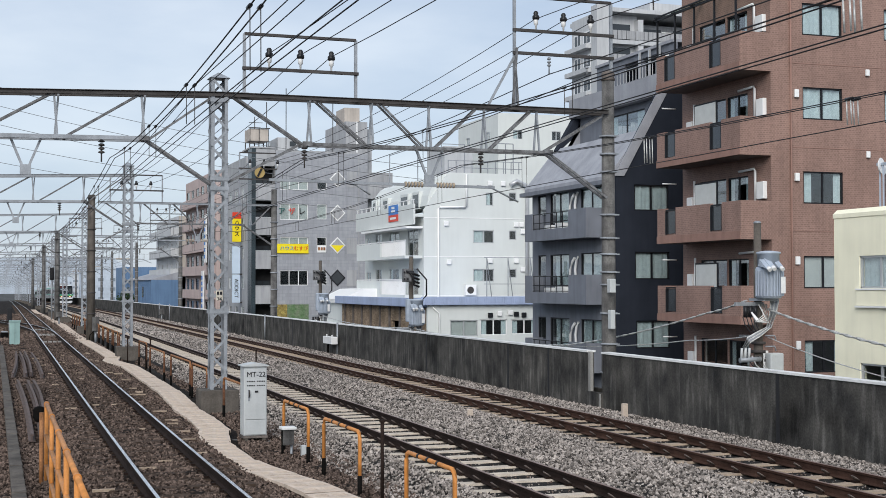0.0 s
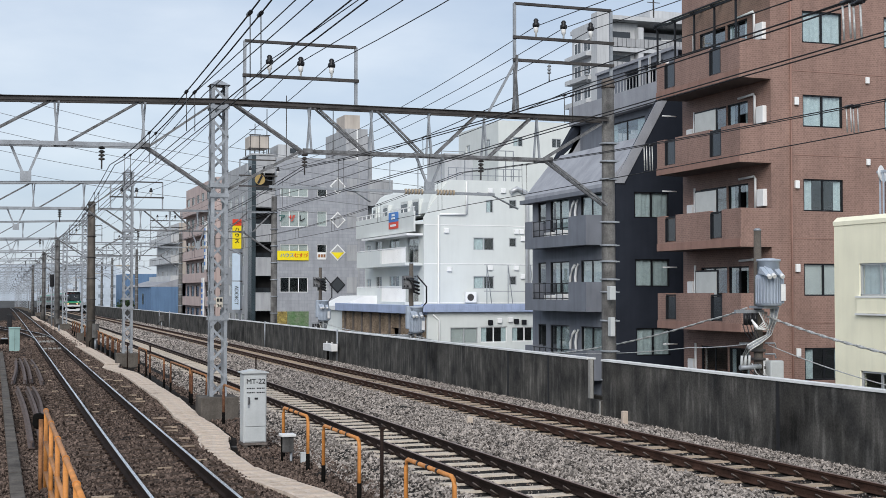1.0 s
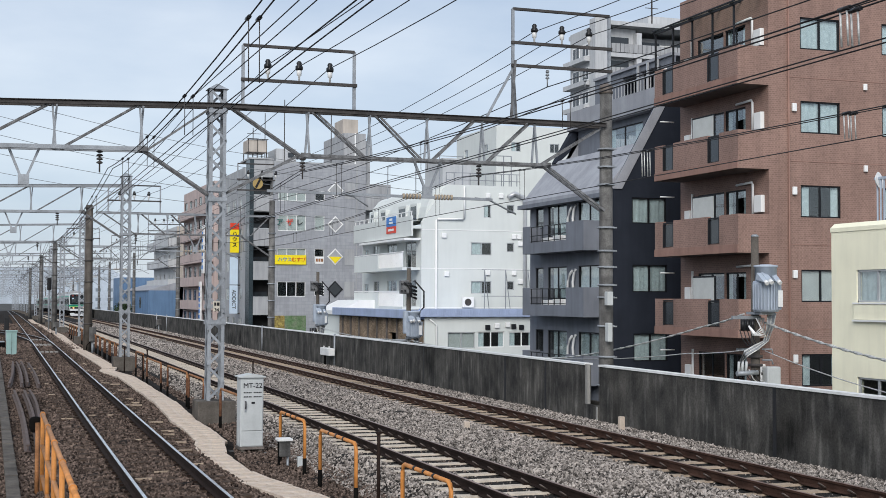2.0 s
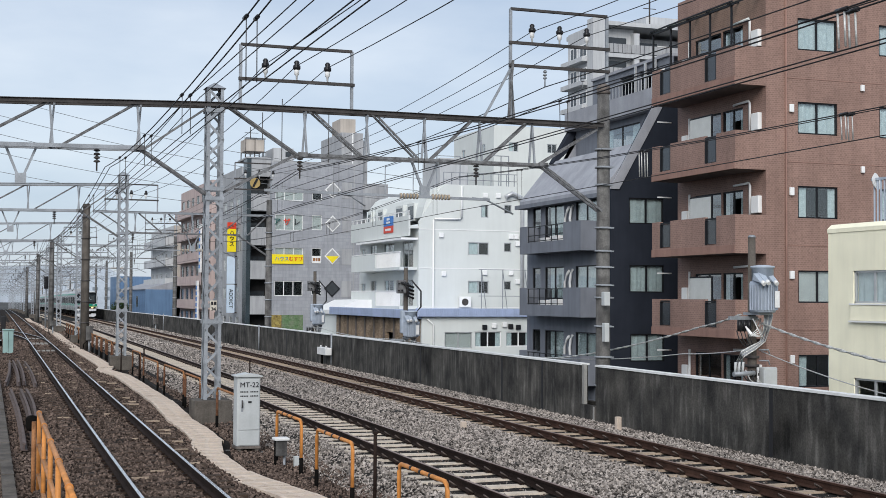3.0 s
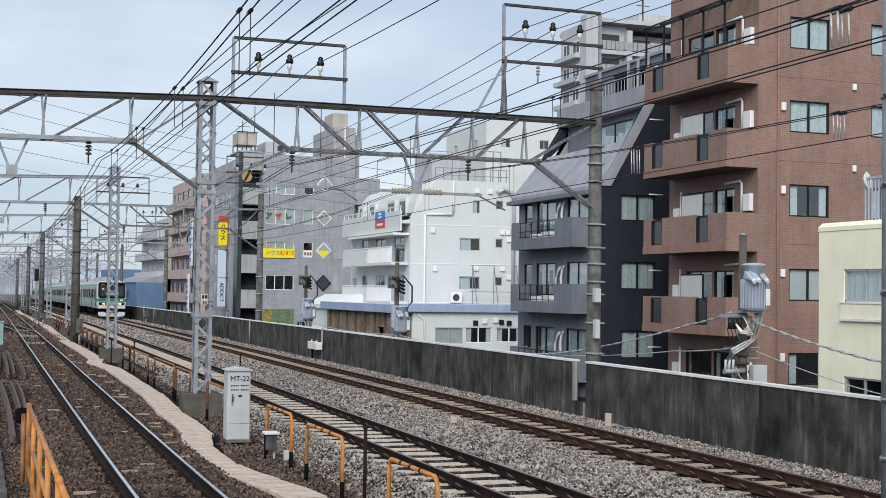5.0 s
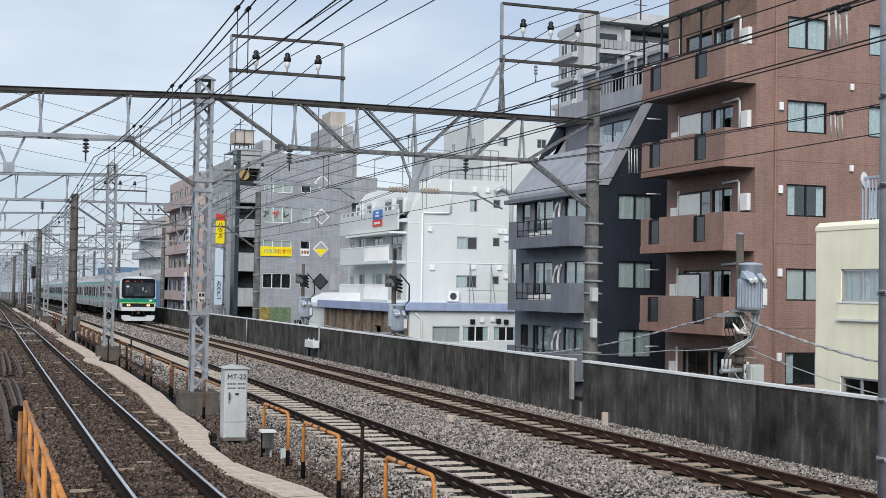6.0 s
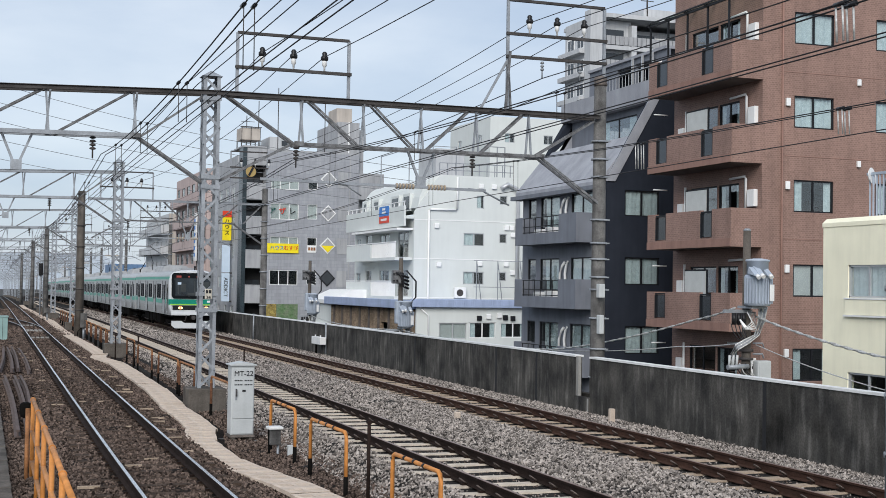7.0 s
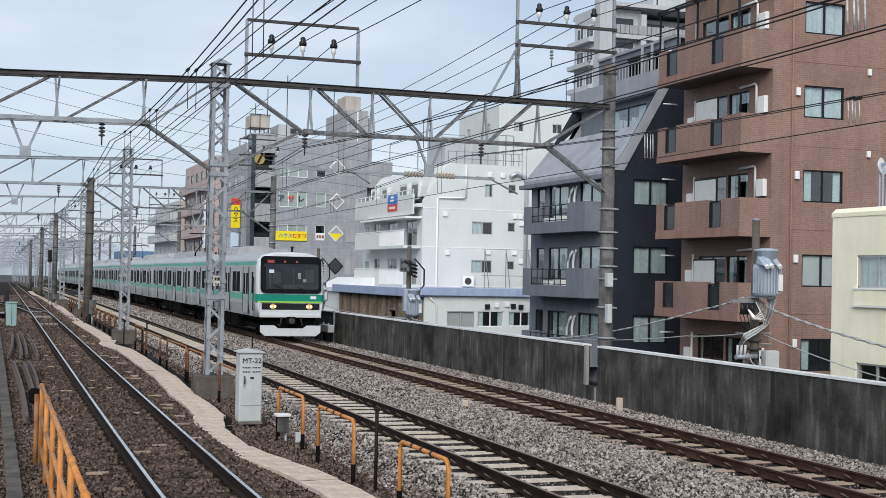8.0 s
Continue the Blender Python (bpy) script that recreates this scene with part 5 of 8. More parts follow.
    ac = part("air_conditioner", boxed(32.3, 33.1, y0 - 0.5, y0 - 0.15, 2.05, 2.8, bev=0.03), M_WHITE, b, "outdoor air conditioner unit")
    part("fan_grille", tube(bmesh.new(), (32.65, y0 - 0.515, 2.42), (32.65, y0 - 0.5, 2.42), 0.25, 16), M_STEEL_DARK, ac, "dark fan grille")
    bm = bmesh.new()
    for px in (33.6, 35.2, 36.9):
        bar(bm, (px, y0 - 1.2, 1.9), (px, y0 - 1.2, 4.7), 0.05)
        bar(bm, (px, y0 - 1.2, 4.7), (px + 0.6, y0 - 0.6, 1.9), 0.04)
    for z in (2.85, 4.7):
        bar(bm, (33.4, y0 - 1.2, z), (37.2, y0 - 1.2, z), 0.05)
    part("drying_frame", bm, M_STEEL, b, "thin steel drying frame")
    # rooftop railings and tank room
    bm = bmesh.new()
    for k in range(10):
        bar(bm, (x0 + 2.0 + 0.6 * k, y0 + 0.5, 10.5), (x0 + 2.0 + 0.6 * k, y0 + 0.5, 11.6), 0.05)
    for z in (11.1, 11.6):
        bar(bm, (x0 + 2.0, y0 + 0.5, z), (37.0, y0 + 0.5, z), 0.05)
    part("roof_railing", bm, M_STEEL, b, "thin roof railing", kind="stuff")
    part("roof_hut", boxed(32.3, 34.5, y0 + 4, y0 + 8, 10.5, 13.0), M_APART, b, "grey rooftop stair hut")
    bm = bmesh.new()
    for px, py in ((30.3, 99), (30.3, 92), (33.4, 90.5), (31.6, 90.5), (36, 89), (36.6, 89)):
        bar(bm, (px, py, 10.4), (px, py, 13.0), 0.06)
    bar(bm, (30.3, 99, 12.9), (30.3, 91, 12.9), 0.05)
    bar(bm, (31.6, 90.5, 13.0), (33.4, 90.5, 13.0), 0.05)
    bar(bm, (35.0, 89, 13.0), (36.6, 89, 13.0), 0.06)
    part("roof_frame", bm, M_STEEL, b, "steel rooftop frame", kind="stuff")
    sg = part("banner", boxed(x0 - 0.80, x0 - 0.765, 91.3, 93.6, 7.9, 8.6), M_SIGN_B, b, "blue upper half of a property banner")
    part("banner_lower", boxed(x0 - 0.80, x0 - 0.765, 91.3, 93.6, 7.4, 7.89), M_SIGN_R, sg, "red lower half")
    bm = bmesh.new()
    for z, w in ((8.4, 0.7), (8.15, 0.9), (7.64, 1.4)):
        box(bm, x0 - 0.812, x0 - 0.803, 92.45 - w / 2, 92.45 + w / 2, z - 0.08, z + 0.08)
    part("lettering_bars", bm, M_WHITE, sg, "white bars of unreadable lettering")


def building_low():
    x0, y0, y1 = 25.3, 75.0, 94.6
    b = thing("low_annex", x0, y0, STREET, "low white annex with pale blue fascia and brown brick side", "building")
    fh = [(26.75, 28.5, -0.3, 0.66), (28.67, 30.4, -0.26, 0.7), (30.7, 32.4, -0.22, 0.68)]
    part("wall", facade(bmesh.new(), "y", y0, 0.2, x0, 33.5, STREET, 1.7, fh), M_WHITEWALL, b)
    part("wall", facade(bmesh.new(), "x", x0, 0.2, y0 + 0.2, y1, STREET, 1.4, [(80.5, 82.2, -1.5, 0.5)]), M_BRICKWORK, b, "mottled brick wall")
    part("wall", boxed(33.3, 33.5, y0 + 0.2, y1, STREET, 1.7), M_WHITEWALL, b)
    part("wall", boxed(x0 + 0.2, 33.3, y1 - 0.2, y1, STREET, 1.7), M_WHITEWALL, b)
    part("roof", prism(bmesh.new(), [(x0 - 0.35, 1.45), (33.6, 1.62), (33.6, 1.78), (x0 - 0.35, 1.62)], "y", y0 + 0.05, y1 + 0.2), M_FASCIA, b)
    part("fascia", boxed(x0 - 0.4, 33.6, y0 - 0.3, y0 - 0.005, 1.58, 2.08, bev=0.03), M_FASCIA, b, "pale blue roof fascia")
    part("fascia", boxed(x0 - 0.5, x0 - 0.36, y0 - 0.3, y1 + 0.2, 1.45, 2.0, bev=0.03), M_FASCIA, b, "pale blue roof fascia")
    bm = bmesh.new()
    for k in range(60):
        box(bm, x0 - 0.4 + 0.145 * k, x0 - 0.37 + 0.145 * k, y0 - 0.32, y0 - 0.302, 1.6, 2.05)
    part("ribs", bm, M_FASCIA, b, "sheet ribs")
    for k in range(9):
        part("pilaster", boxed(x0 - 0.09, x0 - 0.003, y0 + 0.8 + 2.2 * k, y0 + 1.05 + 2.2 * k, STREET, 1.4), M_STEEL_RUST, b, "dark red-brown pilaster")
    part("room_backing", boxed(x0 + 1.8, 33.3, y0 + 1.8, y0 + 1.9, STREET, 1.4), M_DEEP_SHADE, b)
    for k, (a, c, d, e) in enumerate(fh):
        window(b, "y", y0, a, c, d, e, M_ALU if k == 0 else M_WHITE, "blind" if k == 0 else "edges")
    for u, v, m in ((29.3, 0.95, M_DARKFRAME), (29.9, 1.05, M_WHITE), (30.6, 1.1, M_WHITE), (31.0, 1.0, M_DARKFRAME), (31.5, 0.95, M_DARKFRAME)):
        vent_hood(b, "y", y0, u, v, m, 0.3)
    part("downpipe", hose(bmesh.new(), [(26.0, y0 - 0.1, -3), (26.0, y0 - 0.1, 1.1), (25.6, y0 - 0.1, 1.45)], 0.05), M_WHITE, b)
    # white low block with a sloping roof to the far side
    t = thing("low_white_block", x0 + 0.2, y1 + 0.3, STREET, "low white rendered block with a gently sloping white roof", "building")
    part("wall", boxed(x0 + 0.2, 30.5, y1 + 0.3, 101.0, STREET, 1.45), M_WHITEWALL, t)
    part("roof", prism(bmesh.new(), [(x0 + 0.0, 1.453), (30.5, 1.453), (30.5, 2.6), (x0 + 1.6, 2.5), (x0 + 0.0, 1.75)], "y", y1 + 0.25, 101.2), M_WHITE, t, "sloping white sheet roof")
    part("wall", boxed(x0 - 0.3, x0 + 0.19, y1 + 1.5, 100.4, STREET, 0.0), M_WHITEWALL, t)
    for ya in (y1 + 2.2, y1 + 4.0):
        part("window_pane", boxed(x0 - 0.33, x0 - 0.303, ya, ya + 1.4, -1.5, -0.3), M_TRAINLIKE_GLASS, t, "dark window")


def letter_part(text, m, parent, loc, size, axis="y", vertical=False, name="lettering", label="", bold=0.0):
    """Raised lettering from the built-in font, turned into a mesh."""
    cu = bpy.data.curves.new(name, "FONT")
    cu.body, cu.size, cu.extrude, cu.align_x, cu.align_y = text, size, 0.01, "CENTER", "CENTER"
    cu.offset = bold
    tmp = new("tmp_text", cu)
    me = bpy.data.meshes.new_from_object(tmp.evaluated_get(bpy.context.evaluated_depsgraph_get()))
    bpy.data.objects.remove(tmp)
    rot = Matrix.Rotation(radians(90), 4, "X")
    if axis == "x":
        rot = Matrix.Rotation(radians(-90), 4, "Z") @ rot
    if vertical:
        rot = rot @ Matrix.Rotation(radians(-90), 4, "Z")
    me.transform(Matrix.Translation(Vector(loc) - base_of(parent)) @ rot)
    me.materials.append(m)
    ob = new(name, me)
    ob.parent = parent
    return tagged(ob, label)


M_CHAR_FAR = mat("dark_teal_glazing", (0.035, 0.05, 0.058), 0.3, var=0.3, scale=0.6, fine=10, bump=0.05, spec=0.4)


def building_tile():
    x0, y0, y1 = 26.9, 125.0, 140.0
    b = thing("office_building", x0, y0, STREET, "grey tiled office building with yellow sign strips and diamond windows", "building")
    rows = [(13.0, 11.95), (10.6, 9.07), (7.4, 5.95), (4.2, 2.78)]
    fh = []
    for i, (zt, zb) in enumerate(rows):
        fh += [(26.98 + 0.3, 30.02, zb, zt), (30.9, 31.86, zb + 0.1, zt)]
    part("wall", facade(bmesh.new(), "y", y0, 0.25, x0, 36.0, STREET, 15.6, fh), M_TILEGREY, b)
    part("wall", boxed(x0, x0 + 0.25, y0 + 0.25, y1, STREET, 15.6), M_TILEPALE, b)
    bx = x0 - 1.9
    # shade of the balcony recess is painted into this back wall
    part("bay_back", boxed(bx, x0 - 0.003, 126.9, 127.1, STREET, 15.6), M_DEEP_SHADE, b, "balcony back wall with recess shade in its near-black colour")
    part("bay_side", boxed(bx - 0.4, bx, 125.35, 127.2, STREET, 15.9), M_CHAR_FAR, b, "dark teal glazed side of the bay")
    part("bay_roof", boxed(bx - 0.45, x0 - 0.003, 125.3, 130.0, 15.9, 16.05), M_TILEPALE, b)
    part("bay_wall", boxed(bx + 0.003, x0 - 0.003, 125.4, 125.6, 14.2, 15.9), M_TILEPALE, b, "pale top panel of the bay")
    for za, zb in ((10.9, 12.45), (7.6, 9.25), (4.35, 6.05), (1.0, 2.7), (-2.4, -0.7)):
        bal = part("balcony", boxed(bx + 0.003, x0 - 0.003, 125.42, 126.9, za, za + 0.15), M_TILEPALE, b)
        part("parapet", boxed(bx + 0.003, x0 - 0.003, 125.3, 125.42, za, zb), M_TILEPALE, bal, "pale concrete balcony front")
        part("balcony_rail", boxed(bx + 0.003, x0 - 0.003, 125.28, 125.44, zb + 0.002, zb + 0.06), M_ALU, bal, "bright rail cap")
        dr = part("balcony_door", boxed(bx + 0.2, x0 - 0.2, 126.86, 126.897, za + 0.15, za + 2.3), M_DARKFRAME, bal, "dark balcony door")
        for k in range(2):
            part("pane", boxed(bx + 0.27 + 0.74 * k, bx + 0.93 + 0.74 * k, 126.835, 126.857, za + 0.25, za + 2.2), M_TRAINLIKE_GLASS, dr)
    part("wall", boxed(35.75, 36.0, y0 + 0.25, y1, STREET, 15.6), M_TILEGREY, b)
    part("wall", boxed(x0 + 2.4, 35.75, y1 - 0.25, y1, STREET, 15.6), M_TILEGREY, b)
    part("roof", boxed(x0, 36.0, y0, y1, 15.6, 15.75), M_TILEPALE, b)
    part("room_backing", boxed(x0 + 0.3, 35.7, y0 + 2.2, y0 + 2.3, STREET, 15.4), M_DEEP_SHADE, b)
    for k, (a, c, d, e) in enumerate(fh):
        window(b, "y", y0, a, c, d, e, M_WHITE, "blind" if k in (0, 2, 3, 4) else "none", split=2 if c - a > 2 else 0)
    for z in (13.1, 9.8, 6.65, 3.5):
        p = [(32.95 - 0.0, z - 0.82), (33.75, z), (32.95, z + 0.82), (32.15, z)]
        dw = part("diamond_window", prism(bmesh.new(), p, "y", y0 - 0.06, y0 - 0.003), M_COPING if z > 4 else M_DARKFRAME, b, "diamond-shaped window frame")
        q = [(32.95, z - 0.66), (33.6, z), (32.95, z + 0.66), (32.3, z)]
        part("pane", prism(bmesh.new(), q, "y", y0 - 0.075, y0 - 0.062), M_TILEPALE if z > 6 else M_TRAINLIKE_GLASS, dw)
        if 6 < z < 7:
            part("sign_panel", prism(bmesh.new(), [(32.95, z - 0.66), (33.6, z), (32.3, z)], "y", y0 - 0.09, y0 - 0.077), M_SIGN_Y, dw, "yellow notice in the diamond window")
        part("panel", boxed(33.9, 34.88, y0 - 0.03, y0 - 0.003, z - 0.8, z + 0.75), M_TILEPALE, b, "pale blank window panel")
    sg = part("sign_board", boxed(27.0, 30.05, y0 - 0.14, y0 - 0.004, 5.85, 6.75), M_SIGN_Y, b, "long yellow shop sign")
    letter_part("ハウス", M_SIGN_B, sg, (27.95, y0 - 0.16, 6.3), 0.46, label="blue shop lettering", bold=0.006)
    letter_part("むすび", M_SIGN_R, sg, (29.3, y0 - 0.16, 6.3), 0.46, label="red shop lettering", bold=0.006)
    for k, (ch, m) in enumerate((("ア", M_SIGN_TEAL), ("ザ", M_SIGN_R), ("レ", M_INK))):
        letter_part(ch, m, b, (27.45 + 0.98 * k, y0 - 0.02, 9.85), 0.72, label="window letter", bold=0.008)
    part("notice", boxed(30.95, 31.8, y0 - 0.03, y0 - 0.004, 5.95, 6.65), M_WHITE, b, "white notice with orange squares")
    for k in range(3):
        part("notice_square", boxed(31.02 + 0.26 * k, 31.22 + 0.26 * k, y0 - 0.045, y0 - 0.032, 6.15, 6.45), M_ORANGE_OLD, b, "faded orange square")
    part("mural", boxed(27.0, 28.0, y0 - 0.04, y0 - 0.004, -0.6, 0.95), M_POSTER_WARM, b, "brown and gold shop poster")
    part("mural", boxed(28.02, 30.1, y0 - 0.04, y0 - 0.004, -0.6, 0.95), M_POSTER, b, "green patterned shop poster")
    # dark columns of the end face
    part("column", boxed(35.05, 35.15, y0 - 0.05, y0 - 0.004, STREET, 15.6), M_TILEPALE, b)
    # rooftop
    tk = part("water_tank", boxed(24.7, 26.6, 127.0, 129.4, 16.75, 17.95, bev=0.05), M_BEIGE, b, "dull cream rooftop water tank")
    for px in (24.75, 25.65, 26.55):
        for py in (127.1, 129.3):
            part("tank_leg", bar(bmesh.new(), (px, py, 16.05), (px, py, 16.75), 0.09), M_STEEL_DARK, tk)
            part("tank_strap", bar(bmesh.new(), (px, py - 0.12, 16.75), (px, py - 0.12, 18.0), 0.05), M_STEEL_DARK, tk)
    for z in (16.7, 18.0):
        part("tank_beam", bar(bmesh.new(), (24.6, 126.93, z), (26.7, 126.93, z), 0.08), M_STEEL_DARK, tk)
    hut = part("roof_hut", boxed(27.7, 29.7, 128, 132, 15.75, 17.3), M_APART, b, "white rooftop stair hut")
    part("hut_window", boxed(28.9, 29.5, 127.97, 127.997, 16.45, 16.95), M_TRAINLIKE_GLASS, hut)
    bm = bmesh.new()
    for px, py, z in ((27.0, 130, 21), (28.3, 127, 22), (33, 127, 21), (26.6, 134, 20)):
        bar(bm, (px, py, 15.7), (px, py, z), 0.07)
    bar(bm, (26.0, 134, 19.4), (27.4, 134, 19.4), 0.05)
    bar(bm, (26.1, 134, 18.9), (27.2, 134, 18.9), 0.05)
    part("antenna", bm, M_STEEL_DARK, b, "thin roof antennas", kind="stuff")


def building_tower():
    b = thing("tower_block", 40, 160, STREET, "pale grey slab tower behind the office building", "building")
    part("wall", boxed(41.9, 44.6, 155, 165, STREET, 22.6), M_TILEPALE, b)
    part("wall", boxed(44.62, 45.3, 155.5, 165, STREET, 21.8), M_TILEPALE, b)
    part("service_slot", boxed(44.1, 44.6, 154.9, 154.99, STREET, 18.6), M_CHARCOAL, b, "dark service slot")
    part("ledge", boxed(43.5, 47.5, 154, 156.5, 13.2, 16.4), M_TILEPALE, b, "projecting concrete box")
    part("roof_tank", boxed(42.0, 43.9, 156, 160, 22.6, 24.4), M_BEIGE, b, "cream tank housing")
    part("pipe", boxed(43.2, 43.35, 154.9, 154.99, 10, 22.6), M_WHITE, b)


def block(name, label, x0, x1, y0, y1, z1, wall_mat, storeys, cols_front, cols_side, side_mat=None, z_first=-4.5, storey=2.9, frame_mat=None, balcony=None, win=(1.5, 1.3)):
    """A plainer building: walls with openings, windows with panes on both visible faces, optional balconies."""
    b = thing(name, x0, y0, STREET, label, "building")
    w, h = win
    fh = [(x0 + (x1 - x0) * (k + 0.5) / cols_front - w / 2, x0 + (x1 - x0) * (k + 0.5) / cols_front + w / 2, z_first + storey * i, z_first + storey * i + h) for i in range(storeys) for k in range(cols_front)]
    sh = [(y0 + (y1 - y0) * (k + 0.5) / cols_side - w / 2, y0 + (y1 - y0) * (k + 0.5) / cols_side + w / 2, z_first + storey * i, z_first + storey * i + h) for i in range(storeys) for k in range(cols_side)]
    shell(b, x0, x1, y0, y1, z1, wall_mat, fh, sh, M_GREYROOF, side_mat=side_mat)
    for k, (a, c, d, e) in enumerate(fh):
        window(b, "y", y0, a, c, d, e, frame_mat or M_ALU, ("half", "none", "blind")[k % 3])
    for k, (a, c, d, e) in enumerate(sh):
        window(b, "x", x0, a, c, d, e, frame_mat or M_ALU, ("none", "edges", "blind")[k % 3])
    if balcony:
        for i in range(storeys):
            z = z_first - 0.6 + storey * i
            bal = part("balcony", boxed(x0 - balcony, x0 - 0.003, y0 + 0.3, y1 - 0.3, z - 0.15, z), side_mat or wall_mat, b)
            part("parapet", boxed(x0 - balcony, x0 - balcony + 0.12, y0 + 0.3, y1 - 0.3, z, z + 1.05), side_mat or wall_mat, bal)
            part("parapet", boxed(x0 - balcony + 0.12, x0 - 0.003, y0 + 0.3, y0 + 0.42, z, z + 1.05), side_mat or wall_mat, bal)
    return b


def building_tall():
    """The pale high-rise behind the brown and grey houses."""
    x0, y0, y1 = 69.9, 143.0, 150.6
    b = thing("high_rise", x0, y0, STREET, "tall pale grey apartment high-rise with slatted balconies behind the houses", "building")
    part("wall", boxed(x0, x0 + 6.0, y0 + 1.6, y1, STREET, 35.6), M_APART, b)
    part("wall", boxed(x0 + 6.0, 98, y0 + 3.4, y1 + 4, STREET, 35.0), M_TILEPALE, b)
    part("column", boxed(x0 - 0.25, x0 + 1.5, y0, y0 + 1.6, STREET, 36.4), M_APART, b, "pale corner pier")
    part("column", boxed(x0 + 5.6, x0 + 6.3, y0 + 0.6, y0 + 3.4, STREET, 35.0), M_APART, b, "pale pier")
    for i in range(13):
        z = 32.4 - 2.9 * i
        bal = part("balcony", boxed(x0 + 1.5, 98, y0 + 0.5, y0 + 3.4, z - 0.5, z), M_APART, b, "white balcony edge")
        bm = bmesh.new()
        for k in range(44):
            box(bm, x0 + 1.6 + 0.6 * k, x0 + 2.12 + 0.6 * k, y0 + 0.52, y0 + 0.58, z + 0.1, z + 1.15)
        part("railing", bm, M_TILEPALE, bal, "pale slatted balcony railing", kind="stuff")
        for k in range(4):
            part("balcony_window", boxed(x0 + 6.9 + 5 * k, x0 + 10.2 + 5 * k, y0 + 3.36, y0 + 3.397, z, z + 2.1), M_TRAINLIKE_GLASS, bal, "dark balcony door")
        part("balcony_window", boxed(x0 + 2.2, x0 + 5.0, y0 + 1.56, y0 + 1.597, z, z + 2.1), M_TRAINLIKE_GLASS, bal, "dark balcony door")
        for ya in (y0 + 2.2, y0 + 4.9):
            wl = part("window", boxed(x0 - 0.05, x0 - 0.003, ya, ya + 2.0, z - 0.3, z + 1.3), M_WHITE, b)
            for k in range(2):
                part("pane", boxed(x0 - 0.075, x0 - 0.052, ya + 0.15 + 0.9 * k, ya + 0.85 + 0.9 * k, z - 0.15, z + 1.15), M_TRAINLIKE_GLASS, wl)
        part("side_ledge", boxed(x0 - 0.9, x0 - 0.003, y0 + 1.7, y1 + 0.3, z - 1.0, z - 0.45), M_APART, b, "pale side ledge")
    part("roof_edge", boxed(x0 + 1.6, 98.5, y0 + 0.2, y1 + 4, 35.7, 36.2), M_APART, b, "roof slab edge")
    part("roof_hut", boxed(x0 + 9, x0 + 15, y0 + 4, y0 + 9, 36.2, 38.0), M_APART, b)
    bm = bmesh.new()
    bar(bm, (x0 + 9.5, y0 + 4, 36), (x0 + 9.5, y0 + 4, 43), 0.15)
    bar(bm, (x0 + 8.6, y0 + 4, 39), (x0 + 10.4, y0 + 4, 39), 0.08)
    part("antenna", bm, M_STEEL_DARK, b, kind="stuff")


M_GREENSHEET = glass("green_translucent_sheet", (0.55, 0.72, 0.66), 0.3)
M_TRAINLIKE_GLASS = mat("far_dark_window", (0.03, 0.035, 0.04), 0.12, var=0.1, bump=0, spec=0.6)
M_POSTER = mat("green_poster", (0.45, 0.52, 0.36), 0.6, var=0.5, scale=1.6, fine=6, bump=0, tint=(0.10, 0.22, 0.08))
M_POSTER_WARM = mat("gold_poster", (0.30, 0.20, 0.08), 0.6, var=0.5, scale=3, fine=9, bump=0, tint=(0.50, 0.40, 0.12))
building_brown()
building_cream()
building_grey()
building_white()
building_low()
building_tile()
building_tower()
building_tall()


# ---- the train ----
CAR = 20.0


def section(inset=0.0, roof=3.65):
    h = 1.475 - inset
    return [(-h + 0.07, 0.95), (h - 0.07, 0.95), (h, 1.45), (h, 3.05), (h - 0.06, 3.32), (h - 0.28, 3.52), (h - 0.75, roof - 0.03), (0, roof), (-h + 0.75, roof - 0.03), (-h + 0.28, 3.52), (-h + 0.06, 3.32), (-h, 3.05), (-h, 1.45)]


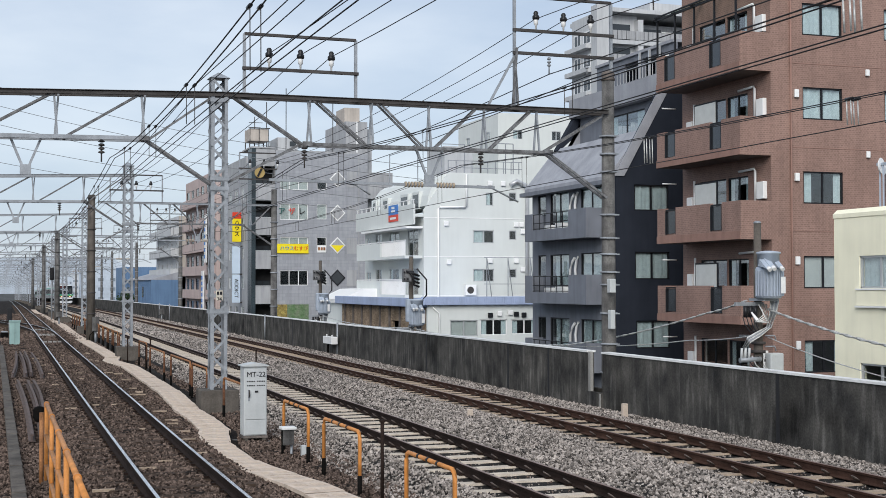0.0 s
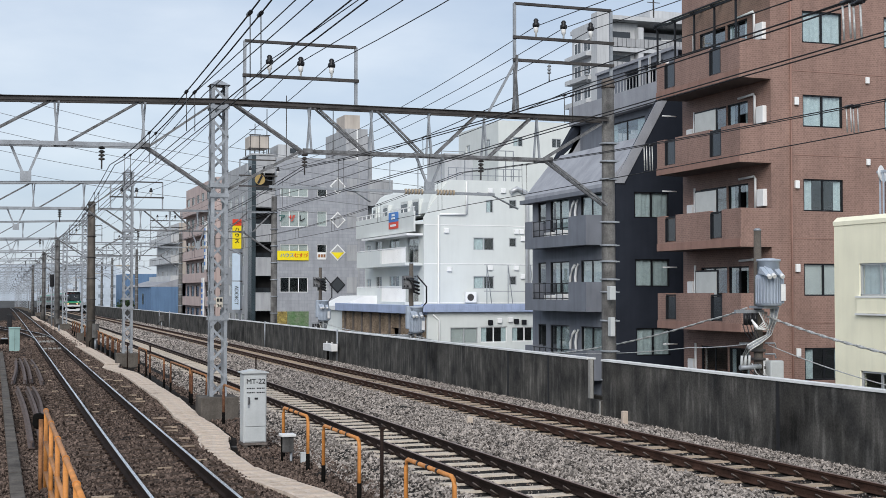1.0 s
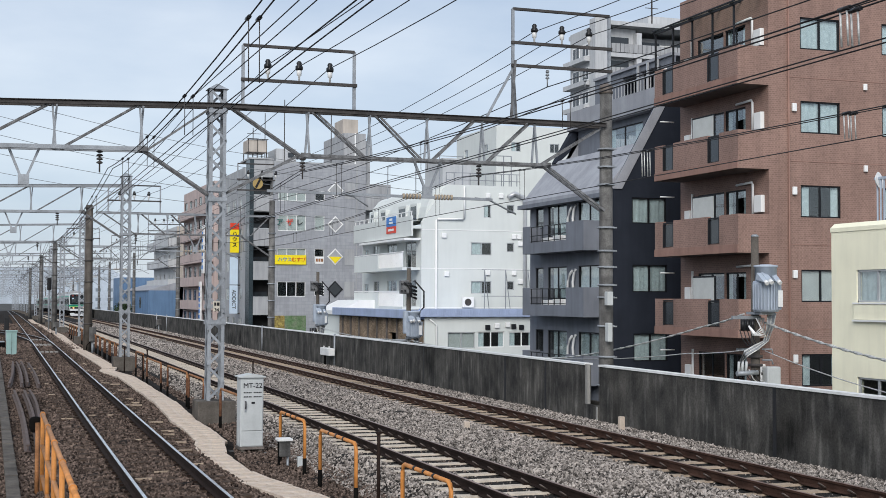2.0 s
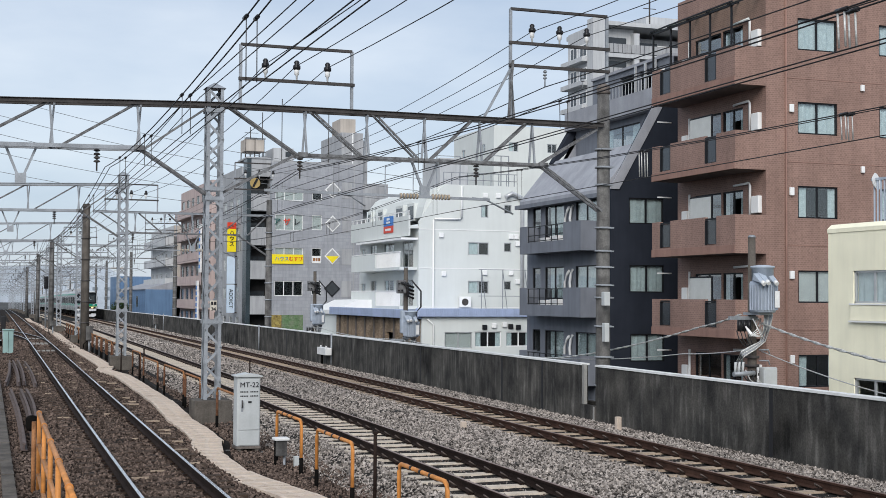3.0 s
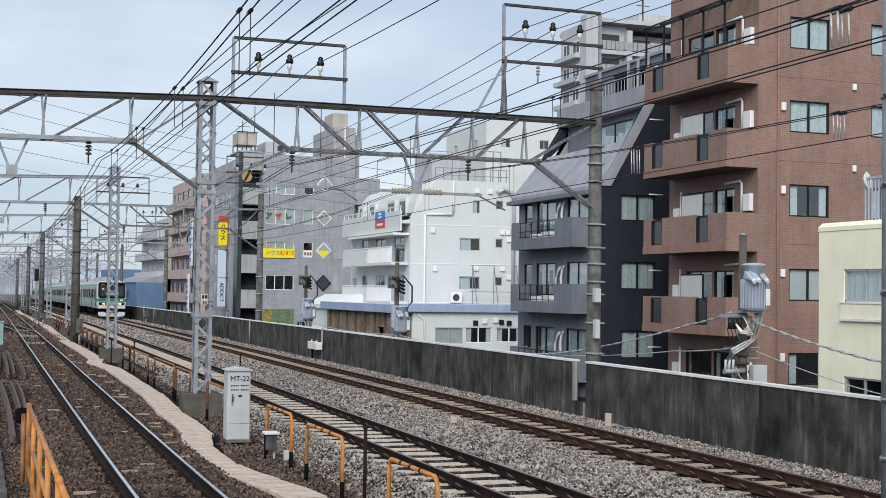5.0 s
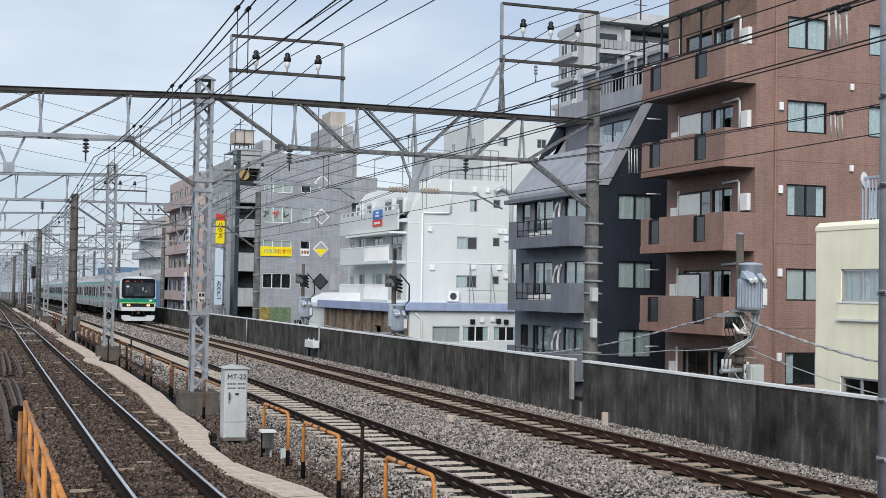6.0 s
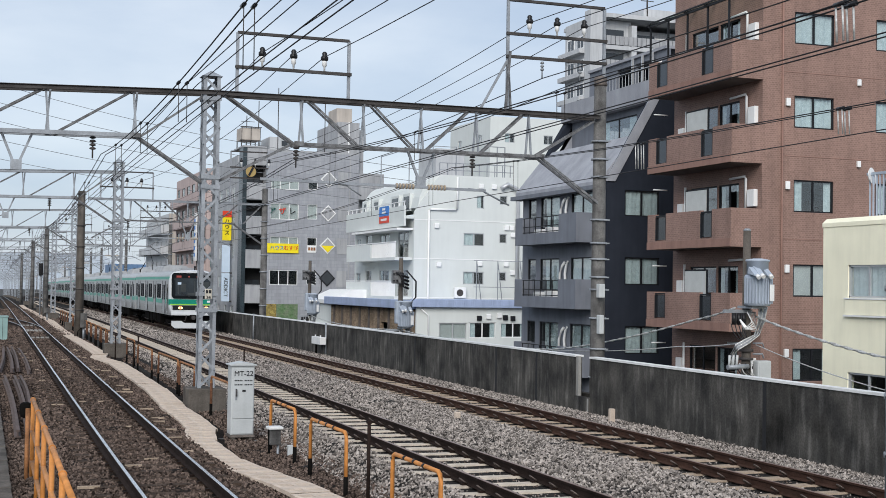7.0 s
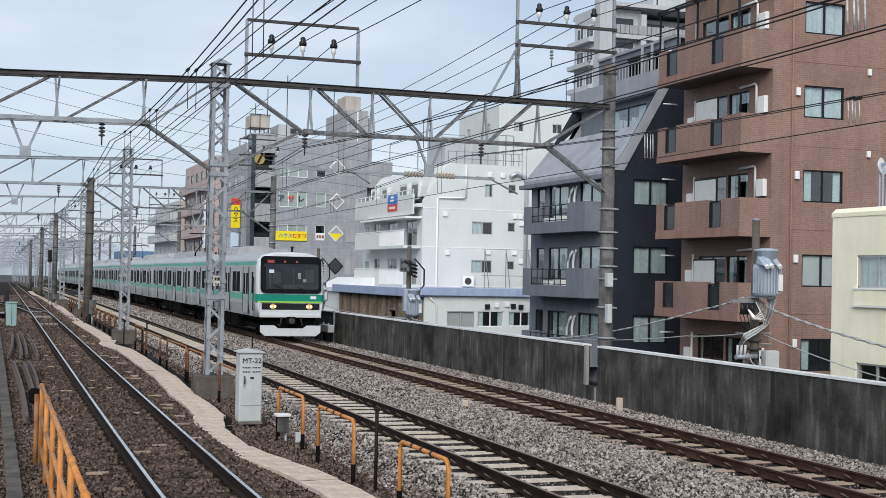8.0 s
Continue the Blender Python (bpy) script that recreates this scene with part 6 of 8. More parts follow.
def build_car(cab):
    car = thing("train_car", 0, 0, 0, "leading commuter train car with a green-striped white cab front" if cab else "stainless commuter train car with pale green stripes", "train", group="cars of the commuter train")
    y0, y1 = (0.40 if cab else 0.25), CAR - 0.25
    body = part("body", prism(bmesh.new(), section(), "y", y0, y1), M_STAINLESS, car, "brushed stainless body")
    for q in (-1, 1):
        part("upper_stripe", boxed(q * 1.452 - 0.02, q * 1.452 + 0.02, y0, y1, 3.08, 3.25), M_GREENPALE, body, "pale green upper stripe")
        part("waist_stripe", boxed(q * 1.477 - 0.005, q * 1.477 + 0.005, y0, y1, 1.62, 1.92), M_GREENPALE, body, "pale green waist stripe")
    part("roof", prism(bmesh.new(), [(-1.2, 3.50), (1.2, 3.50), (0.9, 3.635), (0, 3.675), (-0.9, 3.635)], "y", y0 + 0.1, y1 - 0.1), M_CARROOF, car, "dull grey roof")
    ac = part("air_conditioner", prism(bmesh.new(), [(-0.95, 3.62), (0.95, 3.62), (0.82, 3.95), (0.5, 4.03), (-0.5, 4.03), (-0.82, 3.95)], "y", 8.2, 12.2), M_CARROOF, car, "grey rooftop air conditioner")
    part("louvre", boxed(-0.6, 0.6, 8.8, 11.6, 4.035, 4.05), M_STEEL, ac)
    for k in range(3):
        part("roof_vent", prism(bmesh.new(), [(-0.5, 3.62), (0.5, 3.62), (0.38, 3.82), (-0.38, 3.82)], "y", 2.6 + k * 6.4, 3.5 + k * 6.4), M_CARROOF, car)
    for k in range(4):
        yd = 2.77 + 4.82 * k
        for q in (-1, 1):
            d = part("door", boxed(q * 1.478 - 0.012, q * 1.478 + 0.012, yd - 0.65, yd + 0.65, 1.05, 2.98), M_STAINLESS, car, "double sliding door")
            part("door_seam", boxed(q * 1.482 - 0.012, q * 1.482 + 0.012, yd - 0.72, yd - 0.63, 1.05, 3.0), M_UNDER, d)
            part("door_seam", boxed(q * 1.482 - 0.012, q * 1.482 + 0.012, yd + 0.63, yd + 0.72, 1.05, 3.0), M_UNDER, d)
            for s in (-0.33, 0.33):
                part("door_window", boxed(q * 1.485 - 0.01, q * 1.485 + 0.01, yd + s - 0.21, yd + s + 0.21, 1.85, 2.75), M_CABGLASS_BODY, d, "dark door window")
    for yc, w in ((5.18, 1.95), (10.0, 1.95), (14.82, 1.95), (18.6, 0.9)) + (() if cab else ((0.95, 0.7),)):
        for q in (-1, 1):
            wf = part("window_frame", boxed(q * 1.479 - 0.012, q * 1.479 + 0.012, yc - w / 2 - 0.06, yc + w / 2 + 0.06, 1.86, 2.88), M_ALU, car, "bright window frame")
            for ya, yb in (((yc - w / 2, yc - 0.05), (yc + 0.05, yc + w / 2)) if w > 1.5 else ((yc - w / 2, yc + w / 2),)):
                part("side_window", boxed(q * 1.484 - 0.012, q * 1.484 + 0.012, ya, yb, 1.93, 2.82), M_CABGLASS_BODY, wf, "dark side window")
    # underframe
    for yc in (3.2, 16.8):
        bg = part("bogie", boxed(-1.1, 1.1, yc - 1.5, yc + 1.5, 0.42, 0.62, bev=0.04), M_UNDER, car, "sooty bogie")
        for wy in (-1.05, 1.05):
            for q in (-1, 1):
                part("wheel", tube(bmesh.new(), (q * 0.50, yc + wy, 0.43), (q * 0.63, yc + wy, 0.43), 0.43, 18), M_UNDER, bg, "steel wheel")
    for ya, yb, z in ((5.6, 7.4, 0.35), (7.8, 9.6, 0.42), (10.0, 11.4, 0.35), (11.9, 14.3, 0.45)):
        for q in (-1, 1):
            part("equipment_box", boxed(q * 0.9 - 0.42, q * 0.9 + 0.42, ya, yb, z, 0.95, bev=0.02), M_UNDER, car, "dark underfloor equipment box")
    part("floor_frame", boxed(-1.2, 1.2, y0, y1, 0.80, 0.96), M_UNDER, car)
    part("gangway", boxed(-0.7, 0.7, CAR - 0.3, CAR + 0.3, 1.0, 3.3), M_UNDER, car, "dark gangway bellows")
    if cab:
        build_cab(car)
    return car


M_CABGLASS_BODY = mat("train_window", (0.010, 0.012, 0.014), 0.6, var=0.1, bump=0, spec=0.02)
M_WINDSCREEN = mat("windscreen_glass", (0.022, 0.028, 0.031), 0.08, var=0.5, scale=1.2, bump=0, spec=0.5)
M_SEAT = mat("cab_lining", (0.045, 0.052, 0.054), 0.7, var=0.2, bump=0)


def build_cab(car):
    """The rounded white cab shell, its windscreen, stripes, lamps and snow plough; the nose is at y = 0."""
    bm = bmesh.new()
    rings = []
    for y, k, up in ((0.44, 1.004, 0.0), (0.30, 1.004, 0.0), (0.14, 0.99, 0.015), (0.05, 0.97, 0.04), (0.0, 0.945, 0.07)):
        rings.append([bm.verts.new((x * k, y + (max(0, z - 2.0) * 0.10 if y < 0.25 else max(0, z - 2.0) * 0.05), 0.95 + (z - 0.95) * (1 - up / 2.7))) for x, z in section(0, 3.66)])
    n = len(rings[0])
    for a, b in zip(rings, rings[1:]):
        for k in range(n):
            bm.faces.new((a[k], b[k], b[(k + 1) % n], a[(k + 1) % n])).smooth = True
    bm.faces.new(rings[-1][::-1])
    bmesh.ops.recalc_face_normals(bm, faces=bm.faces)
    shell = part("cab_shell", bm, M_CARWHITE, car, "white moulded cab front")
    # windscreen: a large black rounded panel with the dark glass set in it
    def panel(x, z0, z1, y, r, top_round):
        poly = []
        for cx, cz, a0 in ((x - r, z0 + r, -90), (x - r, z1 - r, 0), (-x + r, z1 - r, 90), (-x + r, z0 + r, 180)):
            for k in range(5):
                a = radians(a0 + 22.5 * k)
                px, pz = cx + r * math.cos(a), cz + r * math.sin(a)
                if pz > z1 - r:
                    pz += top_round * (1 - (px / x) ** 2)
                poly.append((px, pz))
        m = bmesh.new()
        lo = [m.verts.new((px, y + max(0, pz - 2.0) * 0.10, pz)) for px, pz in poly]
        hi = [m.verts.new((px, y + 0.06 + max(0, pz - 2.0) * 0.10, pz)) for px, pz in poly]
        m.faces.new(lo)
        for k in range(len(poly)):
            m.faces.new((lo[k], hi[k], hi[(k + 1) % len(poly)], lo[(k + 1) % len(poly)]))
        bmesh.ops.recalc_face_normals(m, faces=m.faces)
        return m
    ws = part("windscreen", panel(1.345, 1.95, 3.46, -0.03, 0.19, 0.07), M_CABGLASS_BODY, car, "large dark windscreen in a black surround")
    gl = part("glass", panel(1.22, 2.12, 3.16, -0.034, 0.10, 0.02), M_WINDSCREEN, ws, "dim reflecting cab glass")
    for x0, x1, z0, z1, m, lab in ((-1.2, -1.12, 2.16, 3.05, M_CABGLASS_BODY, "dark cab pillar"), (-0.80, -0.46, 2.36, 2.84, M_SEAT, "grey cab partition"), (0.06, 0.12, 2.3, 3.0, M_SEAT, "pale cab door post"),
                                   (0.62, 1.02, 2.4, 2.95, M_SEAT, "grey cab partition"), (-0.36, 0.55, 2.14, 2.30, M_SEAT, "driver's desk"), (-0.98, -0.88, 2.2, 2.9, M_SEAT, "cab post")):
        yy = -0.038 + (z0 - 2.0) * 0.10
        prof = [(yy, z0), (yy + 0.03, z0), (yy + 0.03 + (z1 - z0) * 0.10, z1), (yy + (z1 - z0) * 0.10, z1)]
        part("cab_interior", prism(bmesh.new(), prof, "x", x0, x1), m, gl, lab)
    for x0, x1, z0, z1, m, lab in ((-1.05, -0.75, 3.2, 3.32, M_LED, "red destination display"), (-0.33, -0.23, 3.22, 3.3, M_LED, "lit number display"), (0.2, 0.3, 3.22, 3.3, M_LED, "lit display"),
                                   (-0.98, -0.76, 2.78, 2.92, M_SIGN_W, "small pale number panel"), (0.3, 0.42, 2.55, 2.8, M_STEEL, "notice behind the glass"), (0.52, 0.66, 2.42, 2.54, M_STEEL, "round gauge behind the glass")):
        yy = -0.038 + (z0 - 2.0) * 0.10
        part("display", boxed(x0, x1, yy, yy + 0.03, z0, z1), m, ws, lab)
    bm = bmesh.new()
    for p, q in (((-0.15, -0.05, 2.02), (-0.75, -0.03, 2.28)), ((0.85, -0.05, 2.02), (0.25, -0.03, 2.22))):
        bar(bm, p, q, 0.03)
    part("wiper", bm, M_BLACK, ws, "black wiper")
    part("front_stripe", prism(bmesh.new(), [(-1.47, 0.2), (-1.44, 0.04), (-1.34, -0.015), (1.34, -0.015), (1.44, 0.04), (1.47, 0.2)], "z", 1.62, 1.90), M_GREEN, car, "emerald green front stripe")
    part("lime_stripe", prism(bmesh.new(), [(-1.47, 0.2), (-1.435, 0.04), (-1.34, -0.018), (1.34, -0.018), (1.435, 0.04), (1.47, 0.2)], "z", 1.56, 1.62), M_LIME, car, "thin lime stripe")
    for q in (-1, 1):
        part("corner_stripe", boxed(q * 1.465 - 0.02, q * 1.465 + 0.02, 0.10, 0.44, 1.56, 1.90), M_GREEN, car, "green stripe round the corner")
    hl = part("lamp_strip", boxed(-1.28, 1.28, -0.03, 0.1, 1.27, 1.53, bev=0.03), M_BLACK, car, "black headlamp strip")
    for q in (-1, 1):
        # disc behind each lamp pair draws their halo
        part("headlight_halo_disc", tube(bmesh.new(), (q * 0.80 + 0.01, -0.04, 1.40), (q * 0.80 + 0.01, 0.0, 1.40), 0.115, 16), M_HALO, hl, "glowing disc for the amber halo round the lamps")
        part("headlight", tube(bmesh.new(), (q * 0.80 - 0.07, -0.045, 1.40), (q * 0.80 - 0.07, 0.0, 1.40), 0.06, 14), M_LAMP, hl, "lit warm headlight")
        part("headlight", tube(bmesh.new(), (q * 0.80 + 0.09, -0.045, 1.40), (q * 0.80 + 0.09, 0.0, 1.40), 0.06, 14), M_LAMP, hl, "lit warm headlight")
    part("lower_lip", boxed(-1.36, 1.36, -0.02, 0.5, 0.94, 1.10, bev=0.03), M_CARWHITE, car, "white lower edge of the cab")
    part("roof_antenna", lathe(bmesh.new(), [(0.05, 0), (0.05, 0.2), (0.08, 0.22), (0.08, 0.27), (0.03, 0.30)], 0.2, 0.9, 3.62), M_INK, car, "black roof antenna")
    for q in (-1, 1):
        part("cab_door", boxed(q * 1.479 - 0.012, q * 1.479 + 0.012, 0.86, 1.42, 1.05, 2.98), M_STAINLESS, car, "crew door")
        part("cab_door_window", boxed(q * 1.486 - 0.012, q * 1.486 + 0.012, 0.95, 1.32, 1.9, 2.8), M_CABGLASS_BODY, car, "dark crew door window")
        part("handrail", tube(bmesh.new(), (q * 1.52, 0.80, 1.2), (q * 1.52, 0.80, 2.6), 0.02, 6), M_UNDER, car, "dark handrail")
        part("brake_hose", hose(bmesh.new(), [(q * 0.42, -0.05, 0.95), (q * 0.45, -0.16, 0.8), (q * 0.5, -0.12, 0.62), (q * 0.55, 0.0, 0.66)], 0.03), M_STEEL_DARK, car, "hanging brake hose")
    part("company_mark", boxed(0.86, 1.12, -0.024, 0.0, 1.72, 1.84), M_WHITE, car, "small white operator mark")
    cp = part("coupler", boxed(-0.2, 0.2, -0.25, 0.6, 0.66, 0.98, bev=0.05), M_UNDER, car, "dark coupler head")
    part("coupler_face", tube(bmesh.new(), (0, -0.3, 0.82), (0, -0.24, 0.82), 0.13, 12), M_STEEL_DARK, cp)
    # added near-black block that makes the shade beneath the cab
    part("under_shadow_box", boxed(-1.1, 1.1, 0.3, 0.9, 0.5, 0.95), M_UNDER, car, "dark box filling in the shade under the cab")
    sk = bmesh.new()
    prism(sk, [(-1.33, 0.62), (-0.72, 0.62), (-0.55, 0.50), (0.55, 0.50), (0.72, 0.62), (1.33, 0.62), (1.33, 0.34), (1.12, 0.18), (-1.12, 0.18), (-1.33, 0.34)], "y", -0.06, 0.03)
    part("snow_plough", sk, M_CARWHITE, car, "white steel snow plough skirt")


def build_pantograph(car):
    bm = bmesh.new()
    y = 4.5
    for q in (-0.6, 0.6):
        tube(bm, (q, y, 3.7), (q, y, 3.95), 0.05)
        bar(bm, (q * 0.7, y + 1.0, 3.95), (q * 0.5, y - 0.6, 4.45), 0.04)
        bar(bm, (q * 0.5, y - 0.6, 4.45), (q * 0.4, y + 0.5, 5.02), 0.03)
    bar(bm, (-0.9, y + 0.5, 5.04), (0.9, y + 0.5, 5.04), 0.05)
    part("pantograph", bm, M_UNDER, car, "raised dark pantograph")


def nose_at(t):
    tau = 8.0 - t
    return 54.0 + 25.7 * tau + 0.1 * tau * tau


def car_pose(y):
    mid = y + CAR / 2
    slope = (curve_x(mid + 5) - curve_x(mid - 5)) / 10
    rz = -math.atan(slope)
    c = curve_x(mid) - (CAR / 2) * slope
    return Matrix.Translation((T3 + c, y, sink(mid))) @ Matrix.Rotation(rz, 4, "Z") @ Matrix.Rotation(0, 4, "X")


def narrowed(car, k=0.949):
    """The body is 2.8 m wide."""
    for o in car.children_recursive:
        o.data.transform(Matrix.Diagonal((k, 1, 1, 1)))
    return car


cars = [narrowed(build_car(True))]
plain = narrowed(build_car(False))
cars.append(plain)
for i in range(8):
    cars.append(copy_thing(plain, Matrix.Translation((0, 0, 0))))
for i in (1, 3, 6):
    build_pantograph(cars[i])


def motions():
    for i, car in enumerate(cars):
        walk(car, [(0.5 * k, car_pose(nose_at(0.5 * k) + CAR * i)) for k in range(17)])


# ---- line-side things ----
def build_cabinet():
    x0, x1, y0, y1, z0, z1 = 5.10, 5.57, 26.75, 27.15, -0.28, 1.12
    b = thing("equipment_cabinet", 5.33, 26.95, -0.45, "pale grey metal trackside equipment cabinet on a concrete base", "cabinet")
    part("body", boxed(x0, x1, y0, y1, z0, z1, bev=0.012), M_BOX, b)
    part("door", boxed(x0 + 0.035, x1 - 0.02, y0 - 0.018, y0 - 0.002, z0 + 0.33, z1 - 0.05, bev=0.006), M_BOX, b, "grey cabinet door")
    part("lower_panel", boxed(x0 + 0.035, x1 - 0.02, y0 - 0.016, y0 - 0.002, z0 + 0.02, z0 + 0.31, bev=0.006), M_BOX, b, "grey lower panel")
    part("roof", prism(bmesh.new(), [(x0 - 0.04, z1), (x1 + 0.04, z1), (x1 + 0.04, z1 + 0.02), ((x0 + x1) / 2, z1 + 0.07), (x0 - 0.04, z1 + 0.02)], "y", y0 - 0.05, y1 + 0.05), M_BOX, b, "shallow pitched lid")
    part("handle", hose(bmesh.new(), [(x0 + 0.10, y0 - 0.02, z1 - 0.62), (x0 + 0.10, y0 - 0.06, z1 - 0.60), (x0 + 0.10, y0 - 0.06, z1 - 0.50), (x0 + 0.10, y0 - 0.02, z1 - 0.48)], 0.012), M_STEEL_DARK, b, "dark lever handle")
    part("handle_plate", boxed(x0 + 0.08, x0 + 0.12, y0 - 0.024, y0 - 0.017, z1 - 0.70, z1 - 0.47), M_STEEL, b)
    part("lock_plate", boxed(x0 + 0.22, x0 + 0.29, y0 - 0.026, y0 - 0.017, z1 - 0.53, z1 - 0.49), M_INK, b, "small black lock plate")
    letter_part("MT-22", M_INK, b, (x0 + 0.245, y0 - 0.018, z1 - 0.165), 0.145, label="black cabinet lettering")
    bm = bmesh.new()
    for r in range(2):
        for k in range(11):
            if k != 5:
                box(bm, x0 + 0.06 + 0.034 * k, x0 + 0.084 + 0.034 * k, y0 - 0.022, y0 - 0.0185, z1 - 0.315 - 0.085 * r, z1 - 0.29 - 0.085 * r)
    part("small_print", bm, M_INK, b, "two lines of small print", kind="stuff")
    part("base_frame", boxed(x0 - 0.02, x1 + 0.02, y0 - 0.02, y1 + 0.02, z0 - 0.05, z0 - 0.002), M_STEEL_RUST, b, "rusty base frame")
    for fx in (x0 + 0.02, x1 - 0.09):
        for fy in (y0, y1 - 0.07):
            part("leg", boxed(fx, fx + 0.07, fy, fy + 0.07, -0.42, z0 - 0.05), M_POLE_BROWN, b, "stained short leg")
    part("foundation", boxed(x0 - 0.15, x1 + 0.12, y0 - 0.15, y1 + 0.15, -0.55, -0.40, bev=0.02), M_POLE, b, "stained concrete base")


def build_lamp_box():
    b = thing("relay_box", 5.5, 24.5, -0.45, "small grey relay box on two dark posts", "relay box")
    part("case", boxed(5.40, 5.60, 24.4, 24.6, -0.22, 0.07, bev=0.012), M_POLE, b)
    part("lid", boxed(5.36, 5.64, 24.36, 24.64, 0.07, 0.12, bev=0.012), M_COPING, b, "pale lid")
    part("post", tube(bmesh.new(), (5.40, 24.5, -0.6), (5.40, 24.5, 0.06), 0.025), M_UNDER, b)
    part("post", tube(bmesh.new(), (5.57, 24.5, -0.6), (5.57, 24.5, -0.2), 0.025), M_STEEL, b)
    part("junction", boxed(5.72, 5.82, 24.3, 24.4, -0.50, -0.22, bev=0.01), M_BOX, b, "small junction box")


def build_hoop(x, ya, yb, top=0.56, foot=-0.45, old=False):
    """A bent-tube guard rail with striped crossbar and dark-painted feet."""
    b = thing("guard_rail", x, (ya + yb) / 2, foot, "faded orange tubular guard rail beside the service path" if old else "yellow-orange tubular guard rail with black bands", "guard rail", group="guard rails along the path")
    r = 0.03
    pts = [(x, ya, foot), (x, ya, top - 0.10), (x, ya + 0.03, top - 0.03), (x, ya + 0.10, top), (x, yb - 0.10, top), (x, yb - 0.03, top - 0.03), (x, yb, top - 0.10), (x, yb, foot)]
    t = part("tube", hose(bmesh.new(), pts, r, 8), M_ORANGE_OLD if old else M_YELLOW, b)
    if old:
        for y in (ya, yb):
            part("rusty_post", tube(bmesh.new(), (x, y, foot), (x, y, top - 0.16), r + 0.003, 8), M_RUST_POST, t, "rust-brown post")
    if not old:
        for k in range(3):
            y = ya + (yb - ya) * (0.3 + 0.2 * k)
            part("black_band", tube(bmesh.new(), (x, y, top), (x, y + 0.07, top), r + 0.004, 8), M_INK, t, "worn black band")
    for y in (ya, yb):
        part("foot", tube(bmesh.new(), (x, y, foot - 0.1), (x, y, foot + 0.34), r + 0.006, 8), M_UNDER, b, "dark-painted foot")
    return b


def build_hoops():
    build_hoop(5.40, 15.0, 16.9, 0.55)
    build_hoop(5.46, 19.4, 21.6, 0.55)
    build_hoop(5.58, 23.2, 25.2, 0.55)
    build_hoop(5.60, 29.6, 31.9, 0.55, old=True)
    for x, a, b in ((5.78, 35.5, 38.1), (5.85, 38.9, 43.0), (5.85, 44.6, 48.4), (6.15, 52.0, 54.5)):
        build_hoop(x, a, b, 0.55, old=True)
    for k in range(14):
        y = 60.0 + 3.3 * k
        build_hoop(5.35 + curve_x(y), y, y + 2.0, 0.6, old=True)
    for x, y, z in ((5.62, 18.75, 0.75), (6.05, 50.0, 0.75), (9.9, 49.5, 0.30), (5.98, 57.2, 0.6), (6.0, 33.0 + 18, 0.5)):
        p = thing("marker_post", x, y, -0.5, "thin rusty steel marker post standing in the ballast", "post")
        part("shaft", tube(bmesh.new(), (x, y, -0.6), (x, y, z), 0.028, 8), M_RAIL_RUST, p)
        part("cap", boxed(x - 0.035, x + 0.035, y - 0.035, y + 0.035, z, z + 0.04), M_RAIL_RUST, p)
    for x, y, h in ((13.75, 26.9, 0.2), (10.3, 27.6, 0.12)):
        p = thing("marker_stone", x, y, -0.3, "small white-painted concrete marker stone in the ballast", "marker")
        part("stone", boxed(x - 0.06, x + 0.06, y - 0.06, y + 0.06, -0.4, h - 0.10, bev=0.015), M_WALKWAY, p)


def build_chips():
    """Pale splinters and shims lying on the near track's sleepers and beside its rails."""
    rng = random.Random(21)
    bm = bmesh.new()
    for k in range(40):
        y = 10.0 + SPACING * rng.randrange(11, 70) + rng.uniform(-0.1, 0.1)
        x = T1 + curve_x(y) + rng.choice((rng.uniform(-0.4, 0.4), rng.uniform(0.75, 1.25), rng.uniform(-1.2, -0.75)))
        w, d, z = rng.uniform(0.05, 0.16), rng.uniform(0.015, 0.035), sink(y) - 0.155
        box(bm, x - w, x + w, y - d, y + d, z - 0.03, z + 0.008)
    setting("sleeper_chips", bm, M_SLEEPER_DIRTY, "pale wooden shims and splinters on the near track bed", "debris", kind="stuff")


def build_signal():
    x, y = 6.6, 130.0
    g = thing("railway_signal", x, y, -0.5, "dark railway colour-light signal on a thin post", "signal")
    part("post", tube(bmesh.new(), (x, y, -0.6), (x, y, 4.4), 0.07, 8), M_STEEL, g)
    part("head", boxed(x - 0.2, x + 0.2, y - 0.25, y - 0.08, 3.3, 4.45, bev=0.05), M_INK, g, "black signal head")
    for z in (3.6, 3.9, 4.2):
        part("hood", tube(bmesh.new(), (x, y - 0.45, z), (x, y - 0.25, z), 0.11, 10), M_INK, g, "black lamp hood")
    x, y = 2.1, 96.0
    g = thing("dwarf_signal", x, y, -0.4, "low dark shunting signal beside the turnout", "signal")
    part("post", tube(bmesh.new(), (x, y, -0.5), (x, y, 0.4), 0.06, 8), M_STEEL, g)
    part("head", boxed(x - 0.16, x + 0.16, y - 0.15, y + 0.05, 0.35, 1.25, bev=0.05), M_INK, g, "black signal head")


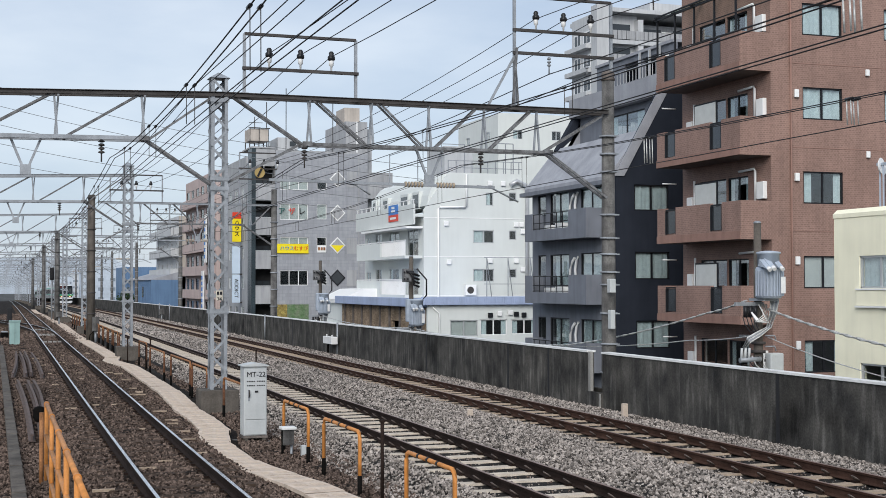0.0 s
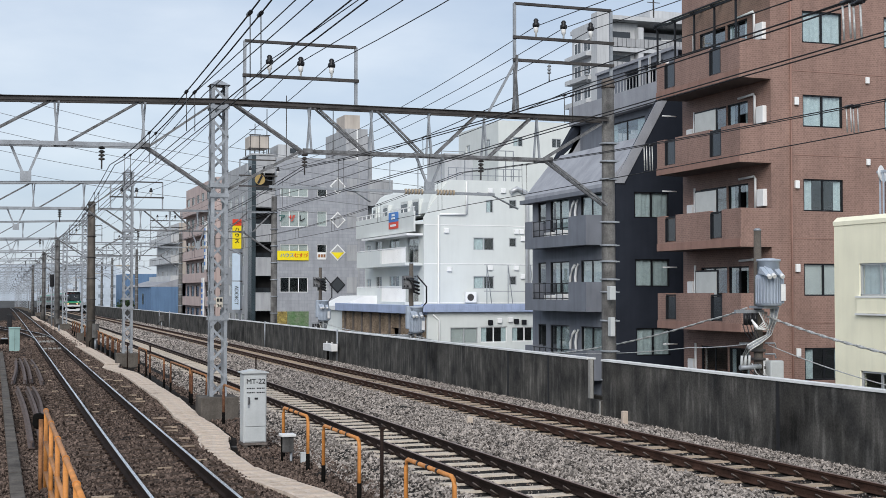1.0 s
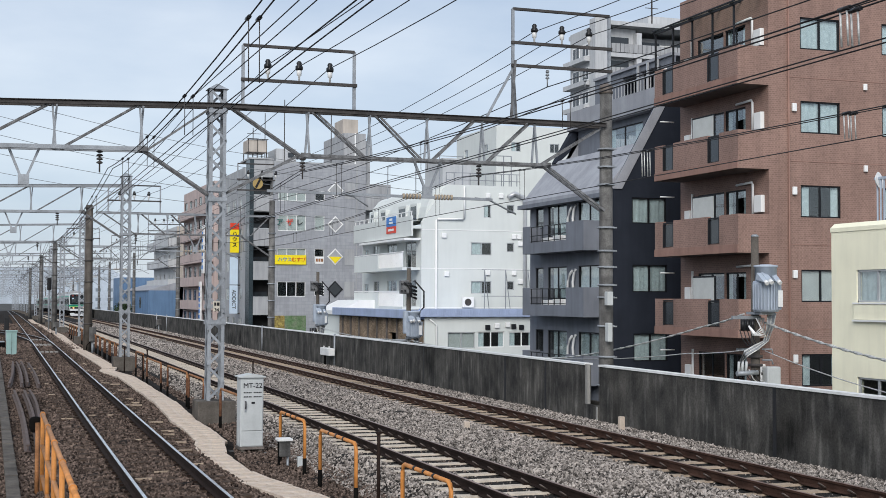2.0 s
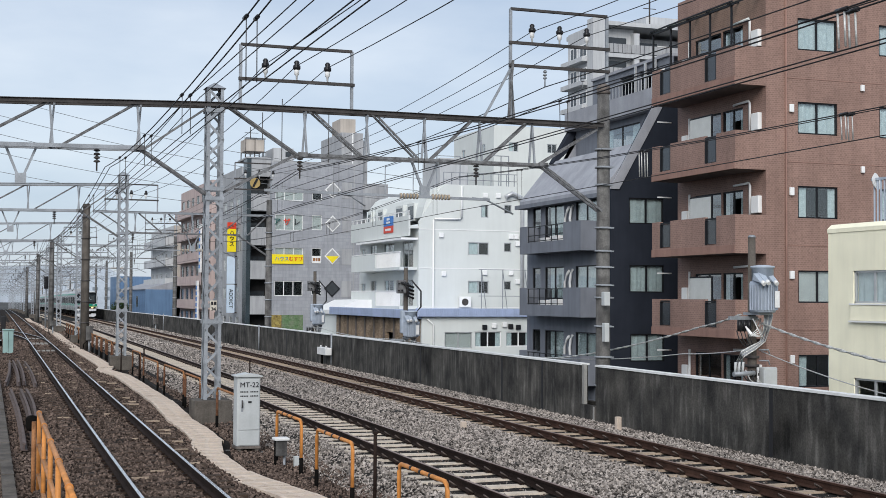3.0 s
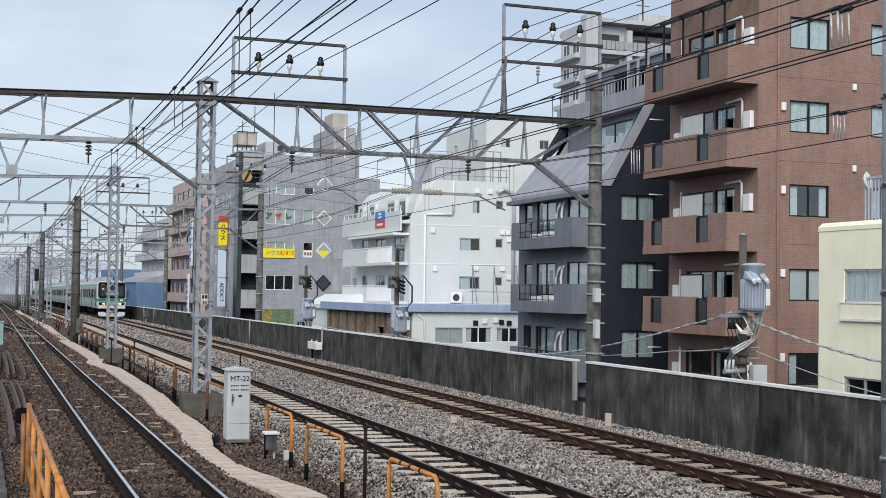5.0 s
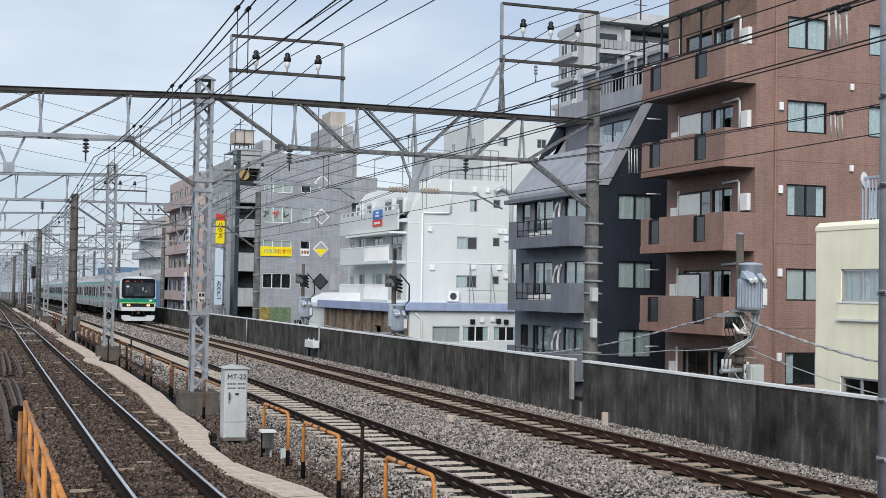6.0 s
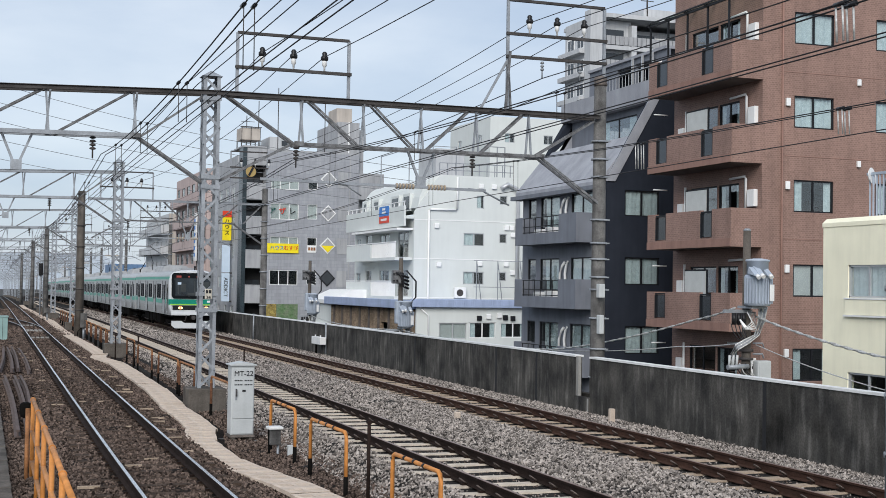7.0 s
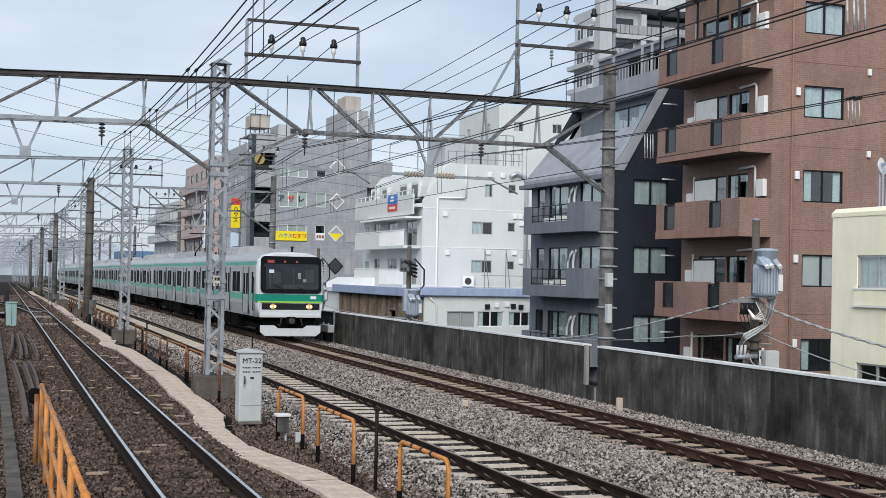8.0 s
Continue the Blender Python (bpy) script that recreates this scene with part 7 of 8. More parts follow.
def build_railing():
    b = thing("platform_end_railing", 1.0, 17, -0.4, "yellow-orange tubular railing at the platform end", "railing")
    xa, xb, ya, yb = 1.03, 0.86, 21.7, 9.0
    at = lambda y: xa + (xb - xa) * (ya - y) / (ya - yb)
    for z, end in ((0.91, 0.0), (0.42, 0.0), (-0.05, 0.0)):
        part("rail", tube(bmesh.new(), (at(ya), ya, z), (at(yb), yb, z), 0.032, 10), M_YELLOW, b)
    for y in (21.7, 19.6, 17.5, 15.4, 13.3, 11.2, 9.1):
        p = part("post", tube(bmesh.new(), (at(y), y, -0.45), (at(y), y, 0.91), 0.032, 10), M_YELLOW, b)
        part("joint", tube(bmesh.new(), (at(y), y - 0.05, 0.91), (at(y), y + 0.05, 0.91), 0.042, 10), M_YELLOW, p)
    part("brace_post", tube(bmesh.new(), (at(21.5) - 0.08, 21.5, -0.45), (at(21.5) - 0.08, 21.5, 0.8), 0.035, 8), M_ORANGE_OLD, b, "rusty back post")
    part("wrapping", boxed(0.84, 1.02, 21.75, 22.0, 0.62, 0.86, bev=0.06), M_UNDER, b, "dark cloth wrapped round the end")


def build_left_side():
    """The cable trough, the spare rails lying beside the near track, and a teal cabinet by the switch."""
    tr = thing("cable_trough", 0.5, 30, -0.3, "narrow concrete cable trough beside the near track", "cable trough")
    for i in range(56):
        ya = 14.0 + i * 1.0
        x = 0.42 + 0.011 * (ya - 14)
        part("cover", boxed(x, x + 0.2, ya + 0.01, ya + 0.99, -0.42, -0.19 + 0.006 * math.sin(i * 2.3), bev=0.01), M_POLE_BROWN, tr)
    for xa, ya, xb, yb in ((1.11, 45.7, 1.61, 60.9), (1.51, 45.6, 1.75, 60.8), (1.7, 46, 1.95, 61), (2.01, 44.9, 2.2, 59.7), (1.01, 26.8, 1.17, 42.5), (1.21, 26.8, 1.46, 42.4), (1.48, 32.8, 1.62, 42.4)):
        r = thing("spare_rail", xa, ya, -0.3, "rusty spare rail lying on the ballast", "rail", group="spare rails")
        bm = bmesh.new()
        prev = None
        for i in range(9):
            f = i / 8
            cx = xa + (xb - xa) * f + 0.06 * math.sin(f * 3.1)
            row = [bm.verts.new((cx + dx, ya + (yb - ya) * f, -0.09 + dz)) for dx, dz in RAIL_WEB]
            if prev:
                for j in range(len(row)):
                    bm.faces.new((prev[j], prev[(j + 1) % len(row)], row[(j + 1) % len(row)], row[j]))
            else:
                bm.faces.new(row)
            prev = row
        bm.faces.new(prev[::-1])
        bmesh.ops.recalc_face_normals(bm, faces=bm.faces)
        part("steel", bm, M_RAIL_DUSTY, r)
    c = thing("switch_cabinet", 1.9, 74, -0.4, "pale teal metal switch cabinet beside the turnout", "cabinet")
    part("body", boxed(1.62, 2.14, 73.8, 74.3, -0.35, 0.85, bev=0.02), M_TEAL, c)
    part("lid", boxed(1.58, 2.18, 73.75, 74.35, 0.85, 0.92, bev=0.02), M_TEAL, c)
    part("foot", boxed(1.55, 2.2, 73.75, 74.35, -0.5, -0.35), M_POLE, c)
    part("door_line", boxed(1.88, 1.895, 73.785, 73.797, -0.3, 0.8), M_INK, c)
    pm = thing("point_machine", 2.0, 82, -0.3, "dark electric point machine by the switch", "point machine")
    part("case", boxed(1.3, 1.75, 82, 83.2, -0.35, 0.02, bev=0.05), M_UNDER, pm)
    part("lid", boxed(1.35, 1.7, 82.1, 83.1, 0.02, 0.07, bev=0.02), M_STEEL, pm)
    for x, y, w, h in ((6.3, 77.2, 0.35, 1.0), (6.35, 113.5, 0.5, 0.6), (15.5, 120.0, 0.4, 0.7)):
        c = thing("signal_box", x, y, -0.4, "small grey trackside signal box", "signal box")
        part("case", boxed(x - w / 2, x + w / 2, y - 0.2, y + 0.2, 0.2, h, bev=0.02), M_POLE, c)
        part("leg", tube(bmesh.new(), (x, y, -0.5), (x, y, 0.2), 0.06, 8), M_STEEL, c)
        part("cable", hose(bmesh.new(), [(x - 0.1, y, 0.2), (x - 0.3, y, 0.0), (x - 0.35, y, -0.4)], 0.03), M_UNDER, c)
    c = thing("wall_junction_box", 14.65, 56.8, -0.2, "white junction box on a dark post beside the parapet", "junction box")
    part("case", boxed(14.5, 14.78, 56.0, 57.5, 0.2, 0.52, bev=0.02), M_COPING, c)
    part("leg", tube(bmesh.new(), (14.65, 57.2, -0.4), (14.65, 57.2, 0.2), 0.05, 8), M_UNDER, c)
    for q in (56.3, 57.2):
        part("lug", tube(bmesh.new(), (14.6, q, 0.52), (14.6, q, 0.60), 0.03, 8), M_COPING, c)


M_RAIL_DUSTY = mat("dusty_old_rail", (0.115, 0.085, 0.075), 0.75, 0.0, var=0.25, scale=2, fine=30, bump=0.15)
M_TEAL = mat("pale_teal_paint", (0.30, 0.44, 0.42), 0.5, var=0.1, scale=2, fine=30, bump=0.05, streak=0.1)


WALK_LINE = [(4.95, 15.0), (4.9, 18.0), (4.8, 19.2), (4.7, 20.3), (4.42, 21.8), (4.28, 23.4), (4.31, 25.5), (4.55, 27.1), (4.75, 28.3), (4.85, 30.5), (4.86, 32.8), (4.96, 34.2), (5.21, 38.7), (5.3, 43.4), (5.47, 51.7), (5.2, 54.6), (5.14, 55.8), (5.5, 58.5), (5.58, 62), (5.66, 71), (5.7, 80), (5.8, 87), (6.1, 98), (6.45, 110), (6.5, 122), (6.6, 134), (6.8, 150), (7.0, 174), (7.6, 200)]


M_GRIME = mat("grimy_grating", (0.10, 0.082, 0.067), 0.9, var=0.3, scale=5, fine=50, bump=0.2)


def build_walkway():
    """Slotted concrete path panels that jog round the masts."""
    w = thing("service_path", 4.8, 30, -0.4, "pale slotted concrete service path panels winding beside the near track", "path", kind="structure")
    line = WALK_LINE
    path = [Vector((a, b)) for a, b in line]
    length = 0.0
    dists = [0.0]
    for a, b in zip(path, path[1:]):
        length += (b - a).length
        dists.append(length)

    def at(d):
        for i in range(len(path) - 1):
            if d <= dists[i + 1]:
                f = (d - dists[i]) / (dists[i + 1] - dists[i])
                return path[i].lerp(path[i + 1], f), (path[i + 1] - path[i]).normalized()
        return path[-1], (path[-1] - path[-2]).normalized()

    # one panel: border bars and ribs with open slots between, over a dark bed
    bm = bmesh.new()
    L, W = 0.98, 0.62
    for x0, x1 in ((-W / 2, -W / 2 + 0.07), (-0.035, 0.035), (W / 2 - 0.07, W / 2)):
        box(bm, x0, x1, -L / 2, L / 2, -0.06, 0.0)
    for x0, x1 in ((-W / 2 + 0.07, -0.035), (0.035, W / 2 - 0.07)):
        for y0, y1 in ((-L / 2, -0.36), (-0.11, 0.11), (0.36, L / 2)):
            box(bm, x0, x1, y0, y1, -0.06, -0.001)
        for mid in (-0.235, 0.235):
            for k in range(4):
                y = mid - 0.094 + 0.0625 * k
                box(bm, x0, x1, y - 0.011, y + 0.011, -0.06, -0.004)
    me = bpy.data.meshes.new("panel")
    bm.to_mesh(me)
    bm.free()
    me.materials.append(M_WALKWAY)
    bm = boxed(-W / 2 + 0.01, W / 2 - 0.01, -L / 2, L / 2, -0.1, -0.012)
    bed = bpy.data.meshes.new("panel_bed")
    bm.to_mesh(bed)
    bm.free()
    bed.materials.append(M_GRIME)
    rng = random.Random(3)
    d = 0.5
    while d < length:
        p, t = at(d)
        m = Matrix.Translation((p.x - 4.8, p.y - 30, 0.14 + sink(p.y) + rng.uniform(-0.01, 0.012))) @ Matrix.Rotation(math.atan2(-t.x, t.y) + rng.uniform(-0.02, 0.02), 4, "Z") @ Matrix.Rotation(rng.uniform(-0.015, 0.015), 4, "Y")
        pn = piece("panel", me, w, m)
        piece("panel_bed", bed, pn, Matrix.Identity(4))
        d += 1.0


def build_transformer_pole(x, y, top, big, foot=STREET):
    b = thing("utility_pole", x, y, foot, "concrete utility pole with a blue-grey transformer and bundled cables" if big else "concrete utility pole with transformer and dark switchgear", "utility pole", group="utility poles")
    pole = part("pole", tube(bmesh.new(), (x, y, foot), (x, y, top), 0.16, 12, 0.085), M_POLE_BROWN, b)
    part("pole_cap", lathe(bmesh.new(), [(0.09, 0), (0.09, 0.03), (0.05, 0.06)], x, y, top, 10), M_STEEL, pole)
    tz = top - 1.75 if big else top - 2.85
    tx, ty = (x + 0.02, y - 0.42) if big else (x + 0.1, y - 0.45)
    r = 0.30
    h = 1.02
    body = bmesh.new()
    lathe(body, [(r - 0.03, 0), (r, 0.04), (r, h - 0.35), (r - 0.02, h - 0.30)], tx, ty, tz, 20)
    tr = part("transformer", body, M_TRANSFORMER, b, "blue-grey pole transformer with cooling fins")
    for k in range(14):
        a = radians(180 + k * 13)
        c, s = math.cos(a), math.sin(a)
        part("cooling_fin", bar(bmesh.new(), (tx + c * (r + 0.03), ty + s * (r + 0.03), tz + 0.06), (tx + c * (r + 0.03), ty + s * (r + 0.03), tz + h - 0.38), 0.028), M_TRANSFORMER, tr)
    part("drum_top", lathe(bmesh.new(), [(r - 0.05, h - 0.32), (r - 0.05, h), (r - 0.02, h + 0.01), (r - 0.02, h + 0.05), (0.1, h + 0.08)], tx, ty, tz, 18), M_TRANSFORMER, tr, "upper drum")
    for k, (dx, dz) in enumerate(((-0.28, 0.70), (-0.16, 0.72), (0.06, 0.71))):
        s = part("bushing_hood", prism(bmesh.new(), [(ty - 0.45, tz + dz - 0.02), (ty - 0.15, tz + dz + 0.2), (ty - 0.1, tz + dz + 0.05)], "x", tx + dx - 0.06, tx + dx + 0.08), M_TRANSFORMER, tr, "slanted bushing hood")
        part("bushing", tube(bmesh.new(), (tx + dx, ty - 0.42, tz + dz + 0.0), (tx + dx, ty - 0.5, tz + dz - 0.05), 0.05, 10), M_PORC, s, "white porcelain bushing")
    part("rating_plate", boxed(tx + 0.1, tx + 0.22, ty - r - 0.055, ty - r - 0.045, tz + 0.12, tz + 0.5), M_COPING, tr, "pale rating plate")
    part("bracket", boxed(tx - 0.2, x + 0.2, ty - 0.1, y + 0.1, tz - 0.06, tz), M_STEEL, b, "steel bracket")
    # cross-arm, hanging cut-outs and cable bundles below
    z = tz - 0.12
    arm = part("cross_arm", boxed(x - 0.65, x + 0.1, y - 0.1, y - 0.02, z - 0.05, z + 0.03), M_STEEL, b, "steel cross-arm")
    for k in range(3):
        part("cut_out", tube(bmesh.new(), (x - 0.42 + 0.13 * k, y - 0.14, z - 0.32), (x - 0.42 + 0.13 * k, y - 0.14, z - 0.05), 0.055, 10), M_BLACK, arm, "black cut-out switch")
    rng = random.Random(int(y))
    for k in range(7):
        w = 0.035 * k
        j = rng.uniform(-0.03, 0.03)
        pts = [(x + 0.34 - w, y - 0.34, z + 0.1), (x + 0.27 - w * 0.8, y - 0.33, z - 0.25), (x + 0.14 - w * 0.6 + j, y - 0.30, z - 0.55), (x - 0.1 - w * 0.5, y - 0.28, z - 0.74 + w * 0.4), (x - 0.38 - w * 0.4 + j, y - 0.26, z - 0.88 + w * 0.5), (x - 0.52 - w * 0.2, y - 0.25, z - 1.05 + w * 0.3), (x - 0.55 + w, y - 0.24, z - 1.28)]
        part("drop_cable", hose(bmesh.new(), pts, 0.017, 5), M_STEEL if k % 3 else M_WIRE_PALE, b, "sweeping drop cable")
    for k in range(4):
        x0c = x - 0.5 + 0.1 * k
        pts = [(x0c, y - 0.14, z - 0.3), (x0c + 0.03, y - 0.2, z - 0.5), (x0c + 0.14, y - 0.24, z - 0.66 - 0.03 * k), (x - 0.12, y - 0.2, z - 0.62)]
        part("cut_out_lead", hose(bmesh.new(), pts, 0.012, 5), M_WIRE, b, "thin dark lead")
    for k in range(4):
        pts = [(x - 0.5 + 0.16 * k, y - 0.26, z - 1.2), (x - 0.35 + 0.1 * k, y - 0.3, z - 1.42), (x - 0.05 + 0.08 * k, y - 0.28, z - 1.62), (x + 0.25, y - 0.2, z - 1.7)]
        part("lower_lead", hose(bmesh.new(), pts, 0.014, 5), M_WIRE_PALE if k % 2 else M_WIRE, b, "crossing lower lead")
    for k in range(3):
        part("cable_end", tube(bmesh.new(), (x - 0.62 + 0.1 * k, y - 0.26, z - 1.3), (x - 0.60 + 0.1 * k, y - 0.26, z - 1.02), 0.03, 8), M_BOX, b, "pale cable termination")
    for k in range(5):
        pts = [(x - 0.1 + 0.05 * k, y - 0.2, z - 0.02), (x - 0.05 + 0.03 * k, y - 0.32, z - 0.25 - 0.05 * k), (x - 0.25 + 0.03 * k, y - 0.3, z - 0.42), (x - 0.3, y - 0.2, z - 0.2)]
        part("cable_loop", hose(bmesh.new(), pts, 0.02, 5), M_COPING, b, "white cable loop")
    for zz in (z - 0.95, z - 1.15, z - 1.35):
        part("clamp_band", tube(bmesh.new(), (x, y, zz), (x, y, zz + 0.06), 0.17, 12), M_STEEL_DARK, pole)
    bx = part("terminal_box", boxed(x + 0.14, x + 0.5, y - 0.3, y - 0.05, z - 1.75, z - 1.15, bev=0.03), M_BOX, b, "pale terminal box")
    part("terminal_box_lid", boxed(x + 0.17, x + 0.47, y - 0.315, y - 0.302, z - 1.7, z - 1.2), M_BOX, bx)
    part("splice_closure", tube(bmesh.new(), (x - 0.65, y - 0.25, z - 1.3), (x - 0.1, y - 0.25, z - 1.28), 0.06, 10), M_STEEL, b, "grey cable splice closure")
    for q in range(3):
        part("side_hook", hose(bmesh.new(), [(x + 0.12, y - 0.1, z - 0.75 - 0.25 * q), (x + 0.35, y - 0.15, z - 0.75 - 0.25 * q), (x + 0.38, y - 0.15, z - 0.85 - 0.25 * q)], 0.02, 5), M_STEEL, b)
    if not big:
        sw = part("switch_unit", boxed(x - 0.45, x - 0.1, y - 0.4, y - 0.1, top - 1.05, top - 0.5, bev=0.03), M_STEEL_WORN, b, "grey pole switch unit")
        for k in range(4):
            part("switch_port", tube(bmesh.new(), (x - 0.45 + 0.14 * (k % 2), y - 0.49, top - 0.65 - 0.28 * (k // 2)), (x - 0.45 + 0.14 * (k % 2), y - 0.452, top - 0.65 - 0.28 * (k // 2)), 0.04, 8), M_BLACK, sw)
        for k in range(4):
            part("switch_bushing", hose(bmesh.new(), [(x - 0.35 + 0.1 * k, y - 0.4, top - 0.6), (x - 0.05, y - 0.5, top - 0.72 - 0.15 * k), (x + 0.2, y - 0.45, top - 0.8 - 0.15 * k)], 0.05, 6), M_BLACK, sw)
        part("lower_unit", boxed(x - 0.3, x, y - 0.4, y - 0.1, top - 2.7, top - 1.75, bev=0.05), M_TRANSFORMER, b, "blue-grey equipment case")
        part("big_loop", hose(bmesh.new(), [(x + 0.15, y - 0.3, top - 0.5), (x + 0.55, y - 0.35, top - 0.95), (x + 0.55, y - 0.35, top - 1.6), (x + 0.25, y - 0.3, top - 1.95)], 0.035, 6), M_WIRE, b, "heavy cable loop")
    return b


def build_cables():
    """Street-side cables strung between the utility poles."""
    def strung(pts, r, m, label, twist=False):
        bm = bmesh.new()
        full = []
        for a, b in zip(pts, pts[1:]):
            a, b = Vector(a), Vector(b)
            n = 14
            for i in range(n):
                f = i / n
                p = a.lerp(b, f)
                p.z -= 0.012 * (b - a).length * 4 * f * (1 - f)
                full.append(p)
        full.append(Vector(pts[-1]))
        hose(bm, full, r, 6)
        if twist:
            for ph in (0, math.pi):
                fine = []
                for a, b in zip(full, full[1:]):
                    n = 7
                    for i in range(n):
                        p = a.lerp(b, i / n)
                        ang = ph + (p.y) * 7
                        fine.append(p + Vector((math.cos(ang), 0, math.sin(ang))) * r * 1.1)
                hose(bm, fine, r * 0.6, 4)
        setting("cable", bm, m, label, "cable", kind="")
    strung([(17.6, 71, 1.2), (17, 52.5, 1.0), (17.0, 37.2, 0.92), (17.2, 29.2, 2.05), (17.0, 27.0, 2.4)], 0.017, M_WIRE_PALE, "pale twisted overhead cable between utility poles", True)
    strung([(17.3, 26.6, 2.2), (17.2, 22.2, 1.54), (17.2, 8, 1.2)], 0.02, M_WIRE_PALE, "pale twisted overhead cable between utility poles", True)
    strung([(17.1, 70, 0.9), (17.1, 40, 0.85), (17.2, 30, 1.35), (17.2, 26.8, 1.6)], 0.014, M_WIRE_PALE, "thin grey telephone cable", False)
    strung([(17.3, 26.6, 1.55), (17.2, 22.2, 0.9), (17.2, 8, 0.2)], 0.012, M_WIRE_PALE, "thin grey telephone cable", False)
    strung([(17.4, 29.5, 0.7), (17.2, 26.6, 0.75)], 0.03, M_WIRE, "dark service cable beside the pole", False)
    for k in range(5):
        strung([(-40, 132, 32 - 1.6 * k), (1.7, 126, 20.7 - 1.7 * k), (21, 119, 15.9 - 1.25 * k), (60, 112, 12 - k)], 0.025, M_WIRE_THIN, "thin distant power line crossing the railway", False)


M_WIRE_THIN = mat("far_wire", (0.16, 0.17, 0.18), 0.6, var=0.1, bump=0)


def build_edge_pole():
    x, y = 9.78, 12.2
    b = thing("catenary_pole", x, y, -0.5, "blue-grey steel pole with bolted bands between the tracks", "pole")
    part("shaft", tube(bmesh.new(), (x, y, -0.6), (x, y, 9.5), 0.14, 16), M_STEEL, b)
    for z in (0.25, 0.95, 1.6, 2.8, 4.0, 5.0):
        part("band", tube(bmesh.new(), (x, y, z), (x, y, z + 0.06), 0.155, 16), M_STEEL, b)
        part("bolt", tube(bmesh.new(), (x - 0.2, y - 0.05, z + 0.03), (x - 0.1, y - 0.05, z + 0.03), 0.018, 6), M_STEEL_DARK, b)


def build_disc():
    d = thing("round_marker", 15.7, 76.8, 9.0, "round yellow-brown marker disc with a black diagonal on the pole frame", "sign")
    part("disc", tube(bmesh.new(), (15.5, 76.55, 9.35), (15.5, 76.6, 9.35), 0.3, 24), M_DISC, d)
    part("slash", bar(bmesh.new(), (15.38, 76.535, 9.12), (15.62, 76.535, 9.6), 0.02, 0.12), M_INK, d, "black diagonal")
    part("bracket", bar(bmesh.new(), (15.5, 76.62, 9.35), (15.5, 76.95, 9.7), 0.05), M_STEEL_DARK, d)


M_DISC = mat("brown_yellow_disc", (0.42, 0.30, 0.12), 0.6, var=0.1, bump=0)


MAST_AT, POLE_AT = 5.71, 16.64


def build_mast_plates():
    p = thing("number_plate_board", MAST_AT, 33.2, 1.8, "small white plate fixed on the latticed mast", "plate")
    part("board", boxed(MAST_AT - 0.085, MAST_AT + 0.085, 33.225, 33.235, 2.39, 2.64), M_CREAM_OLD, p)
    letter_part("34", M_INK, p, (MAST_AT, 33.215, 2.423), 0.12, label="black plate digits")
    bm = bmesh.new()
    box(bm, MAST_AT - 0.06, MAST_AT - 0.01, 33.215, 33.224, 2.53, 2.61)
    box(bm, MAST_AT + 0.01, MAST_AT + 0.07, 33.215, 33.224, 2.53, 2.61)
    part("characters", bm, M_INK, p, "two dark characters")
    for z0, z1, w in ((2.55, 3.1, 0.12), (1.55, 2.3, 0.08)):
        q = thing("pole_box", POLE_AT, 33.2, z0, "small white box strapped to the concrete pole", "box")
        part("case", boxed(POLE_AT - 0.14 - w / 2, POLE_AT - 0.14 + w / 2 + 0.06, 33.0, 33.2, z0, z1 - 0.3 * (z1 - z0), bev=0.02), M_BOX, q)


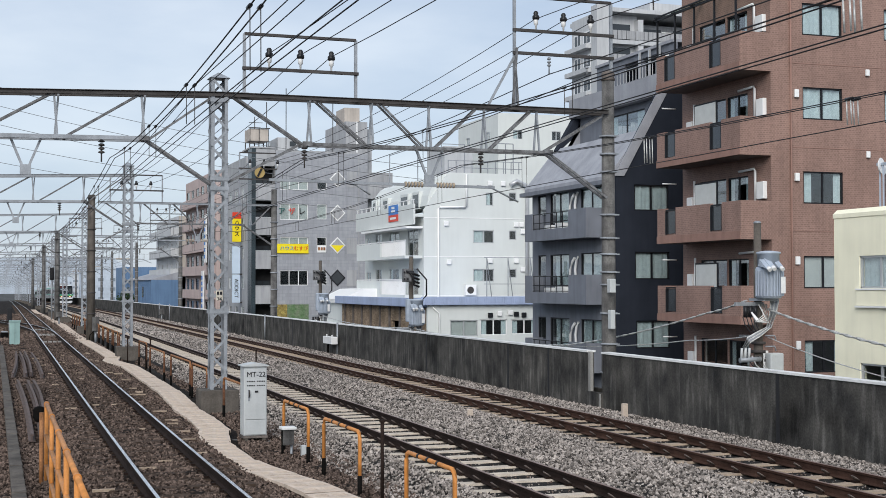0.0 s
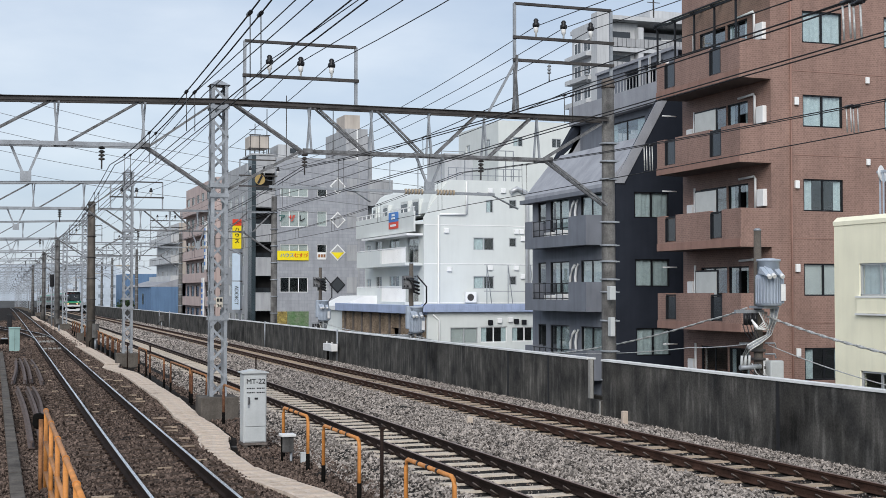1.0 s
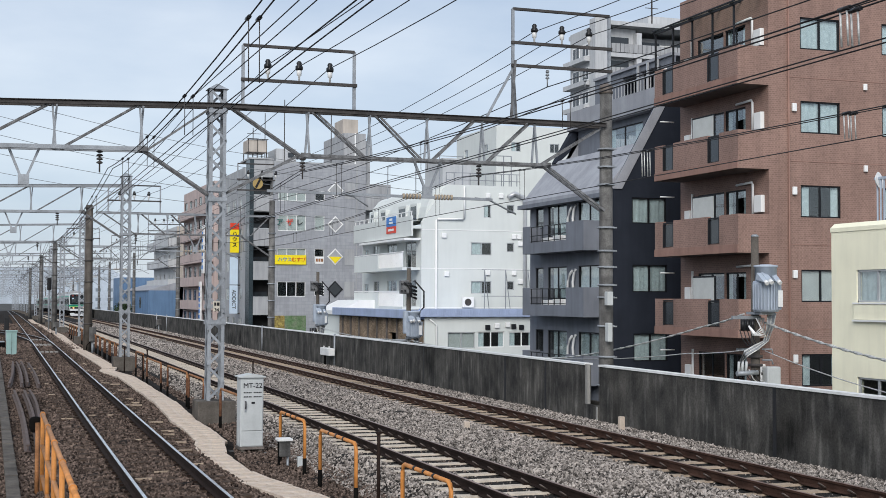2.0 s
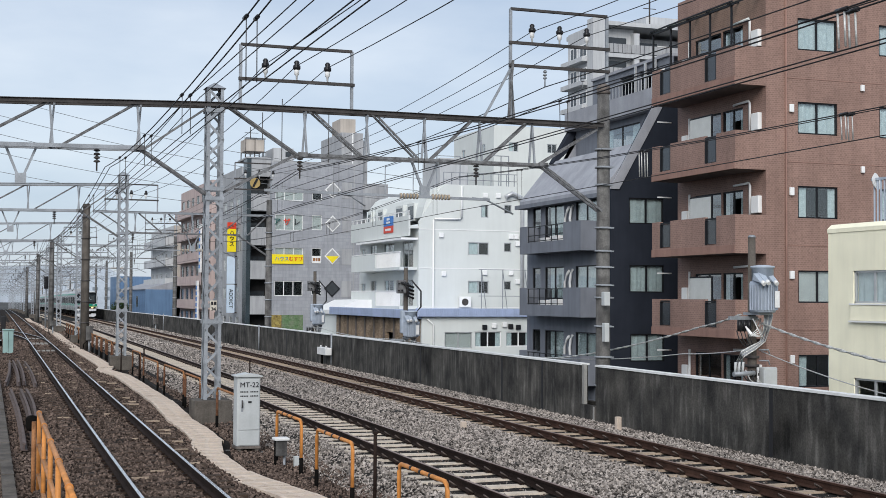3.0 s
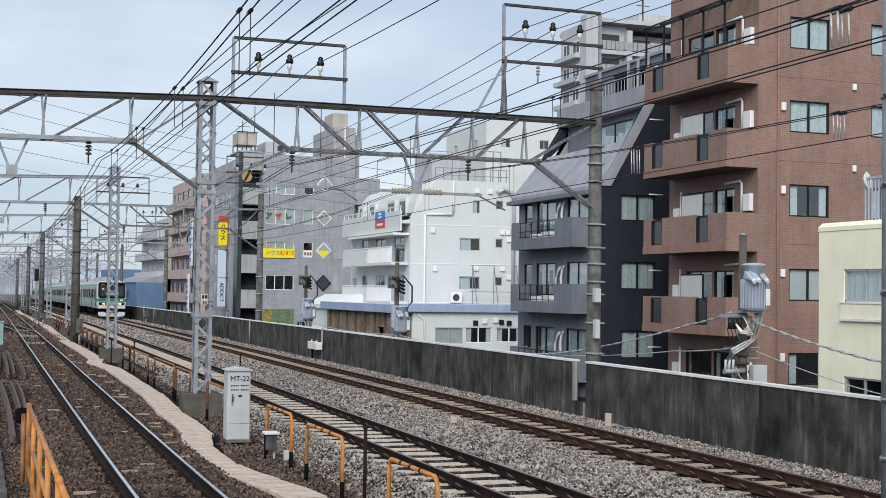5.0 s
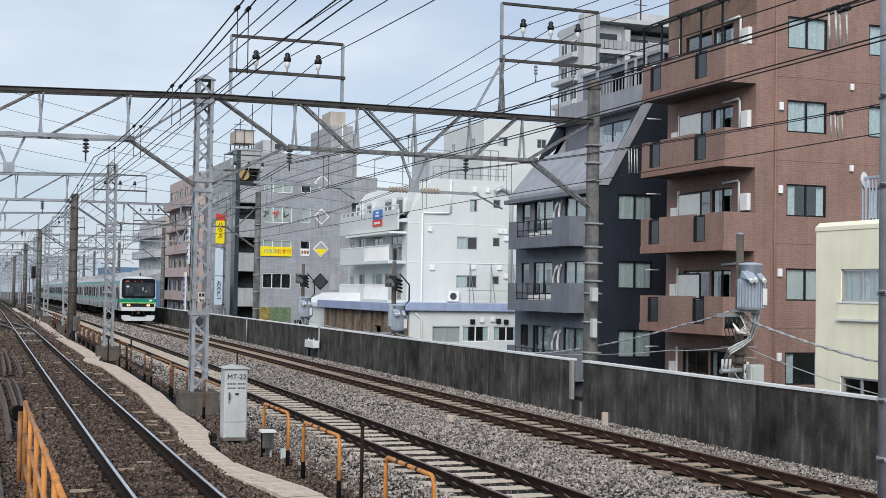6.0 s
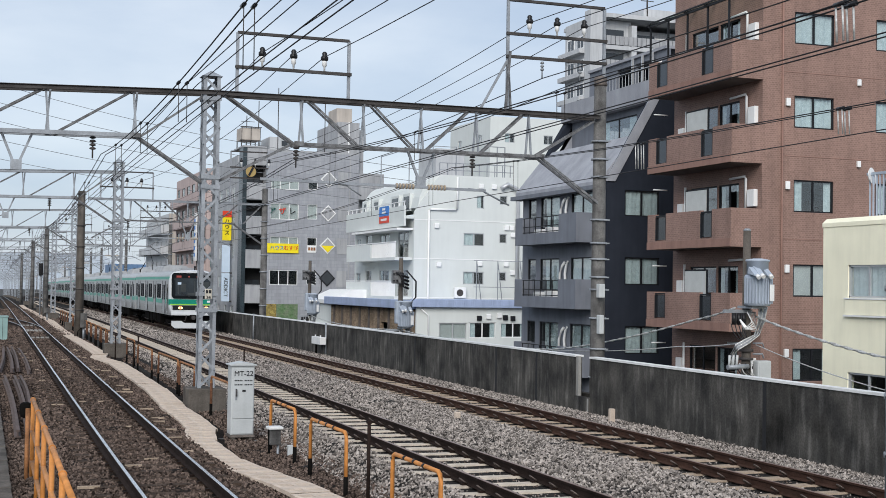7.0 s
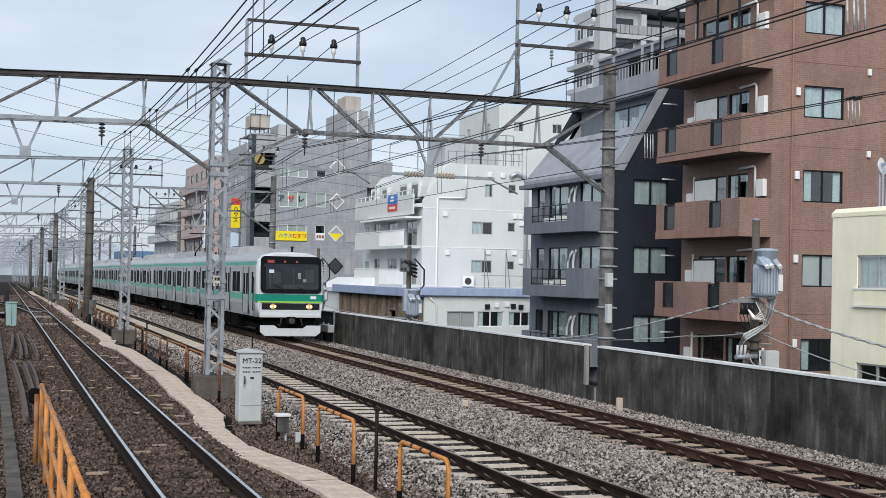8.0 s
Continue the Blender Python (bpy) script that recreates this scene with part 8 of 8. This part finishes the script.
# ---- far buildings and distance ----
def building_far():
    block("pink_apartment_house", "dusty pink tiled apartment house with stacked bay windows", 27.6, 38, 163, 188, 17.0, M_PINK, 7, 3, 6, storey=3.0, z_first=-4.2, frame_mat=M_DARKFRAME, win=(2.4, 1.9), balcony=0.9)
    block("beige_apartment_house", "beige apartment house with pale balconies", 27.8, 38, 196, 222, 13.0, M_BEIGE, 6, 3, 5, storey=3.0, z_first=-4.2, balcony=1.2, side_mat=M_APART)
    block("grey_annex", "pale grey narrow office annex beside the tiled building", 27.1, 38, 141.0, 156, 16.6, M_TILEPALE, 6, 3, 4, storey=3.2, z_first=-4.0)
    block("white_slab_block", "plain white rear slab building with one small window", 42.2, 49.5, 106, 116, 17.6, M_WHITEWALL, 1, 2, 2, z_first=15.4, win=(0.9, 0.8))
    # signs on the annex corner
    s = thing("shop_sign", 27.1, 143.15, 0.9, "tall vertical yellow and pale blue shop signs on the annex corner", "sign")
    part("yellow_panel", boxed(26.0, 26.95, 143.0, 143.3, 7.5, 10.0, bev=0.02), M_SIGN_Y, s, "yellow sign panel")
    part("red_cap", boxed(26.0, 26.95, 142.98, 143.3, 10.0, 10.7, bev=0.02), M_SIGN_R, s, "red top of the sign")
    for k, ch in enumerate("ハウス"):
        letter_part(ch, M_INK, s, (26.47, 142.97, 9.55 - 0.62 * k), 0.55, label="dark sign character", bold=0.008)
    for z0, z1 in ((4.05, 7.0), (0.9, 3.95)):
        part("pale_panel", boxed(26.0, 26.85, 143.0, 143.3, z0, z1, bev=0.02), M_SIGN_W, s, "pale blue sign panel")
    letter_part("ADDICT", M_INK, s, (26.42, 142.97, 2.45), 0.56, vertical=True, label="vertical dark lettering")
    for z in (0.9, 3.95, 7.0):
        part("sign_bracket", boxed(26.8, 27.12, 143.1, 143.2, z - 0.05, z + 0.1), M_STEEL_DARK, s)
    s = thing("side_sign", 27.6, 160, 3, "small white vertical signs on the pink building", "sign")
    for z0, z1, y in ((5.6, 11.5, 163.5), (-0.5, 4.6, 165.5)):
        part("panel", boxed(26.4, 26.6, y, y + 1.2, z0, z1), M_COPING, s, "white sign panel")
        bm = bmesh.new()
        for k in range(6):
            box(bm, 26.37, 26.395, y + 0.2, y + 1.0, z0 + 0.5 + (z1 - z0 - 0.9) * k / 6, z0 + 0.95 + (z1 - z0 - 0.9) * k / 6)
        part("lettering_bars", bm, M_SIGN_B, s, "bars of unreadable lettering")
    part("holder", boxed(26.6, 27.58, 163.7, 163.8, 3.0, 11.0), M_STEEL_DARK, s)
    # blue sheds
    sh = thing("blue_shed", 23.5, 195, STREET, "blue corrugated metal shed with a low annex", "shed")
    part("wall", boxed(24.2, 34, 236, 252, STREET, 6.0), M_BLUESHED, sh)
    part("wall", boxed(23.8, 34, 196, 232, STREET, 3.6), M_BLUESHED, sh)
    part("roof", prism(bmesh.new(), [(23.6, 3.6), (34, 3.6), (34, 6.5)], "y", 196, 232), M_GREYROOF, sh, "pale sloping roof")
    bm = bmesh.new()
    for k in range(60):
        box(bm, 23.77, 23.797, 196.3 + 0.6 * k, 196.45 + 0.6 * k, -1, 3.6)
    part("ribs", bm, M_BLUESHED, sh, "sheet ribs", kind="stuff")
    for y in (205, 215, 226):
        part("window", boxed(23.74, 23.768, y, y + 1.8, 1.0, 2.6), M_TRAINLIKE_GLASS, sh)
    # a shrub by the parapet
    rng = random.Random(9)
    t = thing("shrub", 18.0, 192, STREET, "dark green shrub beyond the parapet", "tree")
    part("trunk", tube(bmesh.new(), (18.2, 176, STREET), (18.2, 176, 1.0), 0.14, 8, 0.05), M_POLE_BROWN, t)
    bm = bmesh.new()
    for k in range(900):
        a, b2, r = rng.uniform(0, 6.28), rng.uniform(-1, 1), rng.random() ** 0.4
        c = Vector((18.2 + 1.2 * r * math.cos(a) * math.sqrt(1 - b2 * b2), 176 + 1.5 * r * math.sin(a), 0.9 + 1.1 * r * b2 + 0.25 * math.sin(a * 3)))
        d = Vector((rng.uniform(-1, 1), rng.uniform(-1, 1), rng.uniform(-1, 1))).normalized() * 0.16
        e = d.orthogonal().normalized() * 0.09
        vs = [bm.verts.new(c + q) for q in (-d, e, d, -e)]
        bm.faces.new(vs)
    part("leaves", bm, M_LEAF, t, "small dark leaves", kind="stuff")
    # the city towards the vanishing point, low; distance haze is put into its colours
    for k in range(46):
        y = rng.uniform(280, 1300)
        x = rng.choice((rng.uniform(26, 60), rng.uniform(26, 60), rng.uniform(60, 160), rng.uniform(-60, -24) if y > 700 else rng.uniform(60, 160))) + curve_x(y)
        w, dpt, h = rng.uniform(8, 20), rng.uniform(10, 22), rng.uniform(6, 16) * (1 + y / 2200)
        m = rng.choice((M_HAZE_PALE, M_HAZE_GREY, M_HAZE_BLUE))
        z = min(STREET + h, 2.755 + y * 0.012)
        b = thing("far_building", x, y, STREET, "city building far along the line, haze put into its colours", "building", group="far city buildings")
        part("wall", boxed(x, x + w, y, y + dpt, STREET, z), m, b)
        part("roof", boxed(x - 0.2, x + w + 0.2, y - 0.2, y + dpt, z, z + 0.3), M_HAZE_GREY, b)
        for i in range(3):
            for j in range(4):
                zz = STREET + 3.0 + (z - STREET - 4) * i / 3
                part("window", boxed(x + w * (j + 0.3) / 4, x + w * (j + 0.75) / 4, y - 0.05, y - 0.01, zz, zz + 1.3), M_HAZE_WINDOW, b)
    bm = bmesh.new()
    prev = None
    for i in range(120):
        x = -900 + i * 20
        z = 6 + 9 * noise.noise((x * 0.006, 0, 0)) + 4 * noise.noise((x * 0.03, 5, 0)) + (10 if x < 150 else 0)
        row = [bm.verts.new((x, 1500, STREET)), bm.verts.new((x, 1500, z + 14))]
        if prev:
            bm.faces.new((prev[0], row[0], row[1], prev[1]))
        prev = row
    setting("backdrop", bm, M_HAZE_BLUE, "wooded rise on the horizon, haze put into its blue-grey", "backdrop")


# aerial haze mixed into the base colours of far walls, rise and windows
M_HAZE_PALE = mat("far_wall_haze_pale", (0.52, 0.55, 0.58), 0.9, var=0.1, scale=0.1, fine=2, bump=0)
M_HAZE_GREY = mat("far_wall_haze_grey", (0.44, 0.49, 0.54), 0.9, var=0.1, scale=0.1, fine=2, bump=0)
M_HAZE_BLUE = mat("far_haze_blue_grey", (0.50, 0.56, 0.63), 0.9, var=0.2, scale=0.05, fine=1, bump=0)
M_HAZE_WINDOW = mat("far_window_haze", (0.22, 0.26, 0.30), 0.5, var=0.1, bump=0)

building_far()
build_cabinet()
build_lamp_box()
build_hoops()
build_railing()
build_chips()
build_signal()
build_left_side()
build_walkway()
build_transformer_pole(17.2, 26.85, 4.2, True)
build_transformer_pole(17.0, 52.5, 3.95, False)
build_transformer_pole(17.5, 70.0, 4.1, False)
build_cables()
build_edge_pole()
build_mast_plates()
build_disc()


# ---- the tracks, the parapet and loose stones ----
build_track("track_near", T1, "near track with bright rails on dark timber sleepers", M_RAIL_TOP, M_SLEEPER_WOOD, 10.0, 110, 420, wood=True)
build_track("track_middle", T2, "middle track on pale concrete sleepers in grey ballast", M_RAIL_BROWN, M_SLEEPER, 10.3, 130, 420)
build_track("track_far", T3, "far track with brown rails on concrete sleepers in grey ballast", M_RAIL_BROWN, M_SLEEPER_DIRTY, 12.1, 130, 620, web=M_RAIL_RED)
build_turnout()
build_wall()
build_stones()


motions()
